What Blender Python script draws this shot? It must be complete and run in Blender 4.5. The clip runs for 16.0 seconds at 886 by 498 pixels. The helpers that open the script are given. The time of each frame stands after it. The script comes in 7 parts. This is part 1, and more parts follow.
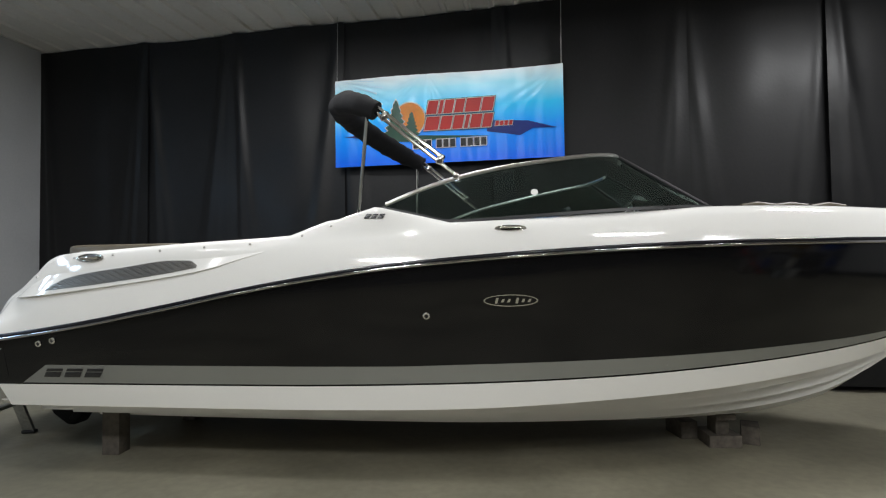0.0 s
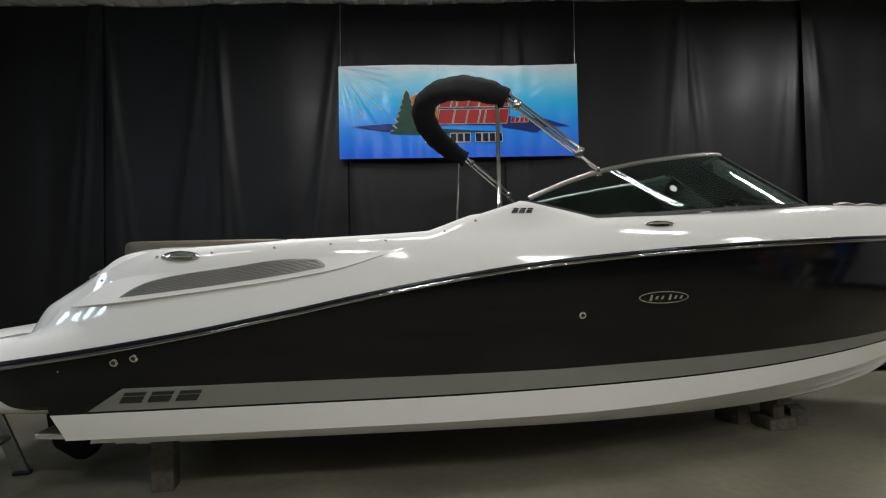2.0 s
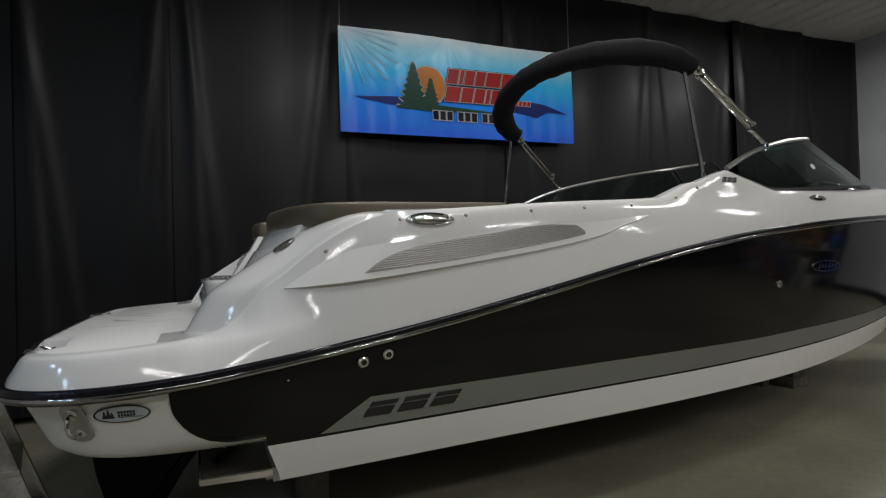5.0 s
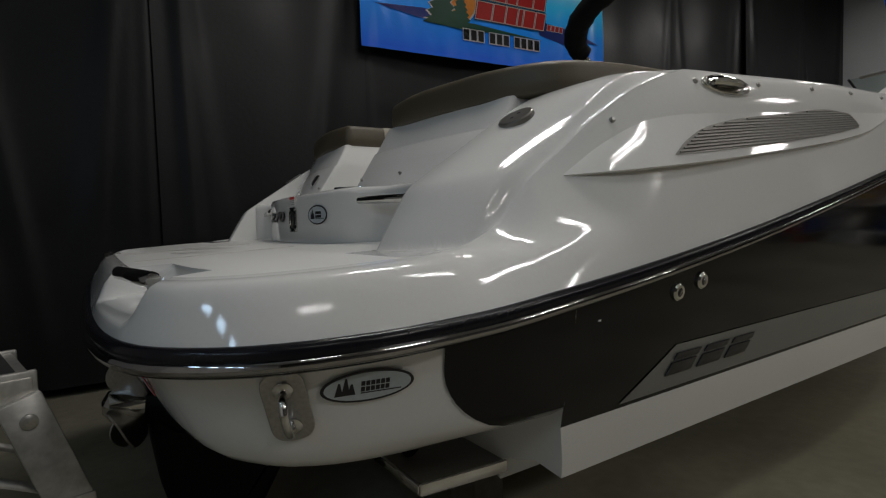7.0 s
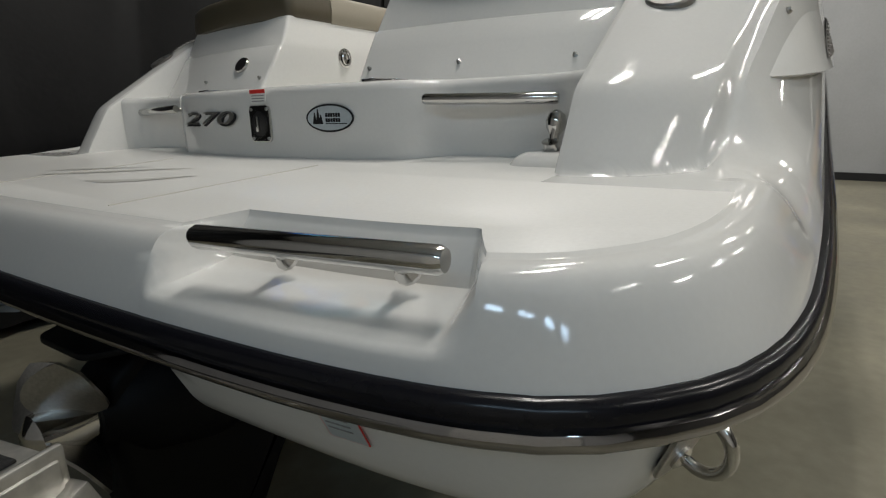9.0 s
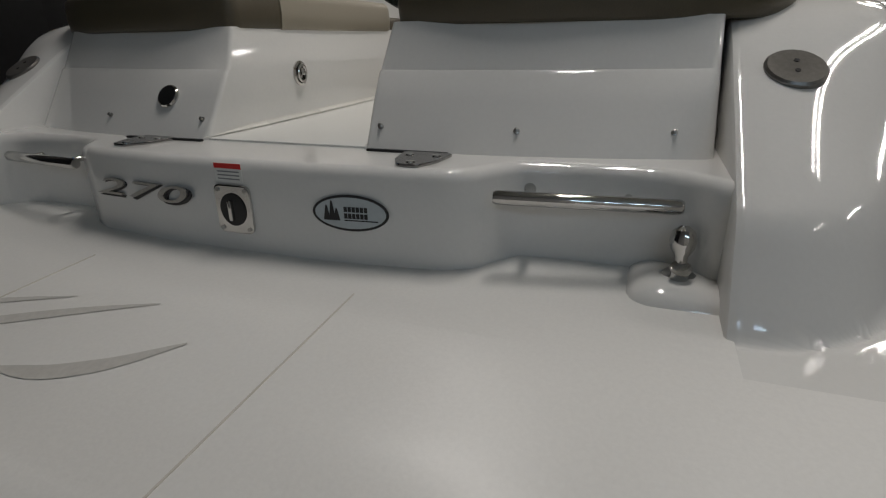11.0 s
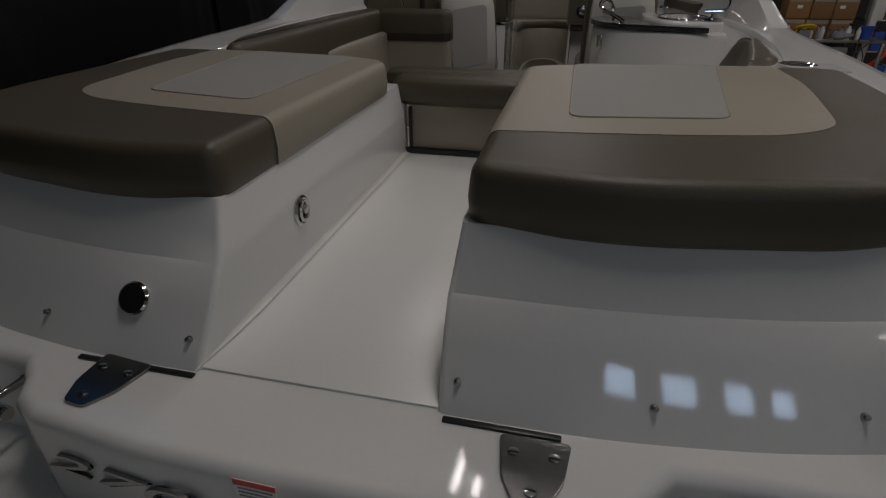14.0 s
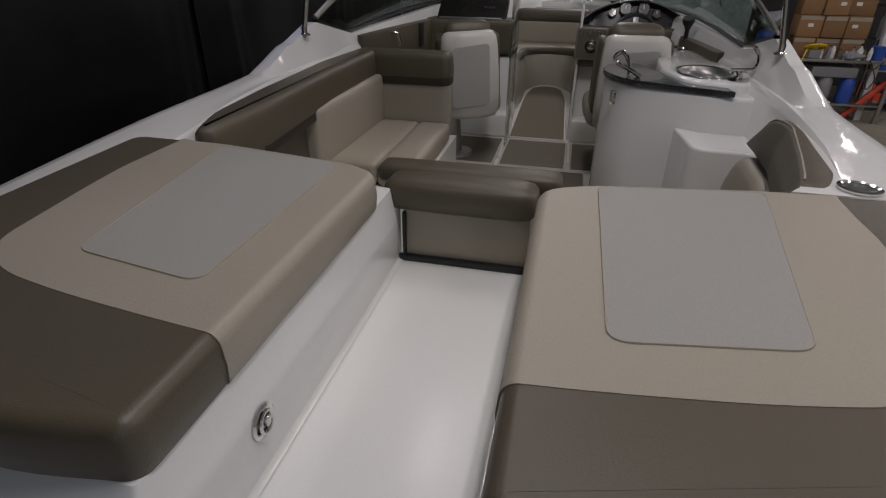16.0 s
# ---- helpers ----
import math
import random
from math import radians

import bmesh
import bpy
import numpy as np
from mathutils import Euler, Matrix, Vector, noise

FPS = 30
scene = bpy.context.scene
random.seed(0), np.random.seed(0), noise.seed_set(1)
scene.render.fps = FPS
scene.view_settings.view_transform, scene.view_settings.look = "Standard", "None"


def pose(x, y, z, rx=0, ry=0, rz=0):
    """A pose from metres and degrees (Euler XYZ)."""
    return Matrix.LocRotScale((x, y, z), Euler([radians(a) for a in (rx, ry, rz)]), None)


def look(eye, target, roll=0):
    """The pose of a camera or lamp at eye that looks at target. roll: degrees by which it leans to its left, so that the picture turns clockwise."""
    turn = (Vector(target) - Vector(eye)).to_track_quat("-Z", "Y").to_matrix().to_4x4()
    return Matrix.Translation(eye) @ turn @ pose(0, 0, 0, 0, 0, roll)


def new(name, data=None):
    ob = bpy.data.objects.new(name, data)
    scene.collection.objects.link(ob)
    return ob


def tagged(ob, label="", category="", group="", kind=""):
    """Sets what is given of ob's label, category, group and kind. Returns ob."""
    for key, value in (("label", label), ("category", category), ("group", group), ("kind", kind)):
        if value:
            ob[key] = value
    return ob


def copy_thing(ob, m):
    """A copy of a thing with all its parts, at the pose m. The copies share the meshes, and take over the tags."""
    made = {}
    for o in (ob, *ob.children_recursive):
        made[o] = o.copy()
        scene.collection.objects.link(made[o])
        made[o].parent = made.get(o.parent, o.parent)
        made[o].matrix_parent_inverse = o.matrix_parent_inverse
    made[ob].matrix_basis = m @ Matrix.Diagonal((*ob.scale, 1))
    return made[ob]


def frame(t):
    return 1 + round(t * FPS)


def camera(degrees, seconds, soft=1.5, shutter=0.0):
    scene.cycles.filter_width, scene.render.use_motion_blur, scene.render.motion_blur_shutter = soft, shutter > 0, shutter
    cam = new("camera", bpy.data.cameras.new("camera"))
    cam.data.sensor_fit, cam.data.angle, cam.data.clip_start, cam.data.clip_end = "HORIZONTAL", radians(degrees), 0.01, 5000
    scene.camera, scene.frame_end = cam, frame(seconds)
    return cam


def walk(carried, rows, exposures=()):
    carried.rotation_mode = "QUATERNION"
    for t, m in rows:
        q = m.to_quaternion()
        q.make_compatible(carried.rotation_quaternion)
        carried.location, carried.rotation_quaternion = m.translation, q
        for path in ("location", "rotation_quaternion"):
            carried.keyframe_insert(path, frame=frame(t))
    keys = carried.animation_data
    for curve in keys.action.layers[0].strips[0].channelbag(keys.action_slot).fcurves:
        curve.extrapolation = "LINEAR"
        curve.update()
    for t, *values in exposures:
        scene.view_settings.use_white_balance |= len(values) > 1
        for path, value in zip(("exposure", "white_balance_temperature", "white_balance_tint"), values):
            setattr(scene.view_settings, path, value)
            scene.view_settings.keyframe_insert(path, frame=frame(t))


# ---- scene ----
cam = camera(79.3, 16.0, soft=1.2)
PATH = [
    (0, (4.148, -4.362, 1.431), (3.904, -2.378, 1.491), -0.7),
    (0.5, (3.738, -4.341, 1.437), (3.616, -2.345, 1.496), -0.8),
    (1, (3.374, -4.254, 1.43), (3.342, -2.255, 1.487), -1.0),
    (1.5, (2.992, -4.205, 1.43), (3.039, -2.206, 1.485), -1.0),
    (2, (2.598, -4.18, 1.447), (2.778, -2.189, 1.496), -1.1),
    (2.5, (2.232, -4.099, 1.449), (2.53, -2.122, 1.5), -1.2),
    (3, (1.864, -4.048, 1.442), (2.301, -2.097, 1.491), -1.3),
    (5.5, (0.341, -2.928, 1.31), (1.25, -1.146, 1.339), -1.9),
    (6, (0.165, -2.614, 1.272), (1.142, -0.87, 1.294), -1.9),
    (6.5, (0.058, -2.303, 1.214), (1.098, -0.595, 1.215), -1.9),
    (7, (-0.051, -2.035, 1.146), (1.039, -0.361, 1.048), -1.9),
    (7.5, (-0.201, -1.82, 1.113), (0.975, -0.219, 0.879), -1.8),
    (8, (-0.303, -1.598, 1.086), (0.992, -0.115, 0.737), -1.8),
    (8.5, (-0.353, -1.379, 1.138), (1.106, -0.088, 0.688), -1.2),
    (9, (-0.378, -1.199, 1.197), (1.243, -0.14, 0.699), -1.4),
    (9.5, (-0.334, -1.078, 1.248), (1.343, -0.157, 0.662), -1.6),
    (12, (-0.104, -0.523, 1.683), (1.658, -0.039, 0.871), -0.4),
    (12.5, (-0.021, -0.469, 1.793), (1.728, -0.034, 0.925), -0.3),
    (13, (0.108, -0.38, 1.854), (1.854, 0.044, 0.975), -0.3),
    (13.5, (0.162, -0.367, 1.803), (1.898, 0.044, 0.898), -0.1),
    (14, (0.197, -0.333, 1.853), (1.918, 0.073, 0.917), -0.2),
    (14.5, (0.193, -0.317, 1.994), (1.916, 0.074, 1.056), 0.0),
    (15, (0.252, -0.288, 2.054), (1.978, 0.088, 1.116), 0.2),
    (15.5, (0.48, -0.218, 2.053), (2.203, 0.151, 1.107), 0.4),
    (16, (0.576, -0.24, 2.084), (2.291, 0.153, 1.132), 0.6),
]
STOPS = [(0.0, 0.86, 6080, 11), (1.5, 0.52, 6180, 11), (3.0, 0.14, 6210, 12), (5.5, -0.28, 6180, 13), (6.5, -0.66, 6260, 13), (7.0, -0.59, 6370, 12), (8.0, -0.22, 6310, 10), (8.5, 0.05, 6380, 10), (9.0, 0.19, 6520, 10),
         (9.5, 0.11, 6540, 11), (12.0, -0.82, 6500, 14), (12.5, -0.87, 6440, 15), (13.0, -1.26, 6450, 16), (14.0, -1.48, 6420, 17), (14.5, -1.26, 6310, 18), (16.0, -0.61, 6240, 20)]
walk(cam, [(t, look(eye, target, roll)) for t, eye, target, roll in PATH], STOPS)

# ---------------------------------------------------------------- light
world = bpy.data.worlds.new("world")
scene.world = world
world.use_nodes = True
world.node_tree.nodes["Background"].inputs["Color"].default_value = (0.02, 0.022, 0.025, 1)
world.node_tree.nodes["Background"].inputs["Strength"].default_value = 0.3

ROOM_TURN = -math.atan(0.0704)          # the hall stands slightly askew to the boat
ROOM = Matrix.Translation((1.97, 2.26, 0)) @ Matrix.Rotation(ROOM_TURN, 4, "Z")
CEIL = 4.66
TUBES = [(-0.3, -2.9, 54), (1.8, -2.0, 24), (6.4, -2.1, 66), (-1.8, -7.4, 15), (0.9, -5.4, 30), (4.9, -5.4, 28), (7.6, -6.0, 16), (0.8, -9.1, 80), (4.2, -9.1, 84), (7.4, -9.1, 42)]   # ceiling fixtures: room u and v, watts


def area_lamp(name, m, sx, sy, watts, colour):
    data = bpy.data.lights.new(name, "AREA")
    data.shape, data.size, data.size_y, data.energy, data.color = "RECTANGLE", sx, sy, watts, colour
    ob = new(name, data)
    ob.matrix_world = m
    return ob


for u, v, watts in TUBES:
    for side in (-0.085, 0.085):
        area_lamp("tube_light", ROOM @ pose(u, v + side, CEIL - 0.20), 1.15, 0.06, watts / 2, (1.0, 0.972, 0.915))
# daylight through the glazed row of the overhead door, aft of the boat
for k in range(4):
    area_lamp("door_daylight", ROOM @ pose(-4.55, -6.675 + 0.85 * k, 3.18, 0, 90, 0) @ pose(0, 0, 0, 0, 180, 0), 0.26, 0.44, 6, (0.56, 0.78, 1.0))

# ---------------------------------------------------------------- materials


def material(name, colour, rough=0.5, metal=0.0, coat=0.0, grain=0.0, scale=40.0, bump=0.0, blotch=0.0, vary=0.0, spec=0.5):
    """A principled material: fine grain and broad blotches in colour, roughness and relief, at sizes in metres."""
    mat = bpy.data.materials.new(name)
    mat.use_nodes = True
    nodes, links = mat.node_tree.nodes, mat.node_tree.links
    b = nodes["Principled BSDF"]
    b.inputs["Roughness"].default_value, b.inputs["Metallic"].default_value = rough, metal
    b.inputs["Coat Weight"].default_value, b.inputs["Coat Roughness"].default_value = coat, 0.04
    b.inputs["Specular IOR Level"].default_value = spec
    b.inputs["Base Color"].default_value = (*colour, 1)
    co = nodes.new("ShaderNodeTexCoord")
    if grain or blotch or vary:
        fine, broad = nodes.new("ShaderNodeTexNoise"), nodes.new("ShaderNodeTexNoise")
        fine.inputs["Scale"].default_value, broad.inputs["Scale"].default_value = scale, 1.3
        fine.inputs["Detail"].default_value, broad.inputs["Detail"].default_value = 5, 6
        for n in (fine, broad):
            links.new(co.outputs["Object"], n.inputs["Vector"])
        rnd = nodes.new("ShaderNodeObjectInfo")
        total = None
        for src, k in ((fine.outputs["Fac"], grain), (broad.outputs["Fac"], blotch), (rnd.outputs["Random"], vary)):
            if not k:
                continue
            m = nodes.new("ShaderNodeMapRange")
            m.inputs["From Min"].default_value, m.inputs["From Max"].default_value = (0.3, 0.7) if src.name == "Fac" else (0, 1)
            m.inputs["To Min"].default_value, m.inputs["To Max"].default_value = 1 - k, 1 + k
            links.new(src, m.inputs["Value"])
            if total is None:
                total = m.outputs["Result"]
            else:
                mul = nodes.new("ShaderNodeMath")
                mul.operation = "MULTIPLY"
                links.new(total, mul.inputs[0])
                links.new(m.outputs["Result"], mul.inputs[1])
                total = mul.outputs["Value"]
        vm = nodes.new("ShaderNodeVectorMath")
        vm.operation = "SCALE"
        vm.inputs[0].default_value = colour
        links.new(total, vm.inputs["Scale"])
        links.new(vm.outputs["Vector"], b.inputs["Base Color"])
        rr = nodes.new("ShaderNodeMapRange")
        rr.inputs["From Min"].default_value, rr.inputs["From Max"].default_value = 0.3, 0.7
        rr.inputs["To Min"].default_value, rr.inputs["To Max"].default_value = rough * 0.85, min(1, rough * 1.2)
        links.new(broad.outputs["Fac"], rr.inputs["Value"])
        links.new(rr.outputs["Result"], b.inputs["Roughness"])
    if bump:
        n = nodes.new("ShaderNodeTexNoise")
        n.inputs["Scale"].default_value, n.inputs["Detail"].default_value = scale, 4
        links.new(co.outputs["Object"], n.inputs["Vector"])
        bp = nodes.new("ShaderNodeBump")
        bp.inputs["Strength"].default_value, bp.inputs["Distance"].default_value = bump, 0.004
        links.new(n.outputs["Fac"], bp.inputs["Height"])
        links.new(bp.outputs["Normal"], b.inputs["Normal"])
    return mat


GEL = material("white_gelcoat", (0.765, 0.757, 0.73), 0.065, coat=0.15, grain=0.012, scale=120, blotch=0.02)
GELM = material("white_moulded_nonskid", (0.78, 0.77, 0.74), 0.38, grain=0.02, scale=160, bump=0.05, blotch=0.03)
WALKWHITE = material("bright_walkway_gelcoat", (0.86, 0.855, 0.815), 0.34, grain=0.015, scale=160, bump=0.03, blotch=0.03)
LINER = material("white_liner", (0.74, 0.725, 0.67), 0.3, coat=0.2, grain=0.02, scale=90, blotch=0.03)
BLACKGEL = material("black_gelcoat", (0.004, 0.004, 0.0045), 0.09, coat=0.0, grain=0.05, scale=60, blotch=0.15, spec=0.26)
GREYPAINT = material("grey_stripe_paint", (0.26, 0.268, 0.262), 0.30, metal=0.65, coat=0.1, grain=0.03, scale=200, blotch=0.05)
VINYLBLACK = material("black_rail_vinyl", (0.008, 0.008, 0.011), 0.2, grain=0.1, scale=60, bump=0.03, spec=0.3)
STEEL = material("polished_steel", (0.62, 0.61, 0.59), 0.1, metal=1.0, grain=0.05, scale=30, blotch=0.06)
RAILSTEEL = material("dark_rail_steel", (0.36, 0.35, 0.35), 0.07, metal=1.0, grain=0.05, scale=30, blotch=0.08)
DULLSTEEL = material("brushed_steel", (0.46, 0.45, 0.43), 0.36, metal=1.0, grain=0.12, scale=140, blotch=0.1)
SATIN = material("satin_steel", (0.30, 0.295, 0.29), 0.24, metal=1.0, grain=0.08, scale=120, blotch=0.08)
TAUPE = material("taupe_vinyl", (0.092, 0.0762, 0.049), 0.44, grain=0.06, scale=300, bump=0.16, blotch=0.06)
TAN = material("tan_vinyl", (0.348, 0.312, 0.246), 0.46, grain=0.04, scale=300, bump=0.16, blotch=0.04)
# emblem grey: dark low-angle reflections of smooth white gelcoat, put into the colour
EMBLEM = material("emblem_sheen_grey", (0.54, 0.525, 0.49), 0.4, grain=0.06, scale=120, blotch=0.08)
RAYPRINT = material("pale_ray_print", (0.55, 0.80, 0.94), 0.3, grain=0.05, scale=30)
GRILLE = material("dark_grille_metal", (0.24, 0.23, 0.215), 0.36, metal=0.8, grain=0.1, scale=140, blotch=0.08)
MESHGREY = material("grey_mesh_vinyl", (0.332, 0.322, 0.292), 0.6, grain=0.08, scale=500, bump=0.3, blotch=0.03)
SEATWHITE = material("off_white_shell", (0.62, 0.59, 0.53), 0.36, grain=0.03, scale=120, blotch=0.04)
CARPET = material("brown_deck_mat", (0.175, 0.152, 0.112), 0.85, grain=0.2, scale=260, bump=0.5, blotch=0.08)
CANVAS = material("black_canvas", (0.008, 0.008, 0.009), 0.9, grain=0.2, scale=220, bump=0.5, blotch=0.2, spec=0.2)
DRIVEBLACK = material("black_drive_paint", (0.006, 0.006, 0.0065), 0.5, grain=0.1, scale=80, bump=0.05, spec=0.15)
PLASTIC = material("black_plastic", (0.012, 0.012, 0.013), 0.4, grain=0.1, scale=80, bump=0.05)
DASHBLACK = material("black_dash", (0.015, 0.014, 0.013), 0.25, coat=0.2, grain=0.1, scale=60, blotch=0.1)
COUNTER = material("dark_counter", (0.02, 0.022, 0.024), 0.2, coat=0.4, grain=0.3, scale=160)
CURTAIN = material("black_curtain", (0.0065, 0.0065, 0.007), 0.44, grain=0.15, scale=30, bump=0.25, blotch=0.3, spec=0.3)
CONCRETE = material("concrete_floor", (0.25, 0.233, 0.174), 0.42, grain=0.10, scale=14, bump=0.08, blotch=0.22)
CEILMAT = material("white_metal_ceiling", (0.62, 0.61, 0.58), 0.4, grain=0.03, scale=20, blotch=0.05)
WALLMAT = material("grey_wall_panel", (0.44, 0.45, 0.46), 0.55, grain=0.03, scale=40, blotch=0.06)
WALLDARK = material("dark_wall", (0.06, 0.058, 0.055), 0.8, grain=0.1, scale=20, blotch=0.2)
WOOD = material("weathered_timber", (0.115, 0.10, 0.082), 0.75, grain=0.25, scale=24, bump=0.5, blotch=0.25, vary=0.1)
CARD = material("cardboard", (0.28, 0.155, 0.066), 0.8, grain=0.06, scale=60, bump=0.1, blotch=0.1, vary=0.15)
ALU = material("worn_aluminium", (0.50, 0.49, 0.46), 0.38, metal=0.9, grain=0.15, scale=50, blotch=0.2, bump=0.05)
GRIP = material("black_grip_tape", (0.012, 0.012, 0.012), 0.85, grain=0.3, scale=180, bump=0.8)
RED = material("red_paint", (0.62, 0.07, 0.03), 0.4, grain=0.05, scale=60, blotch=0.1)
YELLOW = material("yellow_plastic", (0.8, 0.55, 0.02), 0.4, grain=0.05, scale=60)
BLUE = material("blue_plastic", (0.03, 0.09, 0.42), 0.4, grain=0.06, scale=60)
WHITEP = material("white_plastic", (0.7, 0.7, 0.68), 0.4, grain=0.04, scale=60)
GREYP = material("grey_plastic", (0.25, 0.25, 0.26), 0.5, grain=0.06, scale=60)
DECALBLACK = material("black_print", (0.01, 0.01, 0.012), 0.3, grain=0.05, scale=100)
DECALGREY = material("pale_blue_decal", (0.45, 0.50, 0.52), 0.3, grain=0.04, scale=100)
PRINTRED = material("red_print", (0.66, 0.03, 0.025), 0.35, grain=0.05, scale=60)
PRINTNAVY = material("navy_print", (0.010, 0.04, 0.30), 0.35, grain=0.1, scale=30, blotch=0.2)
PRINTGREEN = material("green_print", (0.012, 0.10, 0.055), 0.35, grain=0.06, scale=60)
PRINTWHITE = material("white_print", (0.75, 0.75, 0.72), 0.35, grain=0.03, scale=60)
ORANGE = material("orange_print", (0.95, 0.36, 0.03), 0.35, grain=0.05, scale=30, blotch=0.1)
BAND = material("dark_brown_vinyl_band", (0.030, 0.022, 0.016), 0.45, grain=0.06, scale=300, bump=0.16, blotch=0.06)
CHAIRPANEL = material("pale_grey_back_panel", (0.44, 0.425, 0.385), 0.5, grain=0.05, scale=300, bump=0.1, blotch=0.05)
STEPTAN = material("tan_moulded_step", (0.40, 0.37, 0.295), 0.24, coat=0.3, grain=0.03, scale=120, blotch=0.05)


def glass_material(name, tint, mirror=0.04):
    mat = bpy.data.materials.new(name)
    mat.use_nodes = True
    nodes, links = mat.node_tree.nodes, mat.node_tree.links
    nodes.remove(nodes["Principled BSDF"])
    clear, gloss, mix, fr, five, fac = (nodes.new("ShaderNode" + k) for k in ("BsdfTransparent", "BsdfGlossy", "MixShader", "LayerWeight", "Math", "Math"))
    clear.inputs["Color"].default_value = (*tint, 1)
    gloss.inputs["Roughness"].default_value = 0.02
    five.operation, fac.operation = "POWER", "MULTIPLY_ADD"
    five.inputs[1].default_value = 5.0
    fac.inputs[1].default_value, fac.inputs[2].default_value = 0.9 - mirror, mirror
    links.new(fr.outputs["Facing"], five.inputs[0])
    links.new(five.outputs["Value"], fac.inputs[0])
    links.new(fac.outputs["Value"], mix.inputs["Fac"])
    links.new(clear.outputs["BSDF"], mix.inputs[1])
    links.new(gloss.outputs["BSDF"], mix.inputs[2])
    links.new(mix.outputs["Shader"], nodes["Material Output"].inputs["Surface"])
    return mat


PALE = glass_material("front_glass", (0.84, 0.89, 0.87), 0.02)
TINT = glass_material("tinted_glass", (0.62, 0.71, 0.68), 0.03)
CLEAR = glass_material("clear_acrylic", (0.86, 0.86, 0.84))


def banner_material():
    """Printed vinyl: pale to deep blue from top to bottom, with pale rays from a top corner."""
    mat = bpy.data.materials.new("blue_banner_vinyl")
    mat.use_nodes = True
    nodes, links = mat.node_tree.nodes, mat.node_tree.links
    b = nodes["Principled BSDF"]
    b.inputs["Roughness"].default_value = 0.26
    b.inputs["Specular IOR Level"].default_value = 0.36
    co, sep, ramp, nz = (nodes.new("ShaderNode" + k) for k in ("TexCoord", "SeparateXYZ", "ValToRGB", "TexNoise"))
    links.new(co.outputs["Object"], sep.inputs["Vector"])
    nz.inputs["Scale"].default_value, nz.inputs["Detail"].default_value = 2.0, 6
    links.new(co.outputs["Object"], nz.inputs["Vector"])
    mr = nodes.new("ShaderNodeMapRange")
    mr.inputs["From Min"].default_value, mr.inputs["From Max"].default_value = -1.11, 0.0
    links.new(sep.outputs["Z"], mr.inputs["Value"])
    add = nodes.new("ShaderNodeMath")
    add.operation = "MULTIPLY_ADD"
    add.inputs[1].default_value, add.inputs[2].default_value = 0.16, -0.08
    links.new(nz.outputs["Fac"], add.inputs[0])
    tot = nodes.new("ShaderNodeMath")
    links.new(mr.outputs["Result"], tot.inputs[0])
    links.new(add.outputs["Value"], tot.inputs[1])
    links.new(tot.outputs["Value"], ramp.inputs["Fac"])
    e = ramp.color_ramp.elements
    e[0].position, e[0].color = 0.0, (0.006, 0.12, 0.80, 1)
    e[1].position, e[1].color = 1.0, (0.80, 0.91, 0.95, 1)
    for p, c in ((0.35, (0.008, 0.27, 0.93, 1)), (0.62, (0.04, 0.54, 0.95, 1)), (0.84, (0.32, 0.76, 0.95, 1))):
        k = e.new(p)
        k.color = c
    links.new(ramp.outputs["Color"], b.inputs["Base Color"])
    return mat


BANNER = banner_material()

# ---------------------------------------------------------------- mesh tools


def smooth_curve(xs, ys):
    """A monotone cubic through the given points."""
    xs, ys = np.array(xs, float), np.array(ys, float)
    h, d = np.diff(xs), np.diff(ys) / np.diff(xs)
    m = np.zeros(len(xs))
    for i in range(1, len(xs) - 1):
        if d[i - 1] * d[i] > 0:
            w1, w2 = 2 * h[i] + h[i - 1], h[i] + 2 * h[i - 1]
            m[i] = (w1 + w2) / (w1 / d[i - 1] + w2 / d[i])
    m[0], m[-1] = d[0], d[-1]

    def f(x):
        x = min(max(float(x), xs[0]), xs[-1])
        i = min(int(np.searchsorted(xs, x, "right")) - 1, len(xs) - 2)
        t = (x - xs[i]) / h[i]
        return float((1 + 2 * t) * (1 - t) ** 2 * ys[i] + t * (1 - t) ** 2 * h[i] * m[i] + t * t * (3 - 2 * t) * ys[i + 1] + t * t * (t - 1) * h[i] * m[i + 1])

    return f


def part(name, bm, mat, parent=None, label="", at=None, sharp=35.0):
    """Links a bmesh as one mesh object, under a thing or a part."""
    mesh = bpy.data.meshes.new(name)
    bm.to_mesh(mesh)
    bm.free()
    for m in mat if isinstance(mat, (list, tuple)) else (mat,):
        mesh.materials.append(m)
    if sharp:
        mesh.polygons.foreach_set("use_smooth", [True] * len(mesh.polygons))
        mesh.set_sharp_from_angle(angle=radians(sharp))
    ob = new(name, mesh)
    if parent is not None:
        ob.parent = parent
    if at is not None:
        ob.matrix_basis = at
    if label:
        ob["label"] = label
    return ob


def thing(name, label, category, at=None, group="", kind=""):
    ob = new(name)
    ob.empty_display_size = 0.1
    if at is not None:
        ob.matrix_basis = at
    return tagged(ob, label, category, group, kind)


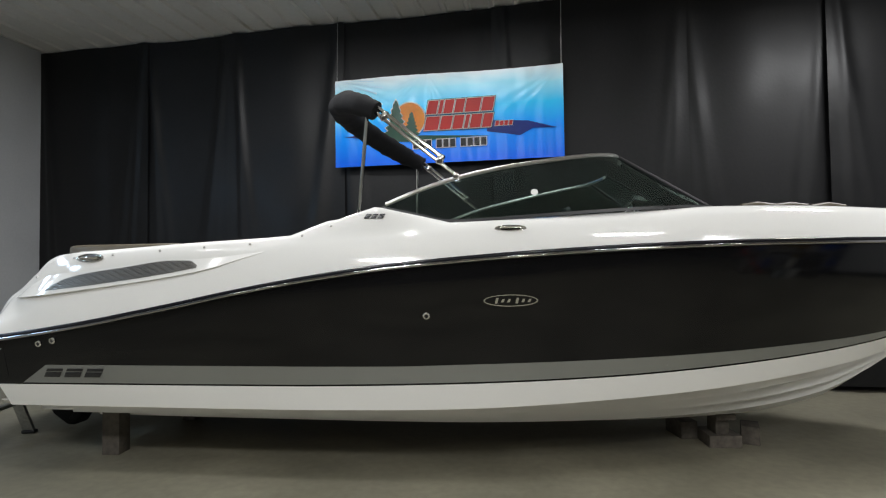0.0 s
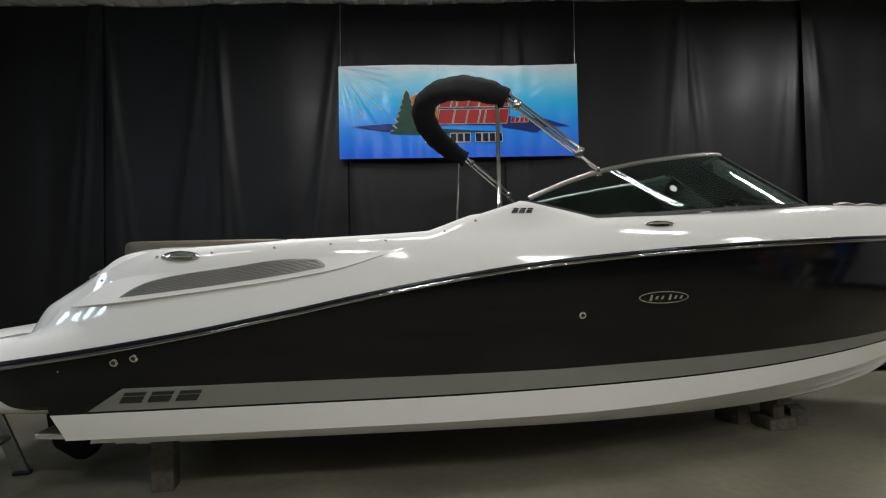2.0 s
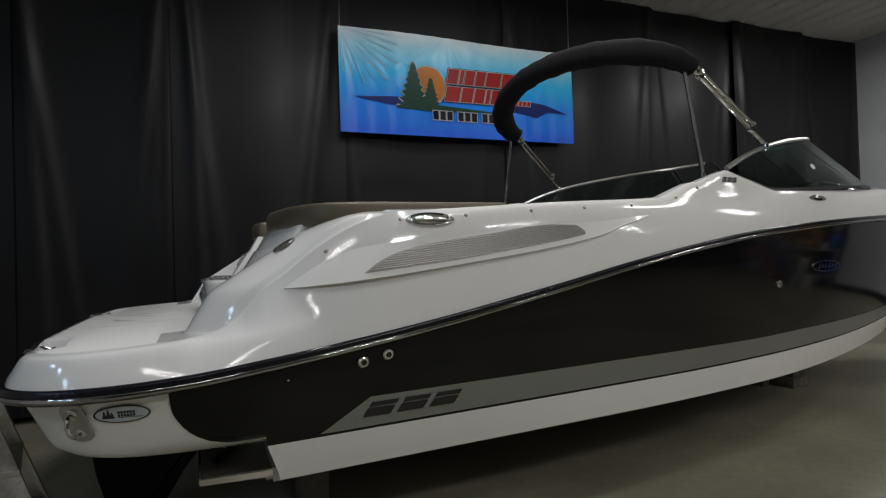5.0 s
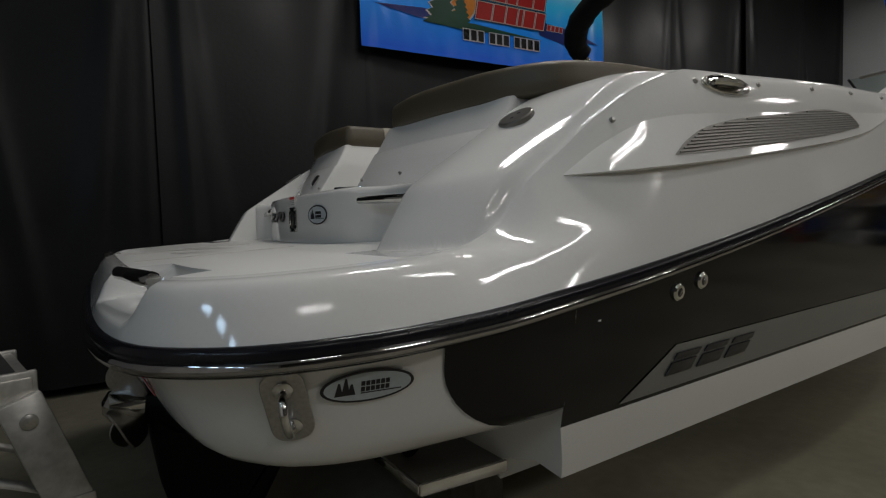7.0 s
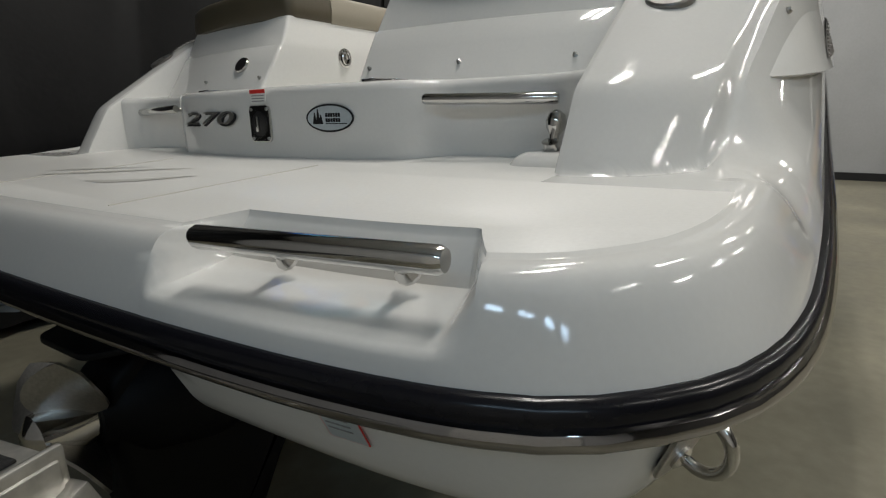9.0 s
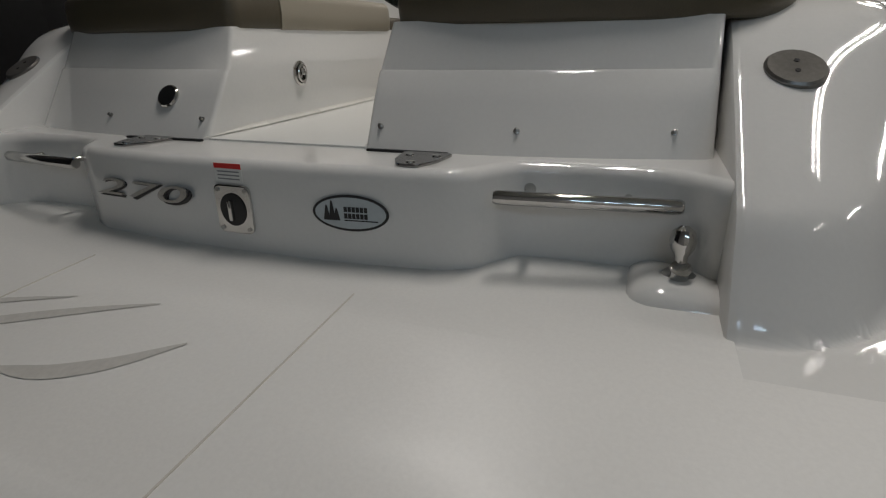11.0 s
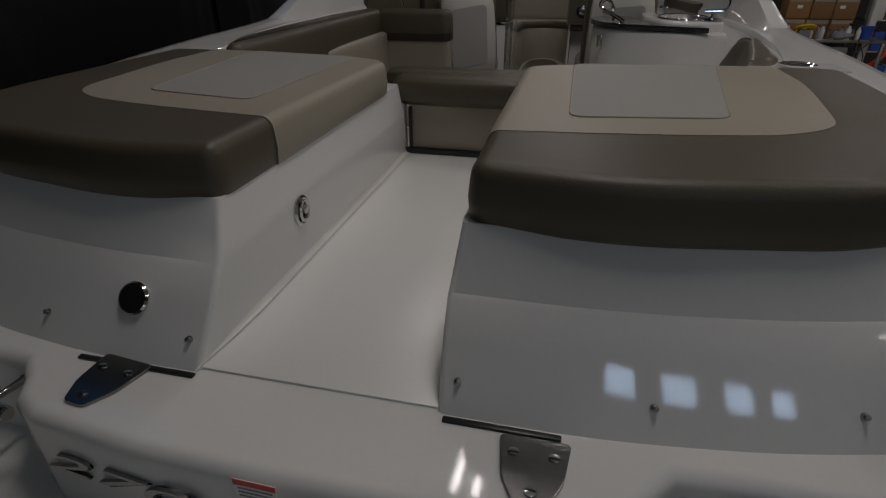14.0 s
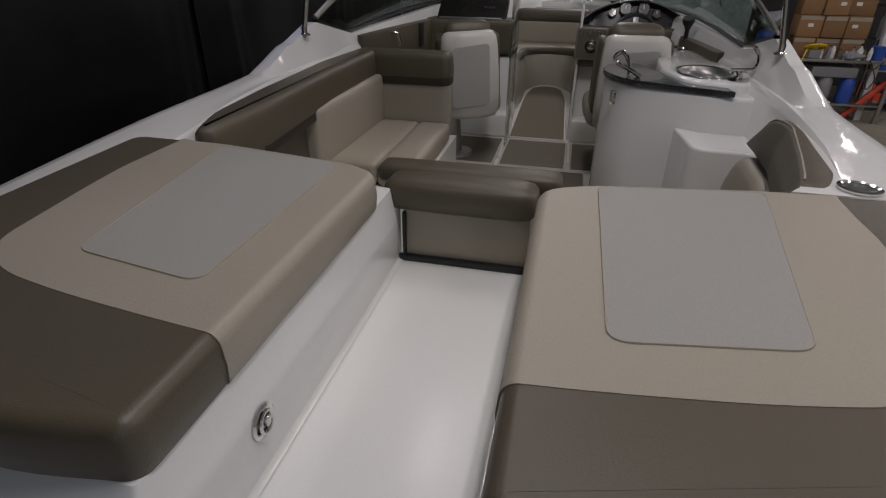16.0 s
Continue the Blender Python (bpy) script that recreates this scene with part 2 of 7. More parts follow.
def loft(rows, closed_u=False, closed_v=False, cap=False, mats=None, bm=None):
    """A sheet through rows of points; mats gives a material index for each strip between rows."""
    bm = bm or bmesh.new()
    vs = [[bm.verts.new(p) for p in row] for row in rows]
    n, k = len(vs), len(vs[0])
    for i in range(n if closed_u else n - 1):
        for j in range(k if closed_v else k - 1):
            q = (vs[i][j], vs[i][(j + 1) % k], vs[(i + 1) % n][(j + 1) % k], vs[(i + 1) % n][j])
            q = tuple(dict.fromkeys(q))
            if len(q) > 2:
                f = bm.faces.new(q)
                if mats:
                    f.material_index = mats[i]
    if cap:
        for row in (vs[0], vs[-1]):
            bm.faces.new(row)
    bmesh.ops.recalc_face_normals(bm, faces=bm.faces)
    return bm


def tube(points, r, seg=12, closed=False, cap=True, squash=1.0):
    """A round bar along points."""
    pts = [Vector(p) for p in points]
    rows, up = [], None
    for i, p in enumerate(pts):
        a, b = pts[i - 1] if i or closed else p, pts[(i + 1) % len(pts)] if i < len(pts) - 1 or closed else p
        d = (b - a).normalized()
        if up is None:
            up = d.orthogonal().normalized()
        up = (up - d * up.dot(d)).normalized()
        side = d.cross(up)
        rr = r[i] if isinstance(r, (list, tuple)) else r
        rows.append([p + rr * (math.cos(t) * up + squash * math.sin(t) * side) for t in (2 * math.pi * k / seg for k in range(seg))])
    return loft(rows, closed_u=closed, closed_v=True, cap=cap and not closed)


def bevelled(bm, width, seg=2, only=None):
    edges = [e for e in bm.edges if only is None or only(e)]
    bmesh.ops.bevel(bm, geom=edges, offset=width, segments=seg, affect="EDGES", clamp_overlap=True, profile=0.5)
    return bm


def rbox(sx, sy, sz, bevel=0.01, seg=2, at=(0, 0, 0)):
    """A box with rounded edges, centred on at."""
    bm = bmesh.new()
    bmesh.ops.create_cube(bm, size=1)
    bmesh.ops.scale(bm, vec=(sx, sy, sz), verts=bm.verts)
    if bevel:
        bevelled(bm, min(bevel, 0.45 * min(sx, sy, sz)), seg)
    bmesh.ops.translate(bm, vec=at, verts=bm.verts)
    return bm


def prism(outline, z0, z1, bevel=0.0, seg=2, sides=True, top=None):
    """A solid between z0 and z1 on an outline; top: another outline for its upper face."""
    bm = bmesh.new()
    top = top or outline
    a = [bm.verts.new((x, y, z0)) for x, y in outline]
    b = [bm.verts.new((x, y, z1)) for x, y in top]
    n = len(a)
    bm.faces.new(a[::-1])
    bm.faces.new(b)
    for i in range(n):
        bm.faces.new((a[i], a[(i + 1) % n], b[(i + 1) % n], b[i]))
    bmesh.ops.recalc_face_normals(bm, faces=bm.faces)
    if bevel:
        tops = set(b) | set(a)
        bevelled(bm, bevel, seg, lambda e: (e.verts[0] in tops and e.verts[1] in tops) and (abs(e.verts[0].co.z - e.verts[1].co.z) < 1e-5 or sides))
        caps = sorted(bm.faces, key=lambda f: -len(f.verts))[:2]
        bmesh.ops.inset_individual(bm, faces=caps, thickness=min(0.004, bevel * 0.5), use_even_offset=True)
    return bm


def pillow(outline, z0, z1, r=0.03, crown=0.006, side=0.006, plain=None):
    """A padded slab on an outline: slightly bulging sides, a round upper edge and a crowned top."""
    pts = [Vector(p) for p in outline]
    area = sum(a.x * b.y - b.x * a.y for a, b in zip(pts, pts[1:] + pts[:1]))
    if area < 0:
        pts.reverse()
    n = len(pts)
    nrm = []
    for i in range(n):
        d = (pts[(i + 1) % n] - pts[i - 1]).normalized()
        nrm.append(Vector((-d.y, d.x)))
    prof = [(0.007, z0), (0.0, z0 + 0.008), (-side, (z0 + z1) / 2 - r * 0.3)]
    prof += [(r * (1 - math.cos(a)), z1 - r + r * math.sin(a)) for a in (0, 0.4, 0.8, 1.2, math.pi / 2)]
    if crown:
        prof += [(r + 0.035, z1 + crown * 0.6), (r + 0.08, z1 + crown)]
    else:
        prof.append((r + 0.004, z1))
    rows = []
    for o, z in prof:
        rows.append([(p.x, p.y, z) if plain and plain(p) else (p.x + m.x * o, p.y + m.y * o, z) for p, m in zip(pts, nrm)])
    return loft(rows, closed_v=True, cap=True)


def puff(sx, sy, sz, r, crown=0.0, at=(0, 0, 0), cuts=9):
    """A padded block: round edges and corners, faces slightly swollen."""
    bm = bmesh.new()
    bmesh.ops.create_cube(bm, size=2)
    bmesh.ops.subdivide_edges(bm, edges=bm.edges, cuts=cuts, use_grid_fill=True)
    half_ = Vector((sx / 2, sy / 2, sz / 2))
    r = min(r, 0.98 * min(half_))
    for v in bm.verts:
        u = Vector([math.sin(c * math.pi / 2) for c in v.co])
        p = Vector([u[k] * half_[k] for k in range(3)])
        core = Vector([min(max(p[k], r - half_[k]), half_[k] - r) for k in range(3)])
        d = p - core
        q = core + d.normalized() * r if d.length > 1e-6 else p
        for k in range(3):
            if abs(abs(v.co[k]) - 1) < 1e-4:
                o = [j for j in range(3) if j != k]
                q[k] += math.copysign(crown * (1 - u[o[0]] ** 2) * (1 - u[o[1]] ** 2), v.co[k])
        v.co = q + Vector(at)
    bmesh.ops.recalc_face_normals(bm, faces=bm.faces)
    return bm


def rounded(points, r, seg=5):
    """An outline with its corners rounded by r (one number, or one for each corner)."""
    out, n = [], len(points)
    for i in range(n):
        p, a, b = (Vector(points[j % n]) for j in (i, i - 1, i + 1))
        rr = r[i] if isinstance(r, (list, tuple)) else r
        da, db = (a - p), (b - p)
        k = min(rr, 0.48 * da.length, 0.48 * db.length)
        if k < 1e-4:
            out.append(tuple(p))
            continue
        s, e = p + da.normalized() * k, p + db.normalized() * k
        for j in range(seg + 1):
            t = j / seg
            out.append(tuple((1 - t) ** 2 * s + 2 * t * (1 - t) * p + t * t * e))
    return out


def ellipse(rx, ry, n=28):
    return [(rx * math.cos(2 * math.pi * k / n), ry * math.sin(2 * math.pi * k / n)) for k in range(n)]


def lathe(profile, seg=20):
    """A turned shape about z from (radius, height) pairs."""
    return loft([[(r * math.cos(2 * math.pi * k / seg), r * math.sin(2 * math.pi * k / seg), z) for k in range(seg)] for r, z in profile], closed_v=True, cap=True)


def axes(origin, xdir, zdir):
    """A placing matrix: its z along zdir and its x near xdir."""
    z = Vector(zdir).normalized()
    x = Vector(xdir)
    x = (x - z * x.dot(z)).normalized()
    y = z.cross(x)
    m = Matrix((x, y, z)).transposed().to_4x4()
    m.translation = origin
    return m


def moved(bm, m):
    bmesh.ops.transform(bm, matrix=m, verts=bm.verts)
    return bm


def joined(*bms):
    out = bmesh.new()
    for b in bms:
        me = bpy.data.meshes.new("tmp")
        b.to_mesh(me)
        b.free()
        out.from_mesh(me)
        bpy.data.meshes.remove(me)
    return out


def lettering(text, size, depth, m, shear=0.0):
    """Raised characters in the built-in font, centred, as a bmesh placed by m."""
    cu = bpy.data.curves.new("text", "FONT")
    cu.body, cu.size, cu.extrude, cu.shear, cu.align_x, cu.align_y = text, size, depth / 2, shear, "CENTER", "CENTER"
    ob = bpy.data.objects.new("text", cu)
    me = bpy.data.meshes.new_from_object(ob)
    bm = bmesh.new()
    bm.from_mesh(me)
    bpy.data.objects.remove(ob)
    bpy.data.curves.remove(cu)
    bpy.data.meshes.remove(me)
    return moved(bm, m)


# ---------------------------------------------------------------- the hall


def room_box(name, u0, u1, v0, v1, z0, z1, mat, label, category, kind="structure", bevel=0.0):
    bm = rbox(u1 - u0, v1 - v0, z1 - z0, bevel, 2, ((u0 + u1) / 2, (v0 + v1) / 2, (z0 + z1) / 2))
    return tagged(part(name, bm, mat, None, "", ROOM, 30), label, category, "", kind)


U0, U1, V0, V1 = -4.68, 8.46, 0.16, -11.5
room_box("floor", -9, 16, -14, 3, -0.2, 0.0, CONCRETE, "stained pale concrete shop floor", "floor")
room_box("wall_aft", U0 - 0.2, U0, -3.6, 2.2, 0, CEIL, WALLMAT, "plain light grey panelled side wall", "wall")
room_box("wall_aft_far", U0 - 0.2, U0, V1, -7.2, 0, CEIL, WALLMAT, "plain light grey panelled side wall", "wall")
room_box("wall_aft_lintel", U0 - 0.2, U0, -7.2, -3.6, 3.52, CEIL, WALLMAT, "light grey wall over the overhead door", "wall")
room_box("wall_fore", U1, U1 + 0.2, -4.42, 2.2, 0, CEIL, WALLMAT, "plain light grey panelled end wall", "wall")
room_box("baseboard", U1 - 0.03, U1 - 0.003, -4.42, 0.1, 0, 0.12, PLASTIC, "black rubber base strip along the grey wall", "baseboard")
room_box("wall_behind_curtain", -9, 13, 1.2, 1.4, 0, CEIL, WALLDARK, "dark wall behind the black drapes", "wall")
room_box("wall_south", -9, 13, V1 - 0.2, V1, 0, CEIL, WALLDARK, "dark far wall of the shop", "wall")
room_box("wall_workshop", 11.2, 11.4, V1, 1.4, 0, CEIL, WALLDARK, "dark end wall of the workshop bay", "wall")


def ceiling():
    """Ribbed metal sheets: one mesh, ribs running across the hall."""
    prof, u = [], -9.0
    while u < 13:
        prof += [(u, 0.0), (u + 0.17, 0.0), (u + 0.19, -0.028), (u + 0.235, -0.028), (u + 0.255, 0.0)]
        u += 0.3
    rows = [[(x, v, CEIL + z) for x, z in prof] for v in (V1, 1.4)]
    back = [[(x, v, CEIL + 0.1) for x, z in prof] for v in (1.4, V1)]
    return tagged(part("ceiling", loft(rows + back, closed_u=True), CEILMAT, None, "", ROOM, 20), "white ribbed metal sheet ceiling", "ceiling", "", "structure")


ceiling()


def curtain_panel(u0, u1, v, z0, z1, seed, group):
    """One hanging drape: a thin folded sheet with a hem, soft irregular folds that widen downwards."""
    rng = random.Random(seed)
    folds = [(rng.uniform(u0, u1), rng.uniform(0.10, 0.28), rng.uniform(-0.02, 0.03), rng.uniform(-0.15, 0.15)) for _ in range(int((u1 - u0) * 1.6))]
    for end, way in ((u0, 1), (u1, -1)):                      # creases that fan out from the hanging points
        folds += [(end + way * rng.uniform(0.02, 0.16), rng.uniform(0.03, 0.07), rng.uniform(0.008, 0.019), way * rng.uniform(0.05, 0.65)) for _ in range(4)]
    nu, nz = int((u1 - u0) / 0.022), 22

    def off(u, s):
        d = 0.012 * math.sin(u * 5.1 + seed)
        for c, w, a, lean in folds:
            x = (u - c - lean * s) / (w * (1 + 0.5 * s))
            if abs(x) < 3:
                d += a * (0.5 + 0.5 * s) * math.exp(-x * x)
        return d

    rows = []
    for i in range(nz + 1):
        s = i / nz
        rows.append([(u0 + (u1 - u0) * j / nu, v - off(u0 + (u1 - u0) * j / nu, s), z1 + (z0 - z1) * s) for j in range(nu + 1)])
    bm = loft(rows)
    bmesh.ops.solidify(bm, geom=bm.faces, thickness=0.004)
    return tagged(part("curtain", bm, CURTAIN, None, "", ROOM, 60), "black vinyl drape hanging in soft folds", "curtain", group)


edges_u = (-4.66, -2.9, -1.55, 0.02, 2.05, 4.22, 5.75, 7.1, 8.44)
for i, (a, b) in enumerate(zip(edges_u, edges_u[1:])):
    curtain_panel(a - 0.05, b + 0.05, 0.10 + 0.045 * (i % 2), 0.07, CEIL - 0.03, i + 3, "black drapes along the wall")


def ceiling_light():
    t = thing("ceiling_light", "long white strip light on the ribbed ceiling", "ceiling light", group="strip lights")
    part("housing", rbox(1.3, 0.26, 0.07, 0.015, at=(0, 0, -0.065)), WHITEP, t)
    for s in (-1, 1):
        part("end_cap", rbox(0.03, 0.24, 0.09, 0.01, at=(s * 0.635, 0, -0.10)), WHITEP, t)
    return t


first = ceiling_light()
first.matrix_basis = ROOM @ pose(*TUBES[0][:2], CEIL)
for u, v, watts in TUBES[1:]:
    copy_thing(first, ROOM @ pose(u, v, CEIL))


def overhead_door():
    t = thing("door_1", "white sectional overhead door with a row of windows", "garage door", ROOM @ pose(U0 - 0.12, -5.4, 0), kind="structure")
    for k in range(6):
        z = k * 0.583
        if k == 5:
            for y0, y1 in ((-1.8, -1.7), (1.7, 1.8)) + tuple((y - 0.05, y + 0.05) for y in (-0.85, 0.0, 0.85)):
                part("mullion", rbox(0.05, y1 - y0, 0.575, 0.008, at=(0, (y0 + y1) / 2, z + 0.29)), WHITEP, t)
            for z0 in (0.03, 0.55):
                part("window_rail", rbox(0.05, 3.6, 0.06, 0.008, at=(0.002, 0, z + z0)), WHITEP, t)
            part("pane", rbox(0.01, 3.5, 0.52, 0, at=(-0.01, 0, z + 0.29)), CLEAR, t).visible_shadow = False
        else:
            part("door_section", rbox(0.05, 3.6, 0.573, 0.012, at=(0, 0, z + 0.29)), WHITEP, t)
    return t


overhead_door()

# ---------------------------------------------------------------- the boat: lines
# x runs forward from the swim platform, y to port, z up from the floor
RAIL_Z = smooth_curve((-0.1, 0.3, 0.54, 0.77, 1.02, 1.28, 1.55, 1.82, 2.1, 2.4, 2.7, 3.0, 3.34, 3.7, 4.05, 4.45, 4.9, 5.4, 5.8, 6.5, 8.2),
                      (0.955, 0.96, 0.972, 0.998, 1.03, 1.068, 1.112, 1.162, 1.215, 1.275, 1.33, 1.378, 1.425, 1.46, 1.488, 1.513, 1.535, 1.552, 1.56, 1.565, 1.56))
PLAN = [(-0.073, 0), (-0.072, 0.3), (-0.067, 0.55), (-0.055, 0.78), (-0.035, 0.93), (0.002, 1.05), (0.062, 1.125), (0.14, 1.182), (0.26, 1.222), (0.4, 1.242),
        (0.7, 1.258), (1.2, 1.265), (2.2, 1.267), (3.0, 1.262), (3.6, 1.245), (4.0, 1.222), (4.4, 1.188), (5.0, 1.11), (5.6, 0.995), (6.2, 0.84), (6.8, 0.64), (7.3, 0.44), (7.8, 0.19), (8.1, 0.0)]
FIN_X = (2.795, 3.03, 3.10, 3.335, 3.37, 3.8)        # the raked foot of the windshield
_low = smooth_curve((-0.1, 0.45, 0.60, 0.66, 0.72, 0.78, 0.97, 1.10, 1.20, 1.30, 1.5, 2.1, 2.68, 2.795), (1.058, 1.082, 1.105, 1.15, 1.205, 1.245, 1.385, 1.468, 1.52, 1.538, 1.55, 1.588, 1.618, 1.627))
_high = smooth_curve((3.8, 4.5, 5.2, 5.43, 5.95, 6.68, 7.5, 8.1), (1.692, 1.722, 1.76, 1.775, 1.78, 1.765, 1.70, 1.61))


def WING(x):
    """The riser above the platform, then the long slope that rolls over into the coaming."""
    if x < 0.61:
        return 1.236 + 1.62 * (x - 0.61)
    a, b = 1.236 + 0.64 * (x - 0.61), 1.55 + 0.03 * (x - 1.22)
    h = min(max(0.5 + 5 * (b - a), 0), 1)
    return b + (a - b) * h - 0.1 * h * (1 - h)


def WING_BACK(y):
    d = max(y - 0.88, 0)
    return 2.75 * d * d + 2.0 * d ** 3


def wing_z(x, y):
    """Height of a quarter above the platform: a steep tier that bends round the stern, then a long slope."""
    total = 0.0
    for a in (-0.014, -0.007, 0.0, 0.007, 0.014):
        for b in (-0.03, -0.015, 0.0, 0.015, 0.03):
            total += WING(x + a - WING_BACK(abs(y) + b) / (1 + math.exp((x + a - 1.0) / 0.07)))
    edge = min(max((abs(y) - 1.03) / 0.12, 0), 1) * min(max((x - 0.9) / 0.35, 0), 1)
    return total / 25 - 0.016 * edge * edge * (3 - 2 * edge)


OUTER = smooth_curve((0.5, 0.6, 0.7, 0.8, 0.873, 1.0, 1.15, 1.3), (1.0875, 1.098, 1.142, 1.246, 1.300, 1.400, 1.487, 1.538))


def TOP_Z(x):
    if 0.53 < x < 1.3:
        return OUTER(x)
    if x <= 2.795:
        return _low(x)
    if x >= 3.8:
        return _high(x)
    return float(np.interp(x, FIN_X, (1.627, 1.712, 1.722, 1.795, 1.79, 1.692)))


def platform_z(x):
    return 1.062 + 0.045 * x


COAM_Z = smooth_curve((0.4, 0.48, 0.54, 0.585, 0.66, 0.86, 1.22, 1.5, 2.1, 2.8, 3.4, 4.5, 5.4, 8.2), (1.05, 1.10, 1.172, 1.216, 1.252, 1.39, 1.552, 1.56, 1.59, 1.61, 1.615, 1.62, 1.70, 1.70))
WIDE = smooth_curve((-0.1, 0.3, 0.5, 0.65, 0.8, 0.9, 1.0, 1.15, 1.3, 2.1, 3.0, 4.0, 5.0, 8.1), (0.085, 0.095, 0.115, 0.155, 0.150, 0.138, 0.125, 0.108, 0.095, 0.080, 0.110, 0.13, 0.15, 0.12))
CREASE = smooth_curve((0.5, 0.6, 0.7, 0.8, 0.95, 1.1, 1.3, 1.6), (0.115, 0.108, 0.086, 0.066, 0.054, 0.047, 0.040, 0.032))
INNER = smooth_curve((0.6, 1.2, 1.5, 2.0, 2.4, 3.0, 3.6, 4.1, 5.0, 5.8, 6.6, 7.3, 8.1), (0.845, 0.85, 0.9, 0.93, 1.0, 1.04, 1.04, 1.0, 0.88, 0.72, 0.5, 0.2, 0.0))
CHINE_Z = smooth_curve((0.84, 2.7, 3.74, 4.71, 5.46, 6.2, 6.8, 7.4), (0.535, 0.54, 0.553, 0.598, 0.652, 0.735, 0.845, 1.04))
CHINE_Y = smooth_curve((0.84, 2.7, 3.6, 4.2, 4.8, 5.4, 6.0, 6.5, 7.0, 7.4), (1.145, 1.145, 1.12, 1.07, 0.98, 0.85, 0.66, 0.46, 0.2, 0.0))
KEEL_Z = smooth_curve((0.84, 3.6, 4.8, 5.76, 6.36, 6.63, 6.88, 7.4, 8.1), (0.19, 0.18, 0.195, 0.262, 0.385, 0.52, 0.70, 1.06, 1.56))
WHITE_Z = smooth_curve((0.84, 2.75, 3.75, 4.71, 5.44, 6.58, 7.4), (0.684, 0.692, 0.710, 0.742, 0.788, 0.905, 1.11))
GREYTOP_Z = smooth_curve((0.84, 2.77, 3.46, 3.8, 4.47, 5.14, 5.87, 6.57, 7.4), (0.818, 0.82, 0.823, 0.832, 0.848, 0.870, 0.908, 0.962, 1.14))


def plan_points(step=0.05):
    """The rail's line in plan at even steps, from the middle of the stern forward along one side."""
    p = np.array(PLAN)
    s = np.r_[0, np.cumsum(np.hypot(*np.diff(p, axis=0).T))]
    fx, fy = smooth_curve(s, p[:, 0]), smooth_curve(s, p[:, 1])
    at = list(np.arange(0, s[-1], step)) + [s[-1]]
    at += [0.533, 0.5385, 0.544, 0.5495, 0.556, 0.94, 0.948, 0.956, 0.964, 0.972, 0.98, 0.988, 0.993] + list(np.arange(1.56, 2.0, 0.0055)) + list(np.arange(2.0, 2.6, 0.0125))          # the ends of the hand-hold notch
    xs = [fx(v) for v in np.linspace(1, s[-1], 3000)]
    for k in FIN_X:
        at.append(float(np.interp(k, xs, np.linspace(1, s[-1], 3000))))
    at.sort()
    at = [v for i, v in enumerate(at) if i == 0 or v - at[i - 1] > 0.004]
    return [(fx(v), fy(v)) for v in at]


LINE = plan_points()
_side = [(x, y) for x, y in LINE if x > 0.0 and y > 1.0 or x > 0.5]
HALF = smooth_curve([x for x, y in _side], [y for x, y in _side])


def inward(i):
    a, b = Vector(LINE[max(i - 1, 0)]), Vector(LINE[min(i + 1, len(LINE) - 1)])
    if i == 0:
        a = Vector((b.x, -b.y))
    d = (b - a).normalized()
    return Vector((d.y, -d.x))


def topside_y(x, z):
    """Half breadth of the topsides at a height."""
    zr, zc = RAIL_Z(x) - 0.03, CHINE_Z(max(x, 0.84))
    u = min(max((zr - z) / (zr - zc), 0), 1)
    return HALF(x) - 0.006 - (HALF(x) - 0.006 - CHINE_Y(max(x, 0.84))) * u ** 1.5


NK = 19


def ease(t):
    t = min(max(t, 0), 1)
    return t * t * (3 - 2 * t)


_tD, _tZ = smooth_curve((0, 0.2, 0.4, 0.6, 0.8, 1.0), (0.0, 0.13, 0.31, 0.54, 0.78, 1.0)), smooth_curve((0, 0.2, 0.4, 0.6, 0.8, 1.0), (0.0, 0.27, 0.55, 0.82, 0.96, 1.0))
FACE_D, FACE_Z = (0.0, 0.10, 0.24, 0.38, 0.50, 0.60, 0.72, 0.86, 1.0), (0.0, 0.20, 0.46, 0.70, 0.855, 0.935, 0.978, 0.994, 1.0)


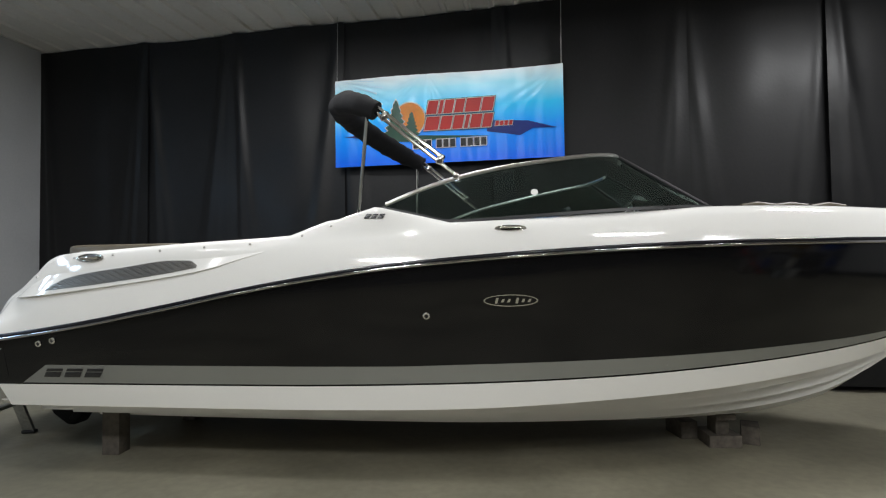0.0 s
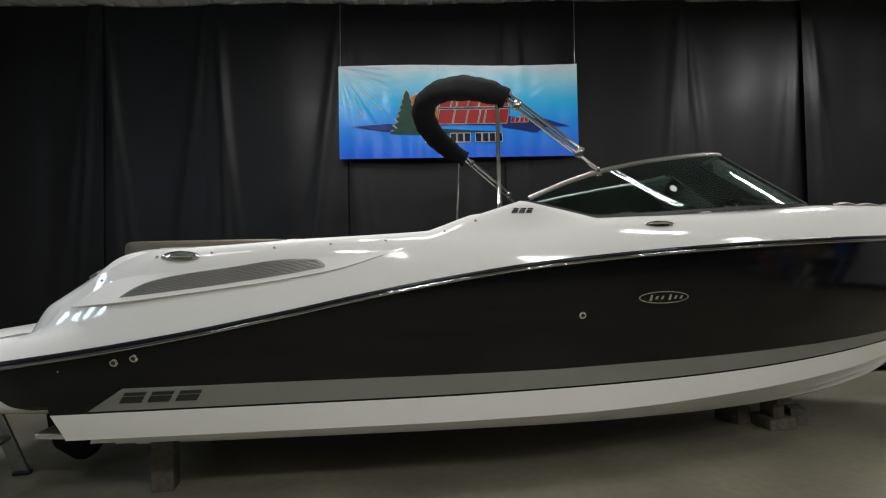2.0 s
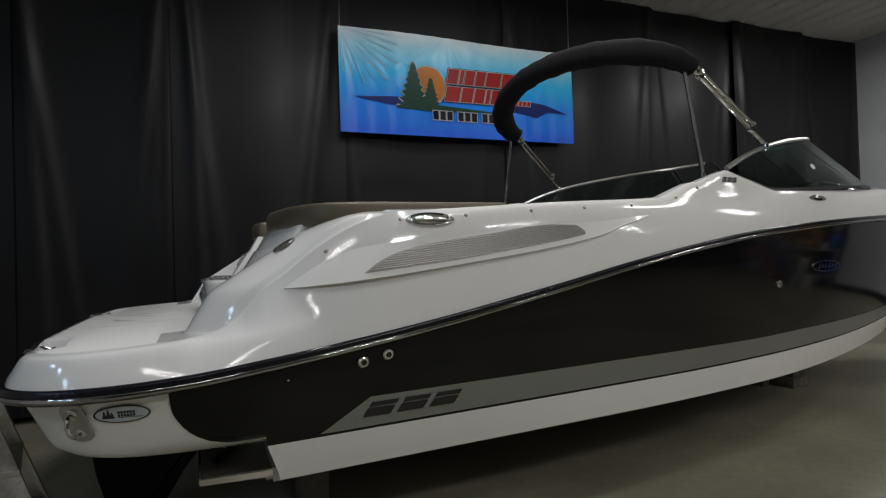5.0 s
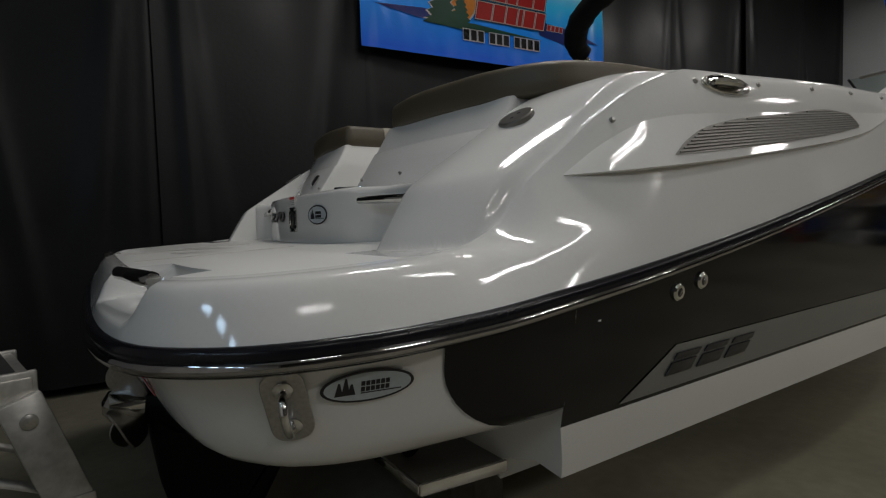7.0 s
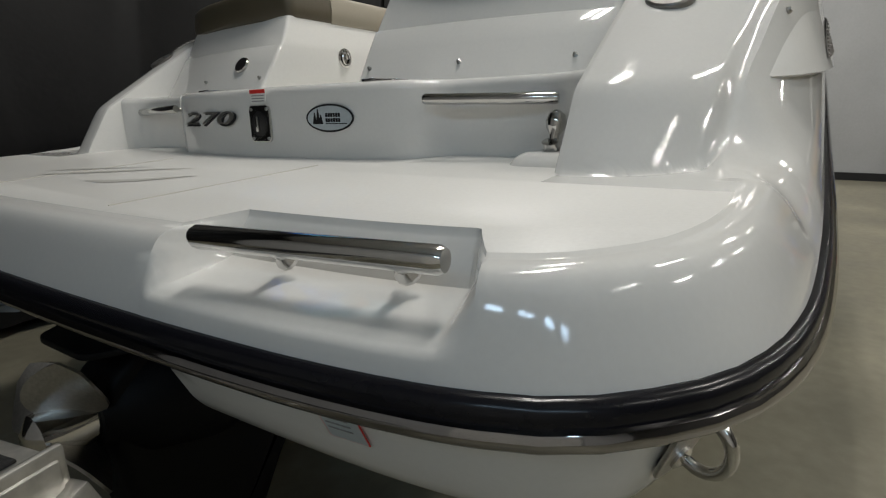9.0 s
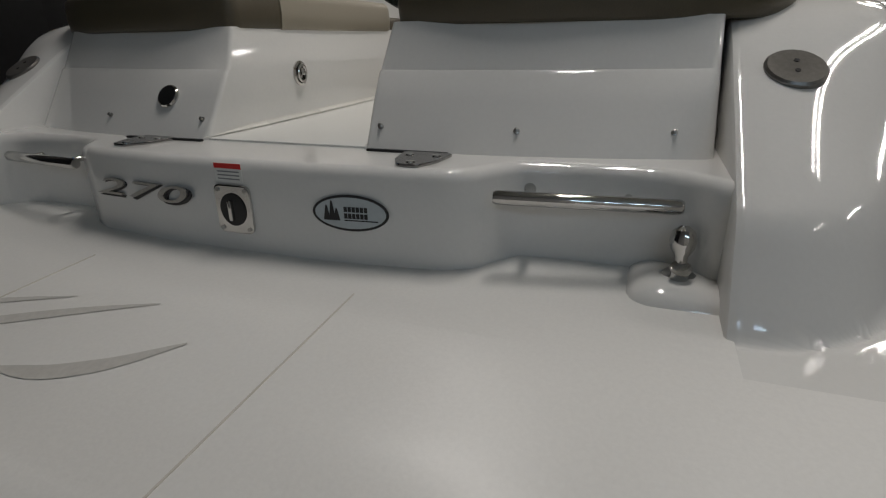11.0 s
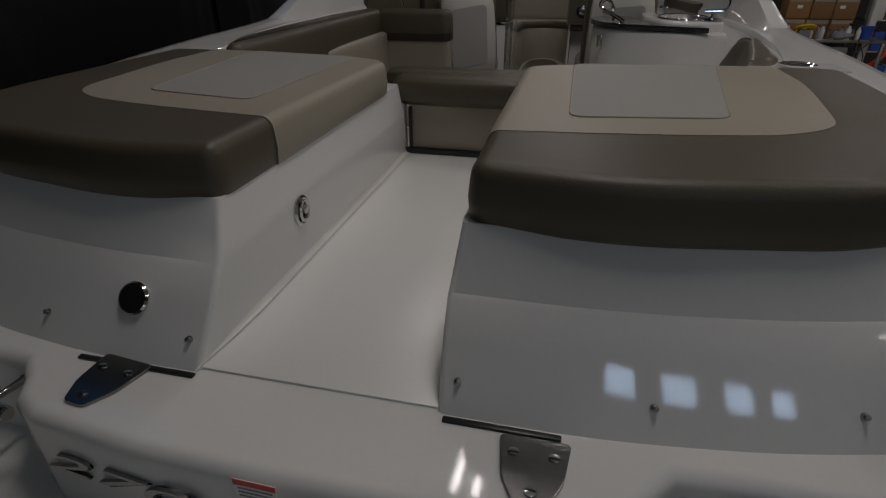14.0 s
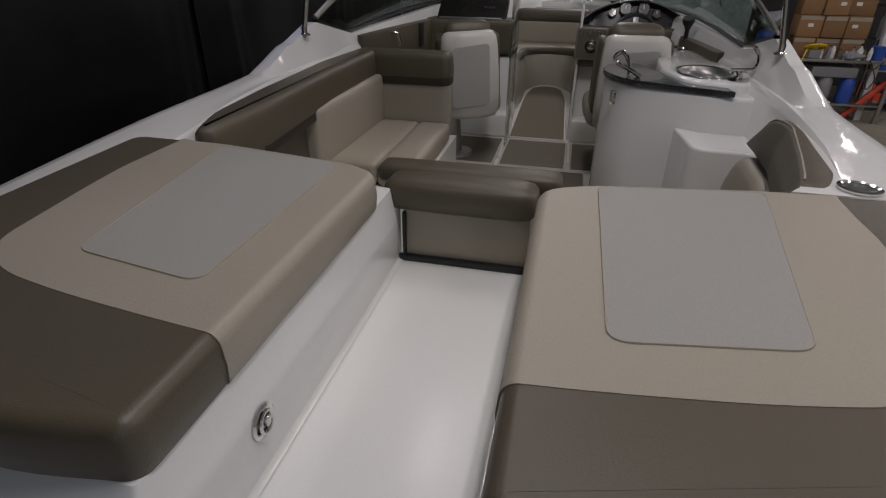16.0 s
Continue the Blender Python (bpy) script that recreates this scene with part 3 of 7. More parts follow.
def skin_points(x):
    """Insets and heights of the deck side from the rail to its top.

    Round the stern a flat face with a tight upper edge, which runs on as a low shoulder under the flank of the wing;
    further forward one round shoulder, from which the windshield fin rises."""
    zr, zt, w = RAIL_Z(x), TOP_Z(x), WIDE(x)
    base = float(np.interp(x, (2.795, 3.8), (1.627, 1.692))) if 2.795 < x < 3.8 else zt
    ts = [k / (NK - 1) for k in range(NK)]
    flatter = 0.25 * ease((x - 0.5) / 0.35) * (1 - ease((x - 1.1) / 0.6))
    out = [(w * (_tD(t) + (0.75 * t + 0.25 * t * t - _tD(t)) * flatter), zr + (base - zr) * (_tZ(t) + (t - _tZ(t)) * flatter) + (zt - base) * ease((t - 0.55) / 0.45)) for t in ts]
    if x > 1.85:
        return out
    flat = [(w * float(np.interp(t * 8, range(9), FACE_D)), zr + (zt - zr) * float(np.interp(t * 8, range(9), FACE_Z))) for t in ts]
    if x < 0.5:
        return flat
    # the shoulder of the stern runs on under the wing and fades out along the quarter
    c, cz = CREASE(x), max(platform_z(x), zr + 0.104)
    low = [(c * float(np.interp(j, range(9), FACE_D)), zr + (cz - zr) * float(np.interp(j, range(9), FACE_Z))) for j in np.linspace(0, 8, 10)]
    high = [(c + (w - c) * t, cz + max(zt - cz, 0.0002) * t) for t in (k / 9 for k in range(1, 10))]
    stern = low + high
    for _ in range(9):
        stern = stern[:1] + [tuple((p[i] + 2 * q[i] + r[i]) / 4 for i in (0, 1)) for p, q, r in zip(stern, stern[1:], stern[2:])] + stern[-1:]
    g, f = ease((x - 0.5) / 0.16), ease((x - 0.60) / 0.95)
    stern = [(a[0] + (b[0] - a[0]) * g, a[1] + (b[1] - a[1]) * g) for a, b in zip(flat, stern)]
    return [(a[0] + (b[0] - a[0]) * f, a[1] + (b[1] - a[1]) * f) for a, b in zip(stern, out)]


def deckside_y(x, z):
    """Half breadth of the white deck side at a height."""
    pts = skin_points(x)
    return HALF(x) - float(np.interp(z, [p[1] for p in pts], [p[0] for p in pts]))


def skin_axes(fun, x, z, side):
    """A placing matrix on a side of the boat: z outwards, y up along the skin, x to the right as seen from outside."""
    d = 0.02
    px = Vector((2 * d, side * (fun(x + d, z) - fun(x - d, z)), 0))
    pz = Vector((0, side * (fun(x, z + d) - fun(x, z - d)), 2 * d))
    n = px.cross(pz) * (1 if side < 0 else -1)
    if n.y * side < 0:
        n = -n
    right = px if side < 0 else -px
    return axes((x, side * fun(x, z), z), right, n)


boat = thing("boat", "black and white open bowrider boat on timber blocks", "boat")

# ---------------------------------------------------------------- hull
HX = list(np.arange(0.84, 6.9, 0.12)) + [6.9, 7.0, 7.1, 7.2, 7.3, 7.4]


def STERN_RAKE(z):
    """How far the transom leans aft above the chine."""
    return 0.36 * min(max(z - 0.545, 0), 0.15)


def hull_section(x):
    zr, zc, yc, zk = RAIL_Z(x) - 0.03, CHINE_Z(x), CHINE_Y(x), KEEL_Z(x)
    pts = []
    for k in range(9):
        z = zr + (WHITE_Z(x) - zr) * k / 8
        pts.append((topside_y(x, z), z))
    for k in range(1, 4):
        z = WHITE_Z(x) + (zc - WHITE_Z(x)) * k / 3
        pts.append((topside_y(x, z), z))
    flat = min(0.09, yc * 0.2)
    a, zin = yc - flat, zc + 0.012
    pts.append((a, zin))
    for t in (0.20, 0.46, 0.72):
        y, z = a * (1 - t), zin + (zk - zin) * t
        st = min(0.055, 0.13 * yc)
        up = (zin - zk) * st / max(a, 0.01)
        pts += [(y + st, z + up + 0.004), (y + st + 0.016, z + up - min(0.050, 0.10 * yc)), (y, z + 0.002)]
    pts.append((0.0, zk))
    return pts


rows = []
for k in range(len(hull_section(1.0))):
    rows.append([(x - (STERN_RAKE(hull_section(x)[k][1]) if x < 0.85 else 0), -hull_section(x)[k][0], hull_section(x)[k][1]) for x in HX])
half_mats = [0] * 8 + [1] * (len(rows) - 9)


def hull_mesh(side):
    rr = [[(x, side * -y, z) for x, y, z in row] for row in rows]
    # forward of the last section the sides close on the stem
    for k, row in enumerate(rr):
        z = row[-1][2]
        for t in (0.25, 0.5, 0.75, 1.0):
            if k < 9:
                zs = (RAIL_Z(8.0) - 0.03) + (1.10 - RAIL_Z(8.0)) * k / 8
                xs = 7.4 + (8.1 - 7.4) * ((zs - 1.06) / 0.5) if zs > 1.06 else 7.4
                xx = 7.4 + (xs - 7.4) * t
                y0 = abs(row[len(HX) - 1][1])
                yy = (HALF(xx) - 0.006) * (1 - k / 8.0) ** 0.8 * 0.98 if k < 8 else 0
                row.append((xx, side * -min(yy, y0) * (1 - t * 0.02 if t < 1 else 0), row[len(HX) - 1][2] + (zs - row[len(HX) - 1][2]) * t))
            else:
                row.append((7.4 + 0.002 * t, 0.0, z + 0.0))
    bm = loft(rr, mats=half_mats)
    return bm


hull_bm = joined(hull_mesh(1), hull_mesh(-1))
# transom below the platform
sec = hull_section(0.84)
outl = [(0.84 - STERN_RAKE(z), -y, z) for y, z in sec if z < 0.99] + [(0.84 - STERN_RAKE(z), y, z) for y, z in sec[::-1] if z < 0.99][1:]
tv = [hull_bm.verts.new(p) for p in outl]
fc = hull_bm.faces.new(tv)
fc.material_index = 1
bmesh.ops.remove_doubles(hull_bm, verts=hull_bm.verts, dist=0.0005)
bmesh.ops.recalc_face_normals(hull_bm, faces=hull_bm.faces)
part("hull", hull_bm, (BLACKGEL, GEL), boat, "glossy black topsides over a white planing bottom", sharp=28)


def side_band(name, zlo, zhi, x0lo, x0hi, x1, proud, mat, side, label=""):
    """A thin painted band that follows the topsides between two heights, with a raked after end."""
    rr = []
    for k in range(5):
        s = k / 4
        row = []
        for j in range(61):
            x0 = x0lo + (x0hi - x0lo) * s
            x = x0 + (x1 - x0) * j / 60
            z = zlo(x) + (zhi(x) - zlo(x)) * s
            row.append((x, side * (topside_y(x, z) + proud), z))
        rr.append(row)
    bm = loft(rr)
    return part(name, bm, mat, boat, label)


for s in (-1, 1):
    side_band("side_stripe", lambda x: WHITE_Z(x) + 0.012, GREYTOP_Z, 0.98, 1.17, 7.3, 0.0025, GREYPAINT, s, "wide grey stripe along the black topsides")


POD = []


def stern_pod(side):
    """The white moulded quarter below the rail, tucked under towards a round lower edge."""
    rr, low = [], smooth_curve((-0.1, 0.1, 0.3, 0.6, 0.95), (0.722, 0.700, 0.680, 0.662, 0.650))
    ids = [i for i, (x, y) in enumerate(LINE) if y > 0.42 and x < 0.87]
    for i in ids:
        x, y = LINE[i]
        n = inward(i)
        zt, zb = RAIL_Z(x) - 0.02, low(x)
        side_on = min(max((x - 0.28) / 0.5, 0), 1)
        side_on = side_on * side_on * (3 - 2 * side_on)
        row = []
        for f, o in ((0, 0.03), (0.2, 0.053), (0.4, 0.075), (0.6, 0.095), (0.75, 0.110), (0.87, 0.127), (0.95, 0.148), (1.0, 0.182)):
            z = zt + (zb - zt) * f
            hull_o = HALF(0.84) - topside_y(0.84, z) + 0.14 * max(0, f - 0.8) / 0.2
            p = Vector((x, y)) + n * (o * (1 - side_on) + hull_o * side_on)
            row.append((p.x, side * p.y, z))
        q = Vector((x, y)) + n * 0.42
        row.append((max(q.x, 0.14), side * max(q.y, 0.42), zb + 0.02))
        rr.append(row)
    x, y, z = rr[0][0]
    inner = [(p[0] + 0.01, side * (0.41 + 0.018 * k), p[2]) for k, p in enumerate(rr[0])]
    deep = [(0.84, side * 0.5, p[2]) for p in rr[0]]
    bm = loft([deep, inner] + rr)
    bm2 = bm
    if side < 0:
        POD.extend((ids, rr))
    part("stern_quarter", bm2, GEL, boat, "white rounded stern quarter below the rail", sharp=50)
    edge = smooth_curve((0.67, 0.69, 0.70, 0.72, 0.76, 0.80, 0.86, 0.95), (0.86, 0.79, 0.71, 0.63, 0.555, 0.515, 0.485, 0.475))

    def pod_y(x, z):
        i = min(range(len(ids)), key=lambda k: abs(rr[k][0][0] - x) if LINE[ids[k]][1] > 1.1 else 9)
        r = rr[i]
        return float(np.interp(-z, [-p[2] for p in r[:8]], [abs(p[1]) for p in r[:8]]))

    rows2 = []
    for k in range(13):
        row = []
        for x in np.linspace(edge(0.945 + (0.69 - 0.945) * k / 12), 0.885, 12):
            z = max(RAIL_Z(x) - 0.026 + (0.688 - RAIL_Z(x) + 0.026) * k / 12, low(x) + 0.004)
            row.append((x, side * (pod_y(x, z) + 0.004 - 0.0035 * ease((x - 0.6) / 0.28)), z))
        rows2.append(row)
    part("topside_paint", loft(rows2), BLACKGEL, boat, "black paint ending in a curve on the white quarter")


for s in (-1, 1):
    stern_pod(s)

def pod_axes(x, y, z):
    """A placing matrix on the starboard quarter, at the rail point nearest to x, y and at a height."""
    ids, rr = POD
    k = min(range(1, len(ids) - 1), key=lambda j: math.hypot(LINE[ids[j]][0] - x, LINE[ids[j]][1] - y))

    def at(j, h):
        r = rr[j][:8]
        zs = [-p[2] for p in r]
        return Vector([float(np.interp(-h, zs, [p[c] for p in r])) for c in range(3)])

    right = at(k + 1, z) - at(k - 1, z)
    up = at(k, z + 0.02) - at(k, z - 0.02)
    n = right.cross(up)
    if n.y > 0:
        n = -n
    return axes(at(k, z), right, n) @ Matrix.Translation((0, 0, 0.001))


# ---------------------------------------------------------------- deck moulding


def deck_rows():
    """Rows of the outer deck skin, from the rail up to the edge of its top; the stern has a notch for a hand-hold."""
    out = []
    for i, (x, y) in enumerate(LINE):
        n = inward(i)
        zr, zt, w = RAIL_Z(x), TOP_Z(x), WIDE(x)
        notch = x < 0.02 and 0.532 <= y <= 0.988
        row = []
        pts = skin_points(x)
        for k in range(NK):
            o, z = pts[k]
            if notch:
                f = min(1, max(0, (y - 0.534) / 0.018), max(0, (0.986 - y) / 0.034))
                a, b = (float(np.interp(k * 5 / (NK - 1), range(6), v)) for v in ((0, 0.010, 0.03, 0.135, 0.165, 0.176), (0.0, 0.030, 0.038, 0.050, 0.095, 0.108)))
                o, z = o + (a - o) * f, z + (zr + b - z) * f
            p = Vector((x, y)) + n * o
            if k == NK - 1 and p.x < 0.53:
                z = platform_z(p.x)
            row.append((p.x, max(p.y, 0.0), z))
        out.append(row)
    return out


DECK = deck_rows()


def deck_mesh():
    bms = []
    for side in (-1, 1):
        bms.append(loft([[(x, side * y, z) for x, y, z in row] for row in DECK]))
        # the top, from its outer edge in to the cockpit, and the inner wall
        rr, grid = [], []
        for i, (x, y) in enumerate(LINE):
            if x < 0.41 or y < 0.02:
                continue
            ex, ey, ez = DECK[i][-1]
            fin = max(TOP_Z(x) - COAM_Z(x), 0)
            yi = min(INNER(x), ey - 0.02)
            lip = ey - min(0.085, (ey - yi) * 0.5)
            if fin > 0.02:
                mid = max(lip - 0.03, yi + 0.005)
            else:
                mid = (lip + yi) / 2
            zt = ez
            crown = COAM_Z(x)
            if x < 1.3:
                n_ = 60
                ys = [ey + (yi + 0.012 - ey) * k / n_ for k in range(n_ + 1)]
                zs = []
                for v in ys:
                    w = ease((v - ey + 0.035) / 0.035)
                    rise, low = wing_z(x, v), platform_z(x)
                    h = ease(0.5 + (rise - low) / 0.060)
                    zs.append(ez * w + (rise * h + low * (1 - h)) * (1 - w))
                grid.append([(ex, v, z) for v, z in zip(ys, zs)] + [(ex, yi + 0.003, zs[-1] - 0.004), (ex, yi, zs[-1] - 0.014), (ex, yi, 0.78)])
                if LINE[i + 1][0] < 1.3:
                    continue
            line_y = [ey, ey * 0.67 + lip * 0.33, ey * 0.33 + lip * 0.67, lip] + [lip + (mid - lip) * t for t in (0.4, 0.7, 1.0)] + [mid + (yi + 0.015 - mid) * t for t in (0.3, 0.6, 0.85, 1.0)]
            if x < 1.3:
                line_z = [ez] + [wing_z(x, v) for v in line_y[1:]]
            else:
                line_z = [float(np.interp(-v, (-ey, -lip, -mid, -yi), (ez, max(zt, crown) if x < 2.6 else zt, crown, crown))) for v in line_y]
            rr.append([(ex, v, z) for v, z in zip(line_y, line_z)] + [(ex, yi, line_z[-1] - 0.02), (ex, yi, 0.78 if x < 5.2 else min(1.3, 0.78 + (x - 5.2) * 0.8))])
        top = loft([[(x, side * y, z) for x, y, z in row] for row in rr])
        bms += [top, loft([[(x, side * y, z) for x, y, z in row] for row in grid])]
    # the flat of the swim platform, up to the riser
    start = next(i for i, (x, y) in enumerate(LINE) if x >= 0.41 and y > 0.02)
    bm = bmesh.new()
    loop = [row[-1] for row in DECK[:start + 1]]
    ring = [(x, -y, platform_z(x)) for x, y, z in loop][::-1] + [(x, y, platform_z(x)) for x, y, z in loop if y > 0.001]
    bm.faces.new([bm.verts.new(p) for p in ring]).material_index = 1
    bms.append(bm)
    rr = []
    for i in range(start, len(LINE)):
        x = DECK[i][-1][0]
        if LINE[i][0] > 0.85:
            break
        yi = INNER(LINE[i][0]) + 0.012
        rr.append([(x, yi * t, platform_z(x)) for t in np.linspace(-1, 1, 9)])
    flat = loft(rr)
    for f in flat.faces:
        f.material_index = 1
    bms.append(flat)
    out = joined(*bms)
    bmesh.ops.remove_doubles(out, verts=out.verts, dist=0.0006)
    bmesh.ops.recalc_face_normals(out, faces=out.faces)
    return out


part("deck", deck_mesh(), (GEL, GELM), boat, "glossy white deck moulding with sweeping quarters", sharp=38)

# the rub rail: black vinyl with a bright insert, all the way round


def rail(name, prof, mat, label):
    line = [(x, -y) for x, y in LINE[::-1]] + [(x, y) for x, y in LINE[1:]]
    n_ = len(LINE)
    rr = []
    for j, (x, y) in enumerate(line):
        i = n_ - 1 - j if j < n_ else j - n_ + 1
        s = -1 if j < n_ else 1
        inn = inward(i)
        if i == n_ - 1:
            inn = Vector((-1, 0))
        size = 0.62 if x < 0.8 else max(0.54, 0.62 - (x - 0.8) * 0.05)
        rr.append([(x - inn.x * o * size, y - s * inn.y * o * size, RAIL_Z(x) + 0.006 + h * size) for o, h in prof])
    return part(name, loft(rr, closed_v=True), mat, boat, label, sharp=40)


rail("rub_rail", ((-0.02, 0.0), (0.004, 0.004), (0.016, -0.002), (0.022, -0.014), (0.022, -0.028), (0.018, -0.072), (0.004, -0.078), (-0.02, -0.07)), VINYLBLACK, "black vinyl rub rail")
rail("rail_insert", ((0.016, -0.034), (0.030, -0.037), (0.036, -0.047), (0.035, -0.058), (0.027, -0.067), (0.014, -0.07)), RAILSTEEL, "bright stainless rail insert")

def fine(points, n=60):
    p = np.array(points)
    s = np.r_[0, np.cumsum(np.linalg.norm(np.diff(p, axis=0), axis=1))]
    f = [smooth_curve(s / s[-1], p[:, k]) for k in range(3)]
    return [tuple(g(t) for g in f) for t in np.linspace(0, 1, n)]


# ---------------------------------------------------------------- transom, sun pads, passage
half = [(0.600, 0.0), (0.603, 0.2), (0.622, 0.4), (0.648, 0.455), (0.69, 0.485), (0.724, 0.52), (0.728, 0.62), (0.727, 0.72), (0.722, 0.755), (0.711, 0.785), (0.69, 0.812), (0.668, 0.834), (0.66, 0.862)]
front = [Vector((x, -y)) for x, y in half[::-1]] + [Vector(p) for p in half[1:]]
rows = []
for i, p in enumerate(front):
    d = (front[min(i + 1, len(front) - 1)] - front[max(i - 1, 0)]).normalized()
    n = Vector((d.y, -d.x)) if 0 < i < len(front) - 1 else Vector((1, 0))
    row = [(p.x, p.y, 1.05), (p.x, p.y, 1.15), (p.x, p.y, 1.248)]
    row += [(p.x + n.x * 0.022 * (1 - math.cos(a)), p.y + n.y * 0.022 * (1 - math.cos(a)), 1.248 + 0.022 * math.sin(a)) for a in (0.35, 0.7, 1.05, 1.35, math.pi / 2)]
    rows.append(row + [(p.x + n.x * 0.028, p.y + n.y * 0.028, 1.270), (0.86, p.y, 1.270), (1.0, p.y, 1.270), (1.0, p.y, 1.05)])
part("transom_step", loft(rows), GEL, boat, "white moulded step above the swim platform", sharp=50)


FACE = ((1.262, 0.758), (1.275, 0.766), (1.31, 0.789), (1.36, 0.822), (1.412, 0.856), (1.417, 0.865), (1.46, 0.890), (1.51, 0.918))


def wall_in(side, z):
    """The side of the walkway, with a crease at half its height: the passage lies a little to port."""
    return float(np.interp(z, (1.26, 1.39, 1.42, 1.51), (0.190, 0.181, 0.183, 0.192) if side < 0 else (0.210, 0.202, 0.205, 0.222)))


def pad_base(side):
    """The white locker under a sun pad, its after face flaring aft towards the step."""
    rr = []
    for z, x in FACE:
        wi = wall_in(side, z)
        o = [(x, wi), (x, 0.42), (x + 0.03, 0.66), (x + 0.072, 0.836), (1.93, 0.836), (1.93, wi)]
        rr.append([(px, side * py, z) for px, py in rounded(o, [0.011, 0.1, 0.1, 0.02, 0.02, 0.02], 4)])
    return part("pad_locker", loft(rr, closed_v=True, cap=True), GEL, boat, "glossy white locker under a sun pad", sharp=30)


def sun_pad(side):
    yi = 0.198 if side < 0 else 0.218
    pad_line = [(0.925, yi), (0.895, 0.42), (0.955, 0.76), (1.06, 0.945), (1.25, 1.005), (1.6, 1.03), (1.95, 1.055), (1.94, 0.75), (1.865, 0.30), (1.81, yi)]
    ring = [(x, side * y) for x, y in rounded(pad_line, [0.03, 0.2, 0.14, 0.12, 0.12, 0.1, 0.06, 0.1, 0.08, 0.04], 6)]
    pad = part("sun_pad", pillow(ring, 1.502, 1.600, 0.024, 0.0, 0.003), TAUPE, boat, "taupe vinyl sun pad with a tan centre", sharp=70)
    tan = [(1.11, yi - 0.003), (1.125, 0.35), (1.15, 0.54), (1.185, 0.70), (1.26, 0.80), (1.6, 0.865), (1.942, 0.90), (1.943, 0.75), (1.868, 0.30), (1.813, yi - 0.003)]
    ring = [(x, side * y) for x, y in rounded(tan, [0.0, 0.1, 0.1, 0.10, 0.10, 0.1, 0.0, 0.1, 0.08, 0.05], 6)]
    part("tan_panel", pillow(ring, 1.5025, 1.6012, 0.024, 0.0, 0.003, plain=lambda p: abs(p.y) > yi + 0.01 and p.x < 1.84 and not (p.x > 1.75 and abs(p.y) < 0.5)), TAN, pad, "tan vinyl centre panel", sharp=70)
    grey = [(1.230, 0.335), (1.277, 0.625), (1.905, 0.722), (1.848, 0.335)]
    ring = [(x, side * y) for x, y in rounded(grey, 0.035, 4)]
    part("mesh_panel", prism(ring, 1.59, 1.6034, 0.0015, 2, sides=False), MESHGREY, pad, "grey mesh insert with a piped edge")
    part("piping", tube([(x, y, 1.6020) for x, y in ring], 0.0024, 6, closed=True), TAN, pad)
    return pad


for s in (-1, 1):
    pad_base(s)
    sun_pad(s)

part("passage_floor", rbox(1.192, 0.43, 0.03, 0.002, at=(1.367, 0.012, 1.2595)), WALKWHITE, boat, "white moulded walkway between the sun pads")
for s in (-1, 1):
    part("walkway_cove", loft([[(x, s * (wall_in(s, 1.28) + 0.002 - 0.016 * k * (1 - math.sin(t))), 1.2768 + 0.018 * k * (1 - math.cos(t))) for t in np.linspace(0, math.pi / 2, 8)] for x, k in ((0.755, 0.02), (0.80, 0.3), (0.86, 0.7), (0.95, 1.0), (1.94, 1.0))]), LINER, boat, sharp=60)
# the little seat back that closes the passage
gate = part("gate_panel", rbox(0.05, 0.372, 0.20, 0.008, at=(1.975, 0.010, 1.35)), TAN, boat, "tan padded gate closing the walkway")
part("gate_bolster", puff(0.125, 0.44, 0.095, 0.034, 0.004, (1.984, 0.03, 1.487)), TAUPE, gate, "taupe padded top roll", sharp=80)
part("gate_ledge", puff(0.10, 0.56, 0.06, 0.024, 0.002, (2.095, 0.03, 1.504)), TAUPE, gate, "taupe padded ledge", sharp=80)
part("gate_trim", rbox(0.02, 0.42, 0.02, 0.004, at=(1.943, 0.0, 1.284)), PLASTIC, gate)
part("gate_trim", rbox(0.02, 0.010, 0.16, 0.004, at=(1.946, 0.192, 1.355)), PLASTIC, gate)


def grab_rail(name, a, b, r, inset, stand, label):
    """A stainless hand rail between a and b on two turned stands."""
    a, b = Vector(a), Vector(b)
    bar = part(name, tube([a, a.lerp(b, 0.02), a.lerp(b, 0.98), b], [r * 0.8, r, r, r * 0.8], 14), STEEL, boat, label)
    for t in inset:
        p = a.lerp(b, t)
        q = p + Vector(stand)
        part("stand", tube([p, p.lerp(q, 0.4), p.lerp(q, 0.8), p.lerp(q, 0.92), q], [r * 0.5, r * 0.5, r * 0.6, r * 1.15, r * 1.2], 12), STEEL, bar)
    return bar


for s in (-1, 1):
    grab_rail("platform_hand_rail", (-0.007, s * 0.592, 1.056), (0.035, s * 0.932, 1.059), 0.0155, (0.28, 0.78), (0.05, 0, -0.03), "thick polished stainless hand rail in a recess")
    grab_rail("transom_hand_rail", (0.65, s * 0.485, 1.225), (0.70, s * 0.785, 1.218), 0.0125, (0.2, 0.74), (0.075, s * -0.012, 0.0), "polished stainless hand rail on the transom")

# ---------------------------------------------------------------- fittings on the transom


def transom_x(y, z):
    return float(np.interp(abs(y), [h[1] for h in half], [h[0] for h in half]))


def on_riser(y, z):
    x0, x1 = transom_x(y - 0.02, z), transom_x(y + 0.02, z)
    tang = Vector((x1 - x0, 0.04, 0)).normalized()
    return axes((transom_x(y, z), y, z), -tang, Vector((-tang.y, tang.x, 0)))


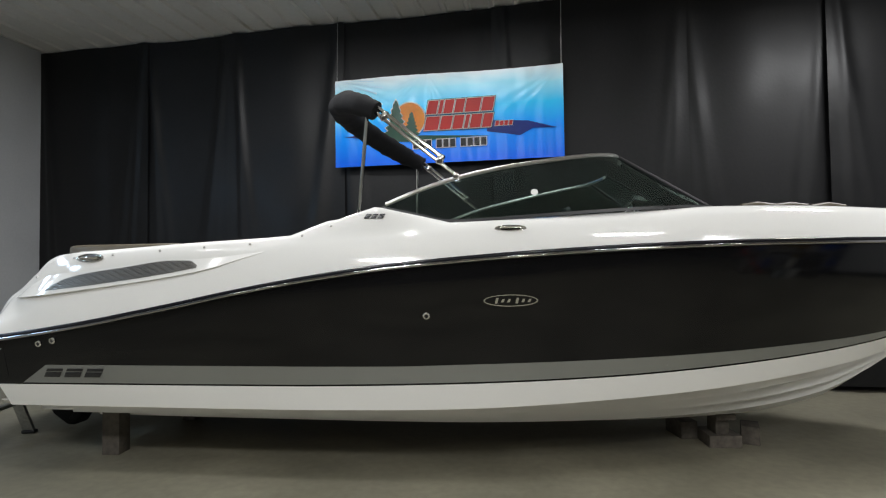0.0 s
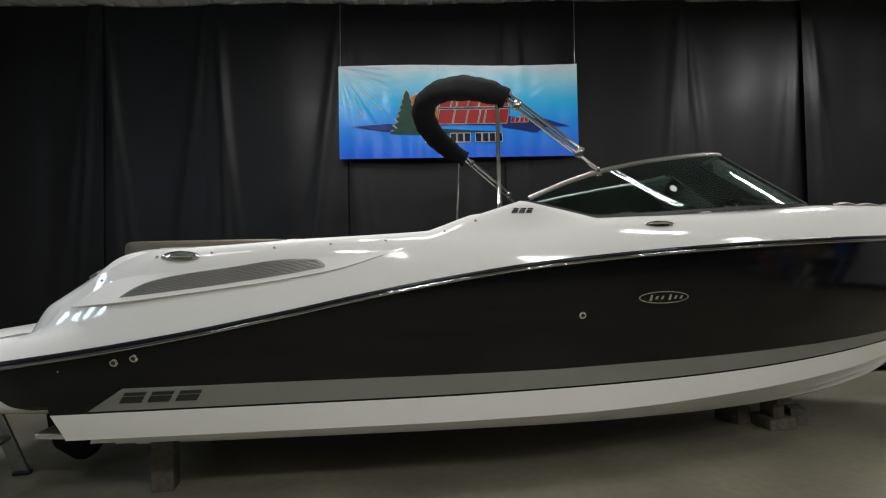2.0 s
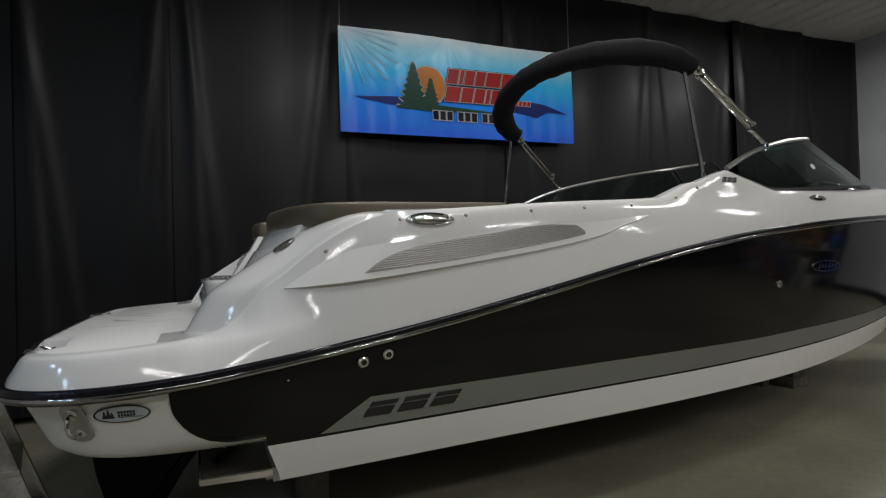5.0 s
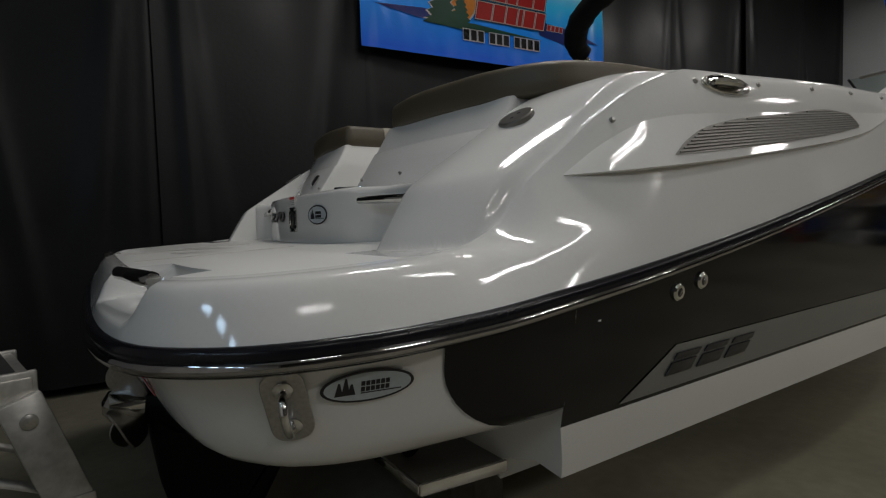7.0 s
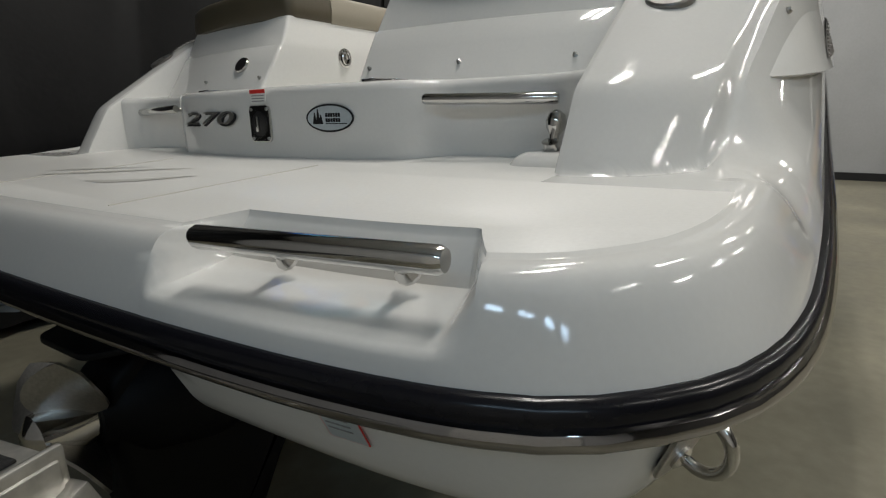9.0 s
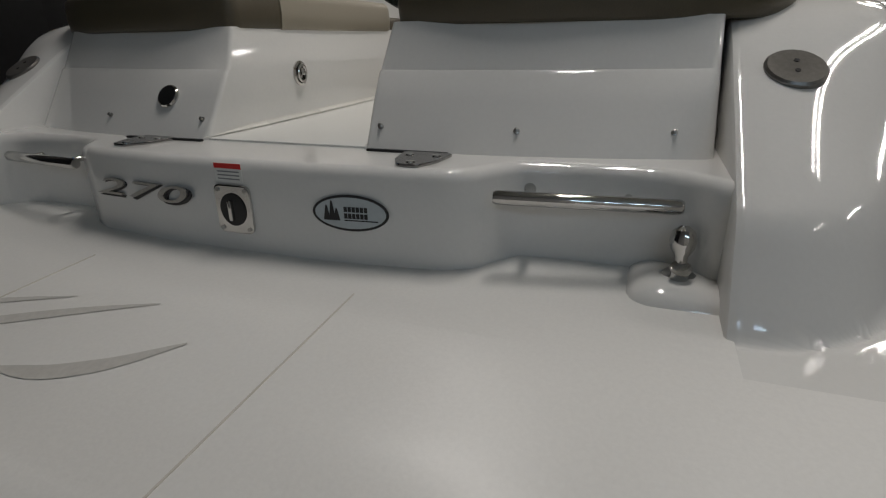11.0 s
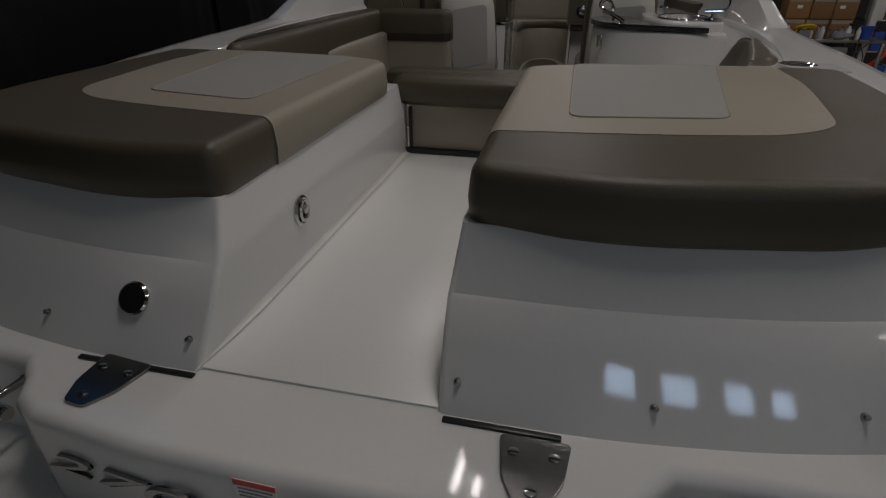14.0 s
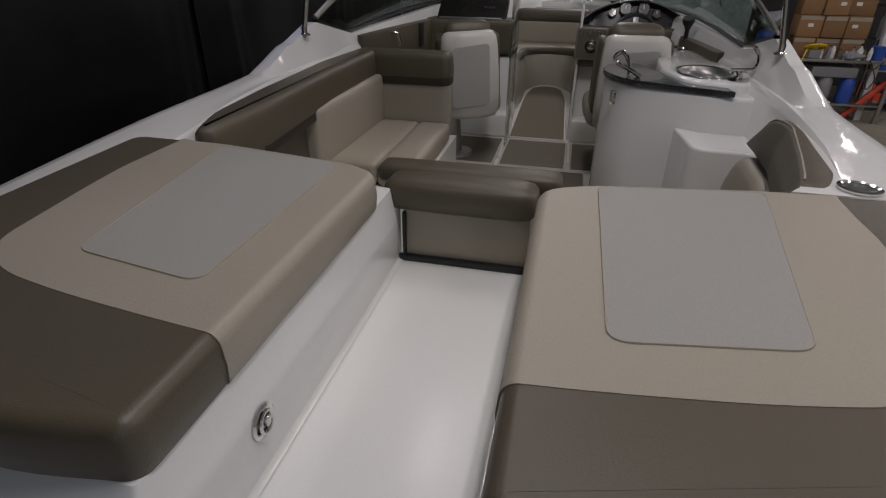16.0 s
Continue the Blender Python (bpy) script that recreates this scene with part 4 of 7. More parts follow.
numbers = lettering("270", 0.085, 0.006, Matrix.Identity(4), 0.25)
moved(numbers, on_riser(0.262, 1.192) @ Matrix.Translation((0, 0, 0.004)) @ Matrix.Diagonal((2.1, 0.60, 1, 1)))
part("model_number", numbers, DULLSTEEL, boat, "raised brushed metal number")
# black copy set right and down, painted in as the number's shadow
shadow = moved(lettering("270", 0.085, 0.003, Matrix.Identity(4), 0.25), on_riser(0.262, 1.192) @ Matrix.Translation((0.004, -0.004, 0.002)) @ Matrix.Diagonal((2.15, 0.67, 1, 1)))
part("number_outline", shadow, DECALBLACK, boat)

m = on_riser(0.012, 1.176) @ Matrix.Diagonal((1.12, 1.12, 1, 1))
plate = part("socket_plate", moved(prism(rounded([(-0.037, -0.043), (0.037, -0.043), (0.037, 0.043), (-0.037, 0.043)], 0.014), 0, 0.007, 0.002), m), STEEL, boat, "square polished plate with a round dark lock")
part("lock_face", moved(prism(ellipse(0.026, 0.029), 0.007, 0.010, 0.001), m), PLASTIC, plate)
part("lock_tab", moved(rbox(0.007, 0.036, 0.010, 0.002, at=(0, 0, 0.014)), m), STEEL, plate)
for a in (-0.028, 0.028):
    for b in (-0.034, 0.034):
        part("screw", moved(prism(ellipse(0.004, 0.004, 8), 0.007, 0.009), m @ Matrix.Translation((a, b, 0))), DULLSTEEL, plate)


def oval_decal(m, rx, ry):
    base = part("oval_decal", moved(prism(ellipse(rx, ry, 36), 0, 0.0012), m), DECALBLACK, boat, "oval pale dealer decal with a dark rim")
    part("decal_field", moved(prism(ellipse(rx * 0.93, ry * 0.86, 36), 0.0012, 0.0018), m), DECALGREY, base)
    for k, (dx, h) in enumerate(((-0.62, 0.9), (-0.48, 1.15), (-0.36, 0.75))):
        tree = [(rx * (dx - 0.09), -ry * 0.42), (rx * (dx + 0.09), -ry * 0.42), (rx * (dx + 0.02), ry * (h - 0.5)), (rx * (dx - 0.02), ry * (h - 0.5))]
        part("tree_print", moved(prism(tree, 0.0018, 0.0024), m), DECALBLACK, base)
    for y in (0.2, -0.16):
        for j in range(6):
            x = rx * (-0.16 + 0.105 * j)
            part("print_bar", moved(prism([(x, ry * (y - 0.13)), (x + rx * 0.085, ry * (y - 0.13)), (x + rx * 0.085, ry * (y + 0.15)), (x, ry * (y + 0.15))], 0.0018, 0.0024), m), DECALBLACK, base)
    part("print_bar", moved(prism([(-0.16 * rx, -ry * 0.42), (rx * 0.72, -ry * 0.42), (rx * 0.72, -ry * 0.36), (-0.16 * rx, -ry * 0.36)], 0.0018, 0.0024), m), DECALBLACK, base)
    return base


oval_decal(on_riser(-0.236, 1.188) @ Matrix.Translation((0, 0, 0.003)), 0.073, 0.034)

m = on_riser(0.014, 1.249) @ Matrix.Translation((0, 0, 0.003))
label_ = part("warning_label", moved(prism([(-0.031, -0.021), (0.031, -0.021), (0.031, 0.016), (-0.031, 0.016)], 0, 0.001), m), PRINTWHITE, boat, "small white warning label with a red head")
part("red_head", moved(prism([(-0.031, 0.006), (0.031, 0.006), (0.031, 0.016), (-0.031, 0.016)], 0.001, 0.0016), m), PRINTRED, label_)
for k in range(3):
    part("print_bar", moved(prism([(-0.025, -0.001 - 0.007 * k), (0.025, -0.001 - 0.007 * k), (0.025, 0.0015 - 0.007 * k), (-0.025, 0.0015 - 0.007 * k)], 0.001, 0.0016), m), GREYP, label_)


def face_axes(side, y, z, lean=0.0):
    """On the leaning after face of a pad locker."""
    zs, xs = [f[0] for f in FACE], [f[1] for f in FACE]
    x = float(np.interp(z, zs, xs)) + float(np.interp(abs(y), (0.42, 0.66, 0.815), (0, 0.03, 0.068)))
    slope = (float(np.interp(z + 0.01, zs, xs)) - float(np.interp(z - 0.01, zs, xs))) / 0.02
    n = Vector((-1, 0, slope)).normalized()
    if abs(y) > 0.42:
        n = (n + Vector((0, 0.14 * (1 if y > 0 else -1), 0))).normalized()
    return axes((x, y, z), (0, -1, 0), n)


for s, ys in ((-1, (0.215, 0.49, 0.765)), (1, (0.235, 0.53))):
    for y in ys:
        m = face_axes(s, s * y, 1.312)
        snap = part("snap_stud", moved(lathe(((0.006, 0), (0.006, 0.002), (0.0035, 0.003), (0.0035, 0.006), (0.0045, 0.008), (0.002, 0.0095)), 12), m), DULLSTEEL, boat, "small bright snap stud")
m = face_axes(1, 0.350, 1.357)
spk = part("stern_speaker", moved(lathe(((0.028, 0), (0.029, 0.005), (0.026, 0.009), (0.024, 0.008)), 24), m), STEEL, boat, "round black control with a bright rim")
part("dark_face", moved(lathe(((0.0245, 0.004), (0.0245, 0.0088), (0.008, 0.0098)), 24), m), PLASTIC, spk)
m = axes((1.150, 0.2045, 1.392), (1, 0, 0), (0, -1, 0))
latch = part("ring_latch", moved(lathe(((0.033, 0), (0.033, 0.004), (0.028, 0.007), (0.024, 0.004), (0.0, 0.003)), 24), m), STEEL, boat, "round flush ring latch on the locker side")
part("pull_ring", moved(tube([(0.018 * math.cos(t), 0.022 * math.sin(t), 0.009) for t in np.linspace(0, 2 * math.pi, 16)[:-1]], 0.0035, 6, closed=True), m), STEEL, latch)
part("latch_knob", moved(rbox(0.014, 0.02, 0.014, 0.004, at=(0, 0.004, 0.009)), m), STEEL, latch)


def hinge_plate(x, y, turn):
    m = Matrix.Translation((x, y, 1.270)) @ Matrix.Rotation(radians(turn), 4, "Z") @ Matrix.Diagonal((0.74, 0.9, 1, 1))
    pl = part("step_plate", moved(prism(rounded([(0.07, 0.055), (-0.02, 0.045), (-0.075, 0.022), (-0.075, -0.022), (-0.02, -0.045), (0.07, -0.055)], 0.012), 0, 0.006, 0.0018), m), SATIN, boat, "wedge shaped metal plate on the step")
    for a, b in ((-0.05, 0), (0.03, 0.03), (0.03, -0.03)):
        part("screw", moved(lathe(((0.0095, 0.006), (0.009, 0.008), (0.004, 0.0085)), 10), m @ Matrix.Translation((a, b, 0))), STEEL, pl)


hinge_plate(0.69, -0.335, 0)
hinge_plate(0.71, 0.342, -6)
for y0, y1 in ((-0.20, -0.37), (0.21, 0.43)):
    part("hinge_strip", rbox(0.010, abs(y1 - y0), 0.006, 0.002, at=(0.752, (y0 + y1) / 2, 1.272)), PLASTIC, boat)
# shower fitting on its boss in the recess
part("shower_boss", puff(0.20, 0.19, 0.105, 0.05, 0.0, (0.685, -0.80, 1.062)), GEL, boat, "rounded white boss below the shower", sharp=80)
m = Matrix.Translation((0.66, -0.79, 1.104))
shower = part("shower_fitting", moved(lathe(((0.032, -0.01), (0.032, 0.004), (0.022, 0.010), (0.014, 0.012), (0.014, 0.03), (0.017, 0.034)), 18), m @ Matrix.Rotation(radians(-24), 4, "Y")), STEEL, boat, "chrome transom shower fitting")
part("shower_head", moved(tube([(0, 0, 0.02), (0.008, 0, 0.042), (0.012, 0, 0.054), (0.016, 0, 0.068), (0.020, 0, 0.082), (0.022, 0, 0.090)], [0.010, 0.010, 0.018, 0.021, 0.017, 0.006], 16), m), STEEL, shower)
# filler cap and pop-up cleat on each quarter


for s in (-1, 1):
    m = axes((0.905, s * 0.945, wing_z(0.905, 0.945) - 0.001), (1, 0, 0.6), (-0.53, s * 0.08, 0.85))
    cap_ = part("filler_cap", moved(lathe(((0.050, -0.01), (0.050, 0.004), (0.046, 0.008), (0.0, 0.0085)), 28), m), GRILLE, boat, "round brushed metal filler cap")
    for a in (-0.014, 0.014):
        part("key_hole", moved(lathe(((0.0045, 0.008), (0.0045, 0.0095)), 8), m @ Matrix.Translation((a, 0, 0))), PLASTIC, cap_)


def oval_fitting(name, m, rx, ry, label, ring=True):
    """A recessed oval stainless fitting with a shaped bar across it."""
    body = part(name, moved(loft([[(x, y, z) for x, y in ellipse(rx * k, ry * k, 32)] for k, z in ((1, 0), (1, 0.004), (0.94, 0.008), (0.84, 0.007), (0.78, 0.002), (0.4, 0.001))], closed_v=True, cap=True), m), STEEL, boat, label, sharp=50)
    if ring:
        part("horn", moved(tube([(-rx * 0.62, 0, 0.008), (-rx * 0.3, 0, 0.013), (rx * 0.3, 0, 0.013), (rx * 0.62, 0, 0.008)], [ry * 0.28, ry * 0.4, ry * 0.4, ry * 0.28], 10), m), STEEL, body)
    return body


for s in (-1, 1):
    oval_fitting("pop_up_cleat", skin_axes(deckside_y, 1.455, 1.503, s), 0.105, 0.032, "oval stainless pop-up cleat")
    oval_fitting("pop_up_cleat", skin_axes(deckside_y, 4.16, 1.645, s), 0.095, 0.022, "oval stainless pop-up cleat")

# ---------------------------------------------------------------- fittings on the sides


def side_vent(side):
    """The long grille on the quarter: a moulded lip under it, a sunk field and fine slats."""
    lower = smooth_curve((1.16, 1.45, 2.0, 2.22), (1.294, 1.324, 1.395, 1.432))
    upper = smooth_curve((1.16, 1.22, 1.32, 1.73, 2.05, 2.17, 2.22), (1.296, 1.336, 1.378, 1.443, 1.480, 1.478, 1.450))
    xs = list(np.linspace(1.16, 2.22, 60))
    edge_z = smooth_curve((0.87, 0.95, 1.2, 1.6, 2.0, 2.3, 2.5, 2.64), (1.247, 1.252, 1.274, 1.320, 1.372, 1.425, 1.483, 1.522))
    brow_z = smooth_curve((0.87, 1.0, 1.15, 1.32, 1.73, 2.1, 2.3, 2.64), (1.250, 1.335, 1.40, 1.43, 1.475, 1.508, 1.515, 1.535))
    proud = smooth_curve((0.87, 0.93, 1.1, 1.3, 1.5, 2.2, 2.64), (0.0, 0.014, 0.026, 0.022, 0.017, 0.010, 0.0))
    bend = smooth_curve((0.87, 1.0, 1.2, 1.5, 2.64), (0.5, 0.7, 1.1, 1.5, 1.5))

    def flare(x, z):
        """The vent panel stands out from the deck side along its lower edge."""
        return deckside_y(x, z) + proud(x) * min(max((brow_z(x) - z) / (brow_z(x) - edge_z(x)), 0), 1) ** bend(x)

    cx = list(np.linspace(0.87, 2.64, 60))
    shell_rows = [[(x, side * (deckside_y(x, edge_z(x) - 0.012) - 0.01), edge_z(x) - 0.004) for x in cx], [(x, side * (flare(x, edge_z(x)) - 0.005), edge_z(x) - 0.004) for x in cx]]
    for s in (0.0, 0.06, 0.15, 0.3, 0.5, 0.75, 1.0):
        shell_rows.append([(x, side * (flare(x, edge_z(x) + (brow_z(x) - edge_z(x)) * s) + 0.002 - 0.004 * s), edge_z(x) + (brow_z(x) - edge_z(x)) * s) for x in cx])
    part("vent_flare", loft(shell_rows), GEL, boat, "white moulded shelf standing out under the grille", sharp=40)
    rr = [[(x, side * (flare(x, lower(x) + (upper(x) - lower(x)) * s) + 0.004), lower(x) + (upper(x) - lower(x)) * s) for x in xs] for s in np.linspace(0, 1, 7)]
    v = part("side_grille", loft(rr), GRILLE, boat, "brushed metal engine air grille with fine slats")
    k = 1
    while k < 23:
        z0 = 1.292 + 0.0085 * k
        seg = []
        for x in xs:
            z = z0 + 0.105 * (x - 1.16) * (1 - 0.2 * k / 22)
            if lower(x) + 0.003 < z < upper(x) - 0.003:
                seg.append((x, side * (flare(x, z) + 0.0055), z))
        if len(seg) > 3:
            part("slat", tube(seg, 0.0022, 5), GRILLE, v)
        k += 1


for s in (-1, 1):
    side_vent(s)


def through_hull(x, z, side, r=0.022):
    m = skin_axes(topside_y, x, z, side)
    f = part("through_hull", moved(lathe(((r, 0), (r, 0.005), (r * 0.8, 0.009), (r * 0.5, 0.009), (r * 0.42, 0.002)), 20), m), STEEL, boat, "round stainless hull outlet")
    part("bore", moved(lathe(((r * 0.42, 0.001), (r * 0.42, 0.003)), 14), m), PLASTIC, f)


for x, z in ((1.139, 0.958), (1.238, 0.978), (3.656, 1.129)):
    through_hull(x, z, -1)

# oval maker's plate, its wording left as plain strokes
m = skin_axes(topside_y, 4.155, 1.218, -1)
badge = part("oval_badge", moved(prism(ellipse(0.16, 0.036, 40), 0, 0.004), m), STEEL, boat, "oval chrome badge on black")
part("badge_field", moved(prism(ellipse(0.152, 0.0305, 40), 0.004, 0.0052), m), BLACKGEL, badge)
for k in range(6):
    x = -0.095 + 0.036 * k + (0.012 if k > 2 else 0)
    h = 0.017 if k in (0, 3) else 0.010
    part("stroke", moved(prism([(x, -h), (x + 0.016, -h), (x + 0.024, h), (x + 0.010, h)], 0.0052, 0.0066), m), STEEL, badge)


def model_mark(m, w, h, mat):
    """The raked model mark as three plain slanted blocks, each cut by a thin line."""
    base = None
    for k in range(3):
        x = -w / 2 + k * w / 2.85
        bw = w / 3.6
        for lo, hi in ((-0.5, 0.08), (0.2, 0.5)):
            bm = moved(prism([(x + h * lo * 0.6, h * lo), (x + bw + h * lo * 0.6, h * lo), (x + bw + h * hi * 0.6, h * hi), (x + h * hi * 0.6, h * hi)], 0, 0.004, 0.001), m)
            if base is None:
                base = part("model_mark", bm, mat, boat, "raked dark model mark blocks")
            else:
                part("mark_block", bm, mat, base)
    return base


model_mark(skin_axes(topside_y, 1.36, 0.767, -1) @ Matrix.Translation((0, 0, 0.003)), 0.40, 0.058, DECALBLACK)
model_mark(skin_axes(deckside_y, 3.335, 1.735, -1) @ Matrix.Translation((0, 0, 0.002)), 0.12, 0.030, DECALBLACK)

oval_decal(pod_axes(0.345, 1.245, 0.866) @ Matrix.Translation((0, 0, 0.004)), 0.085, 0.034)
# tow eye on its plate
m = pod_axes(0.165, 1.20, 0.846) @ Matrix.Translation((0, 0, 0.003)) @ Matrix.Rotation(radians(8), 4, "Z")
eye = part("tow_eye_plate", moved(prism(rounded([(-0.037, -0.075), (0.037, -0.075), (0.037, 0.075), (-0.037, 0.075)], 0.034, 6), 0, 0.006, 0.002), m), DULLSTEEL, boat, "dull steel tow eye on a rounded plate")
part("ring", moved(tube([(0.0, -0.038, 0.0)] + [(0, -0.038 * math.cos(a), 0.018 + 0.032 * math.sin(a)) for a in np.linspace(0, math.pi, 15)] + [(0, 0.038, 0.0)], 0.0075, 12), m), STEEL, eye)
for y in (-0.04, 0.04):
    part("collar", moved(lathe(((0.017, 0.004), (0.017, 0.01), (0.010, 0.014)), 14), m @ Matrix.Translation((0, y, 0))), STEEL, eye)
# capacity labels
for at_, w, h in ((pod_axes(-0.055, 0.805, 0.852) @ Matrix.Translation((0, 0, 0.003)), 0.028, 0.036), (axes((-0.0405, 0.40, 1.015), (0, -1, 0), (-1, 0, 0.62)), 0.028, 0.026)):
    lb = part("warning_label", moved(prism([(-w - 0.0015, -h - 0.0015), (w + 0.0015, -h - 0.0015), (w + 0.0015, h + 0.0015), (-w - 0.0015, h + 0.0015)], -0.001, 0.0005), at_), PRINTRED, boat, "small printed warning label with a red border")
    part("label_field", moved(prism([(-w, -h), (w, -h), (w, h), (-w, h)], 0.0005, 0.001), at_), DECALGREY, lb)
    part("red_head", moved(prism([(-w, h * 0.72), (w, h * 0.72), (w, h), (-w, h)], 0.001, 0.0016), at_), PRINTRED, lb)
    for k in range(4):
        part("print_bar", moved(prism([(-w * 0.8, h * (0.45 - 0.3 * k)), (w * 0.5, h * (0.45 - 0.3 * k)), (w * 0.5, h * (0.52 - 0.3 * k)), (-w * 0.8, h * (0.52 - 0.3 * k))], 0.001, 0.0016), at_), GREYP, lb)
# snap studs along the coaming
for s in (-1, 1):
    for x in (1.03, 1.33, 1.62, 1.95, 2.25, 2.55, 2.88, 3.06):
        z = TOP_Z(x) - 0.035
        part("cover_snap", moved(lathe(((0.008, 0), (0.008, 0.004), (0.005, 0.008)), 10), skin_axes(deckside_y, x, z, s)), DULLSTEEL, boat)

# platform: seams and the flush emblem strokes
for s in (-1, 1):
    part("deck_seam", moved(rbox(0.46, 0.003, 0.002, 0), axes((0.27, s * 0.29, platform_z(0.27) + 0.0002), (1, 0, 0.045), (-0.045, 0, 1))), SEATWHITE, boat)


def swoosh(points, width, label=""):
    """A flush pale crescent in the platform's non-skid, tapering to both ends."""
    f = fine([(x, y, 0) for x, y in points], 24)
    left, right = [], []
    for i, p in enumerate(f):
        a, b = Vector(f[max(i - 1, 0)]), Vector(f[min(i + 1, 23)])
        d = (b - a).normalized()
        w = width * math.sin(math.pi * min(1, (i + 0.2) / 24 * 1.0)) ** 0.8 * (1 - 0.5 * i / 24)
        left.append((p[0] - d.y * w, p[1] + d.x * w))
        right.append((p[0] + d.y * w, p[1] - d.x * w))
    bm = loft([[(x, y, platform_z(x) + 0.0012) for x, y in left], [(x, y, platform_z(x) + 0.0012) for x, y in right]])
    part("emblem_stroke", bm, EMBLEM, boat, label)


swoosh([(0.175, 0.09), (0.185, 0.02), (0.22, -0.05), (0.30, -0.13)], 0.022, "flush pale emblem stroke")
swoosh([(0.185, 0.35), (0.215, 0.29), (0.26, 0.22), (0.33, 0.10), (0.38, 0.0)], 0.018)
swoosh([(0.23, 0.42), (0.30, 0.30), (0.36, 0.16)], 0.012)

# ---------------------------------------------------------------- windshield
BASE = [(3.37, 1.105, 1.80), (3.6, 1.10, 1.748), (3.8, 1.10, 1.706), (4.1, 1.092, 1.717), (4.4, 1.07, 1.735), (4.8, 1.025, 1.758), (5.15, 0.94, 1.776), (5.36, 0.82, 1.787), (5.5, 0.62, 1.797), (5.58, 0.32, 1.803), (5.60, 0.0, 1.805)]
HEAD = [(3.39, 1.105, 1.812), (3.6, 1.075, 1.90), (3.8, 1.045, 1.967), (4.05, 1.0, 2.028), (4.3, 0.93, 2.075), (4.55, 0.85, 2.115), (4.75, 0.76, 2.143), (4.86, 0.67, 2.153), (4.93, 0.5, 2.158), (4.97, 0.25, 2.16), (4.98, 0.0, 2.16)]


base_f, head_f = fine(BASE), fine(HEAD)
shield = part("windshield", loft([[(x, y - 0.012, z - 0.012) for x, y, z in base_f[:50]], [(x, y - 0.02, z + 0.004) for x, y, z in base_f[:50]], [(x, y + 0.008, z + 0.004) for x, y, z in base_f[:50]], [(x, y + 0.014, z - 0.016) for x, y, z in base_f[:50]]], closed_u=True), PLASTIC, boat, "wraparound tinted windshield in a metal frame")
for s in (-1, 1):
    if s < 0:
        part("base_frame", loft([[(x, -(y - 0.012), z - 0.012) for x, y, z in base_f[:50]], [(x, -(y - 0.02), z + 0.004) for x, y, z in base_f[:50]], [(x, -(y + 0.008), z + 0.004) for x, y, z in base_f[:50]], [(x, -(y + 0.014), z - 0.016) for x, y, z in base_f[:50]]], closed_u=True), PLASTIC, shield)
    hd = [(x, s * y, z) for x, y, z in head_f]
    part("head_frame", tube(hd[:52], 0.016, 8, squash=0.7), DULLSTEEL, shield, "satin metal top rail")
    # side and front panes
    for a, b in ((0, 43), (43, 54)):
        rr = [[tuple(Vector(base_f[i]).lerp(Vector(head_f[i]), t) * 1.0) for i in range(a, b)] for t in np.linspace(0, 1, 8)]
        rr = [[(x, s * y, z) for x, y, z in row] for row in rr]
        bm = loft(rr)
        bmesh.ops.solidify(bm, geom=bm.faces, thickness=0.005)
        part("pane", bm, TINT if a == 0 else PALE, shield, "tinted curved glass pane").visible_shadow = False
    part("corner_post", tube([(base_f[43][0], s * base_f[43][1], base_f[43][2]), (head_f[43][0], s * head_f[43][1], head_f[43][2])], 0.012, 8), PLASTIC, shield)
    part("mullion", tube([(base_f[53][0], s * base_f[53][1], base_f[53][2]), (head_f[53][0], s * head_f[53][1], head_f[53][2])], 0.009, 8), PLASTIC, shield)
# round sticker on the glass
part("round_sticker", moved(prism(ellipse(0.022, 0.022, 20), 0, 0.0015), axes((4.31, -1.045, 1.872), (1, 0, 0), (0.03, -1, 0.45))), PRINTWHITE, shield)
# clear door of the walkthrough, folded to one side
part("walkthrough_door", rbox(0.42, 0.012, 1.05, 0.004, at=(4.80, 0.203, 1.33)), CLEAR, boat, "clear acrylic walkthrough door swung open").visible_shadow = False

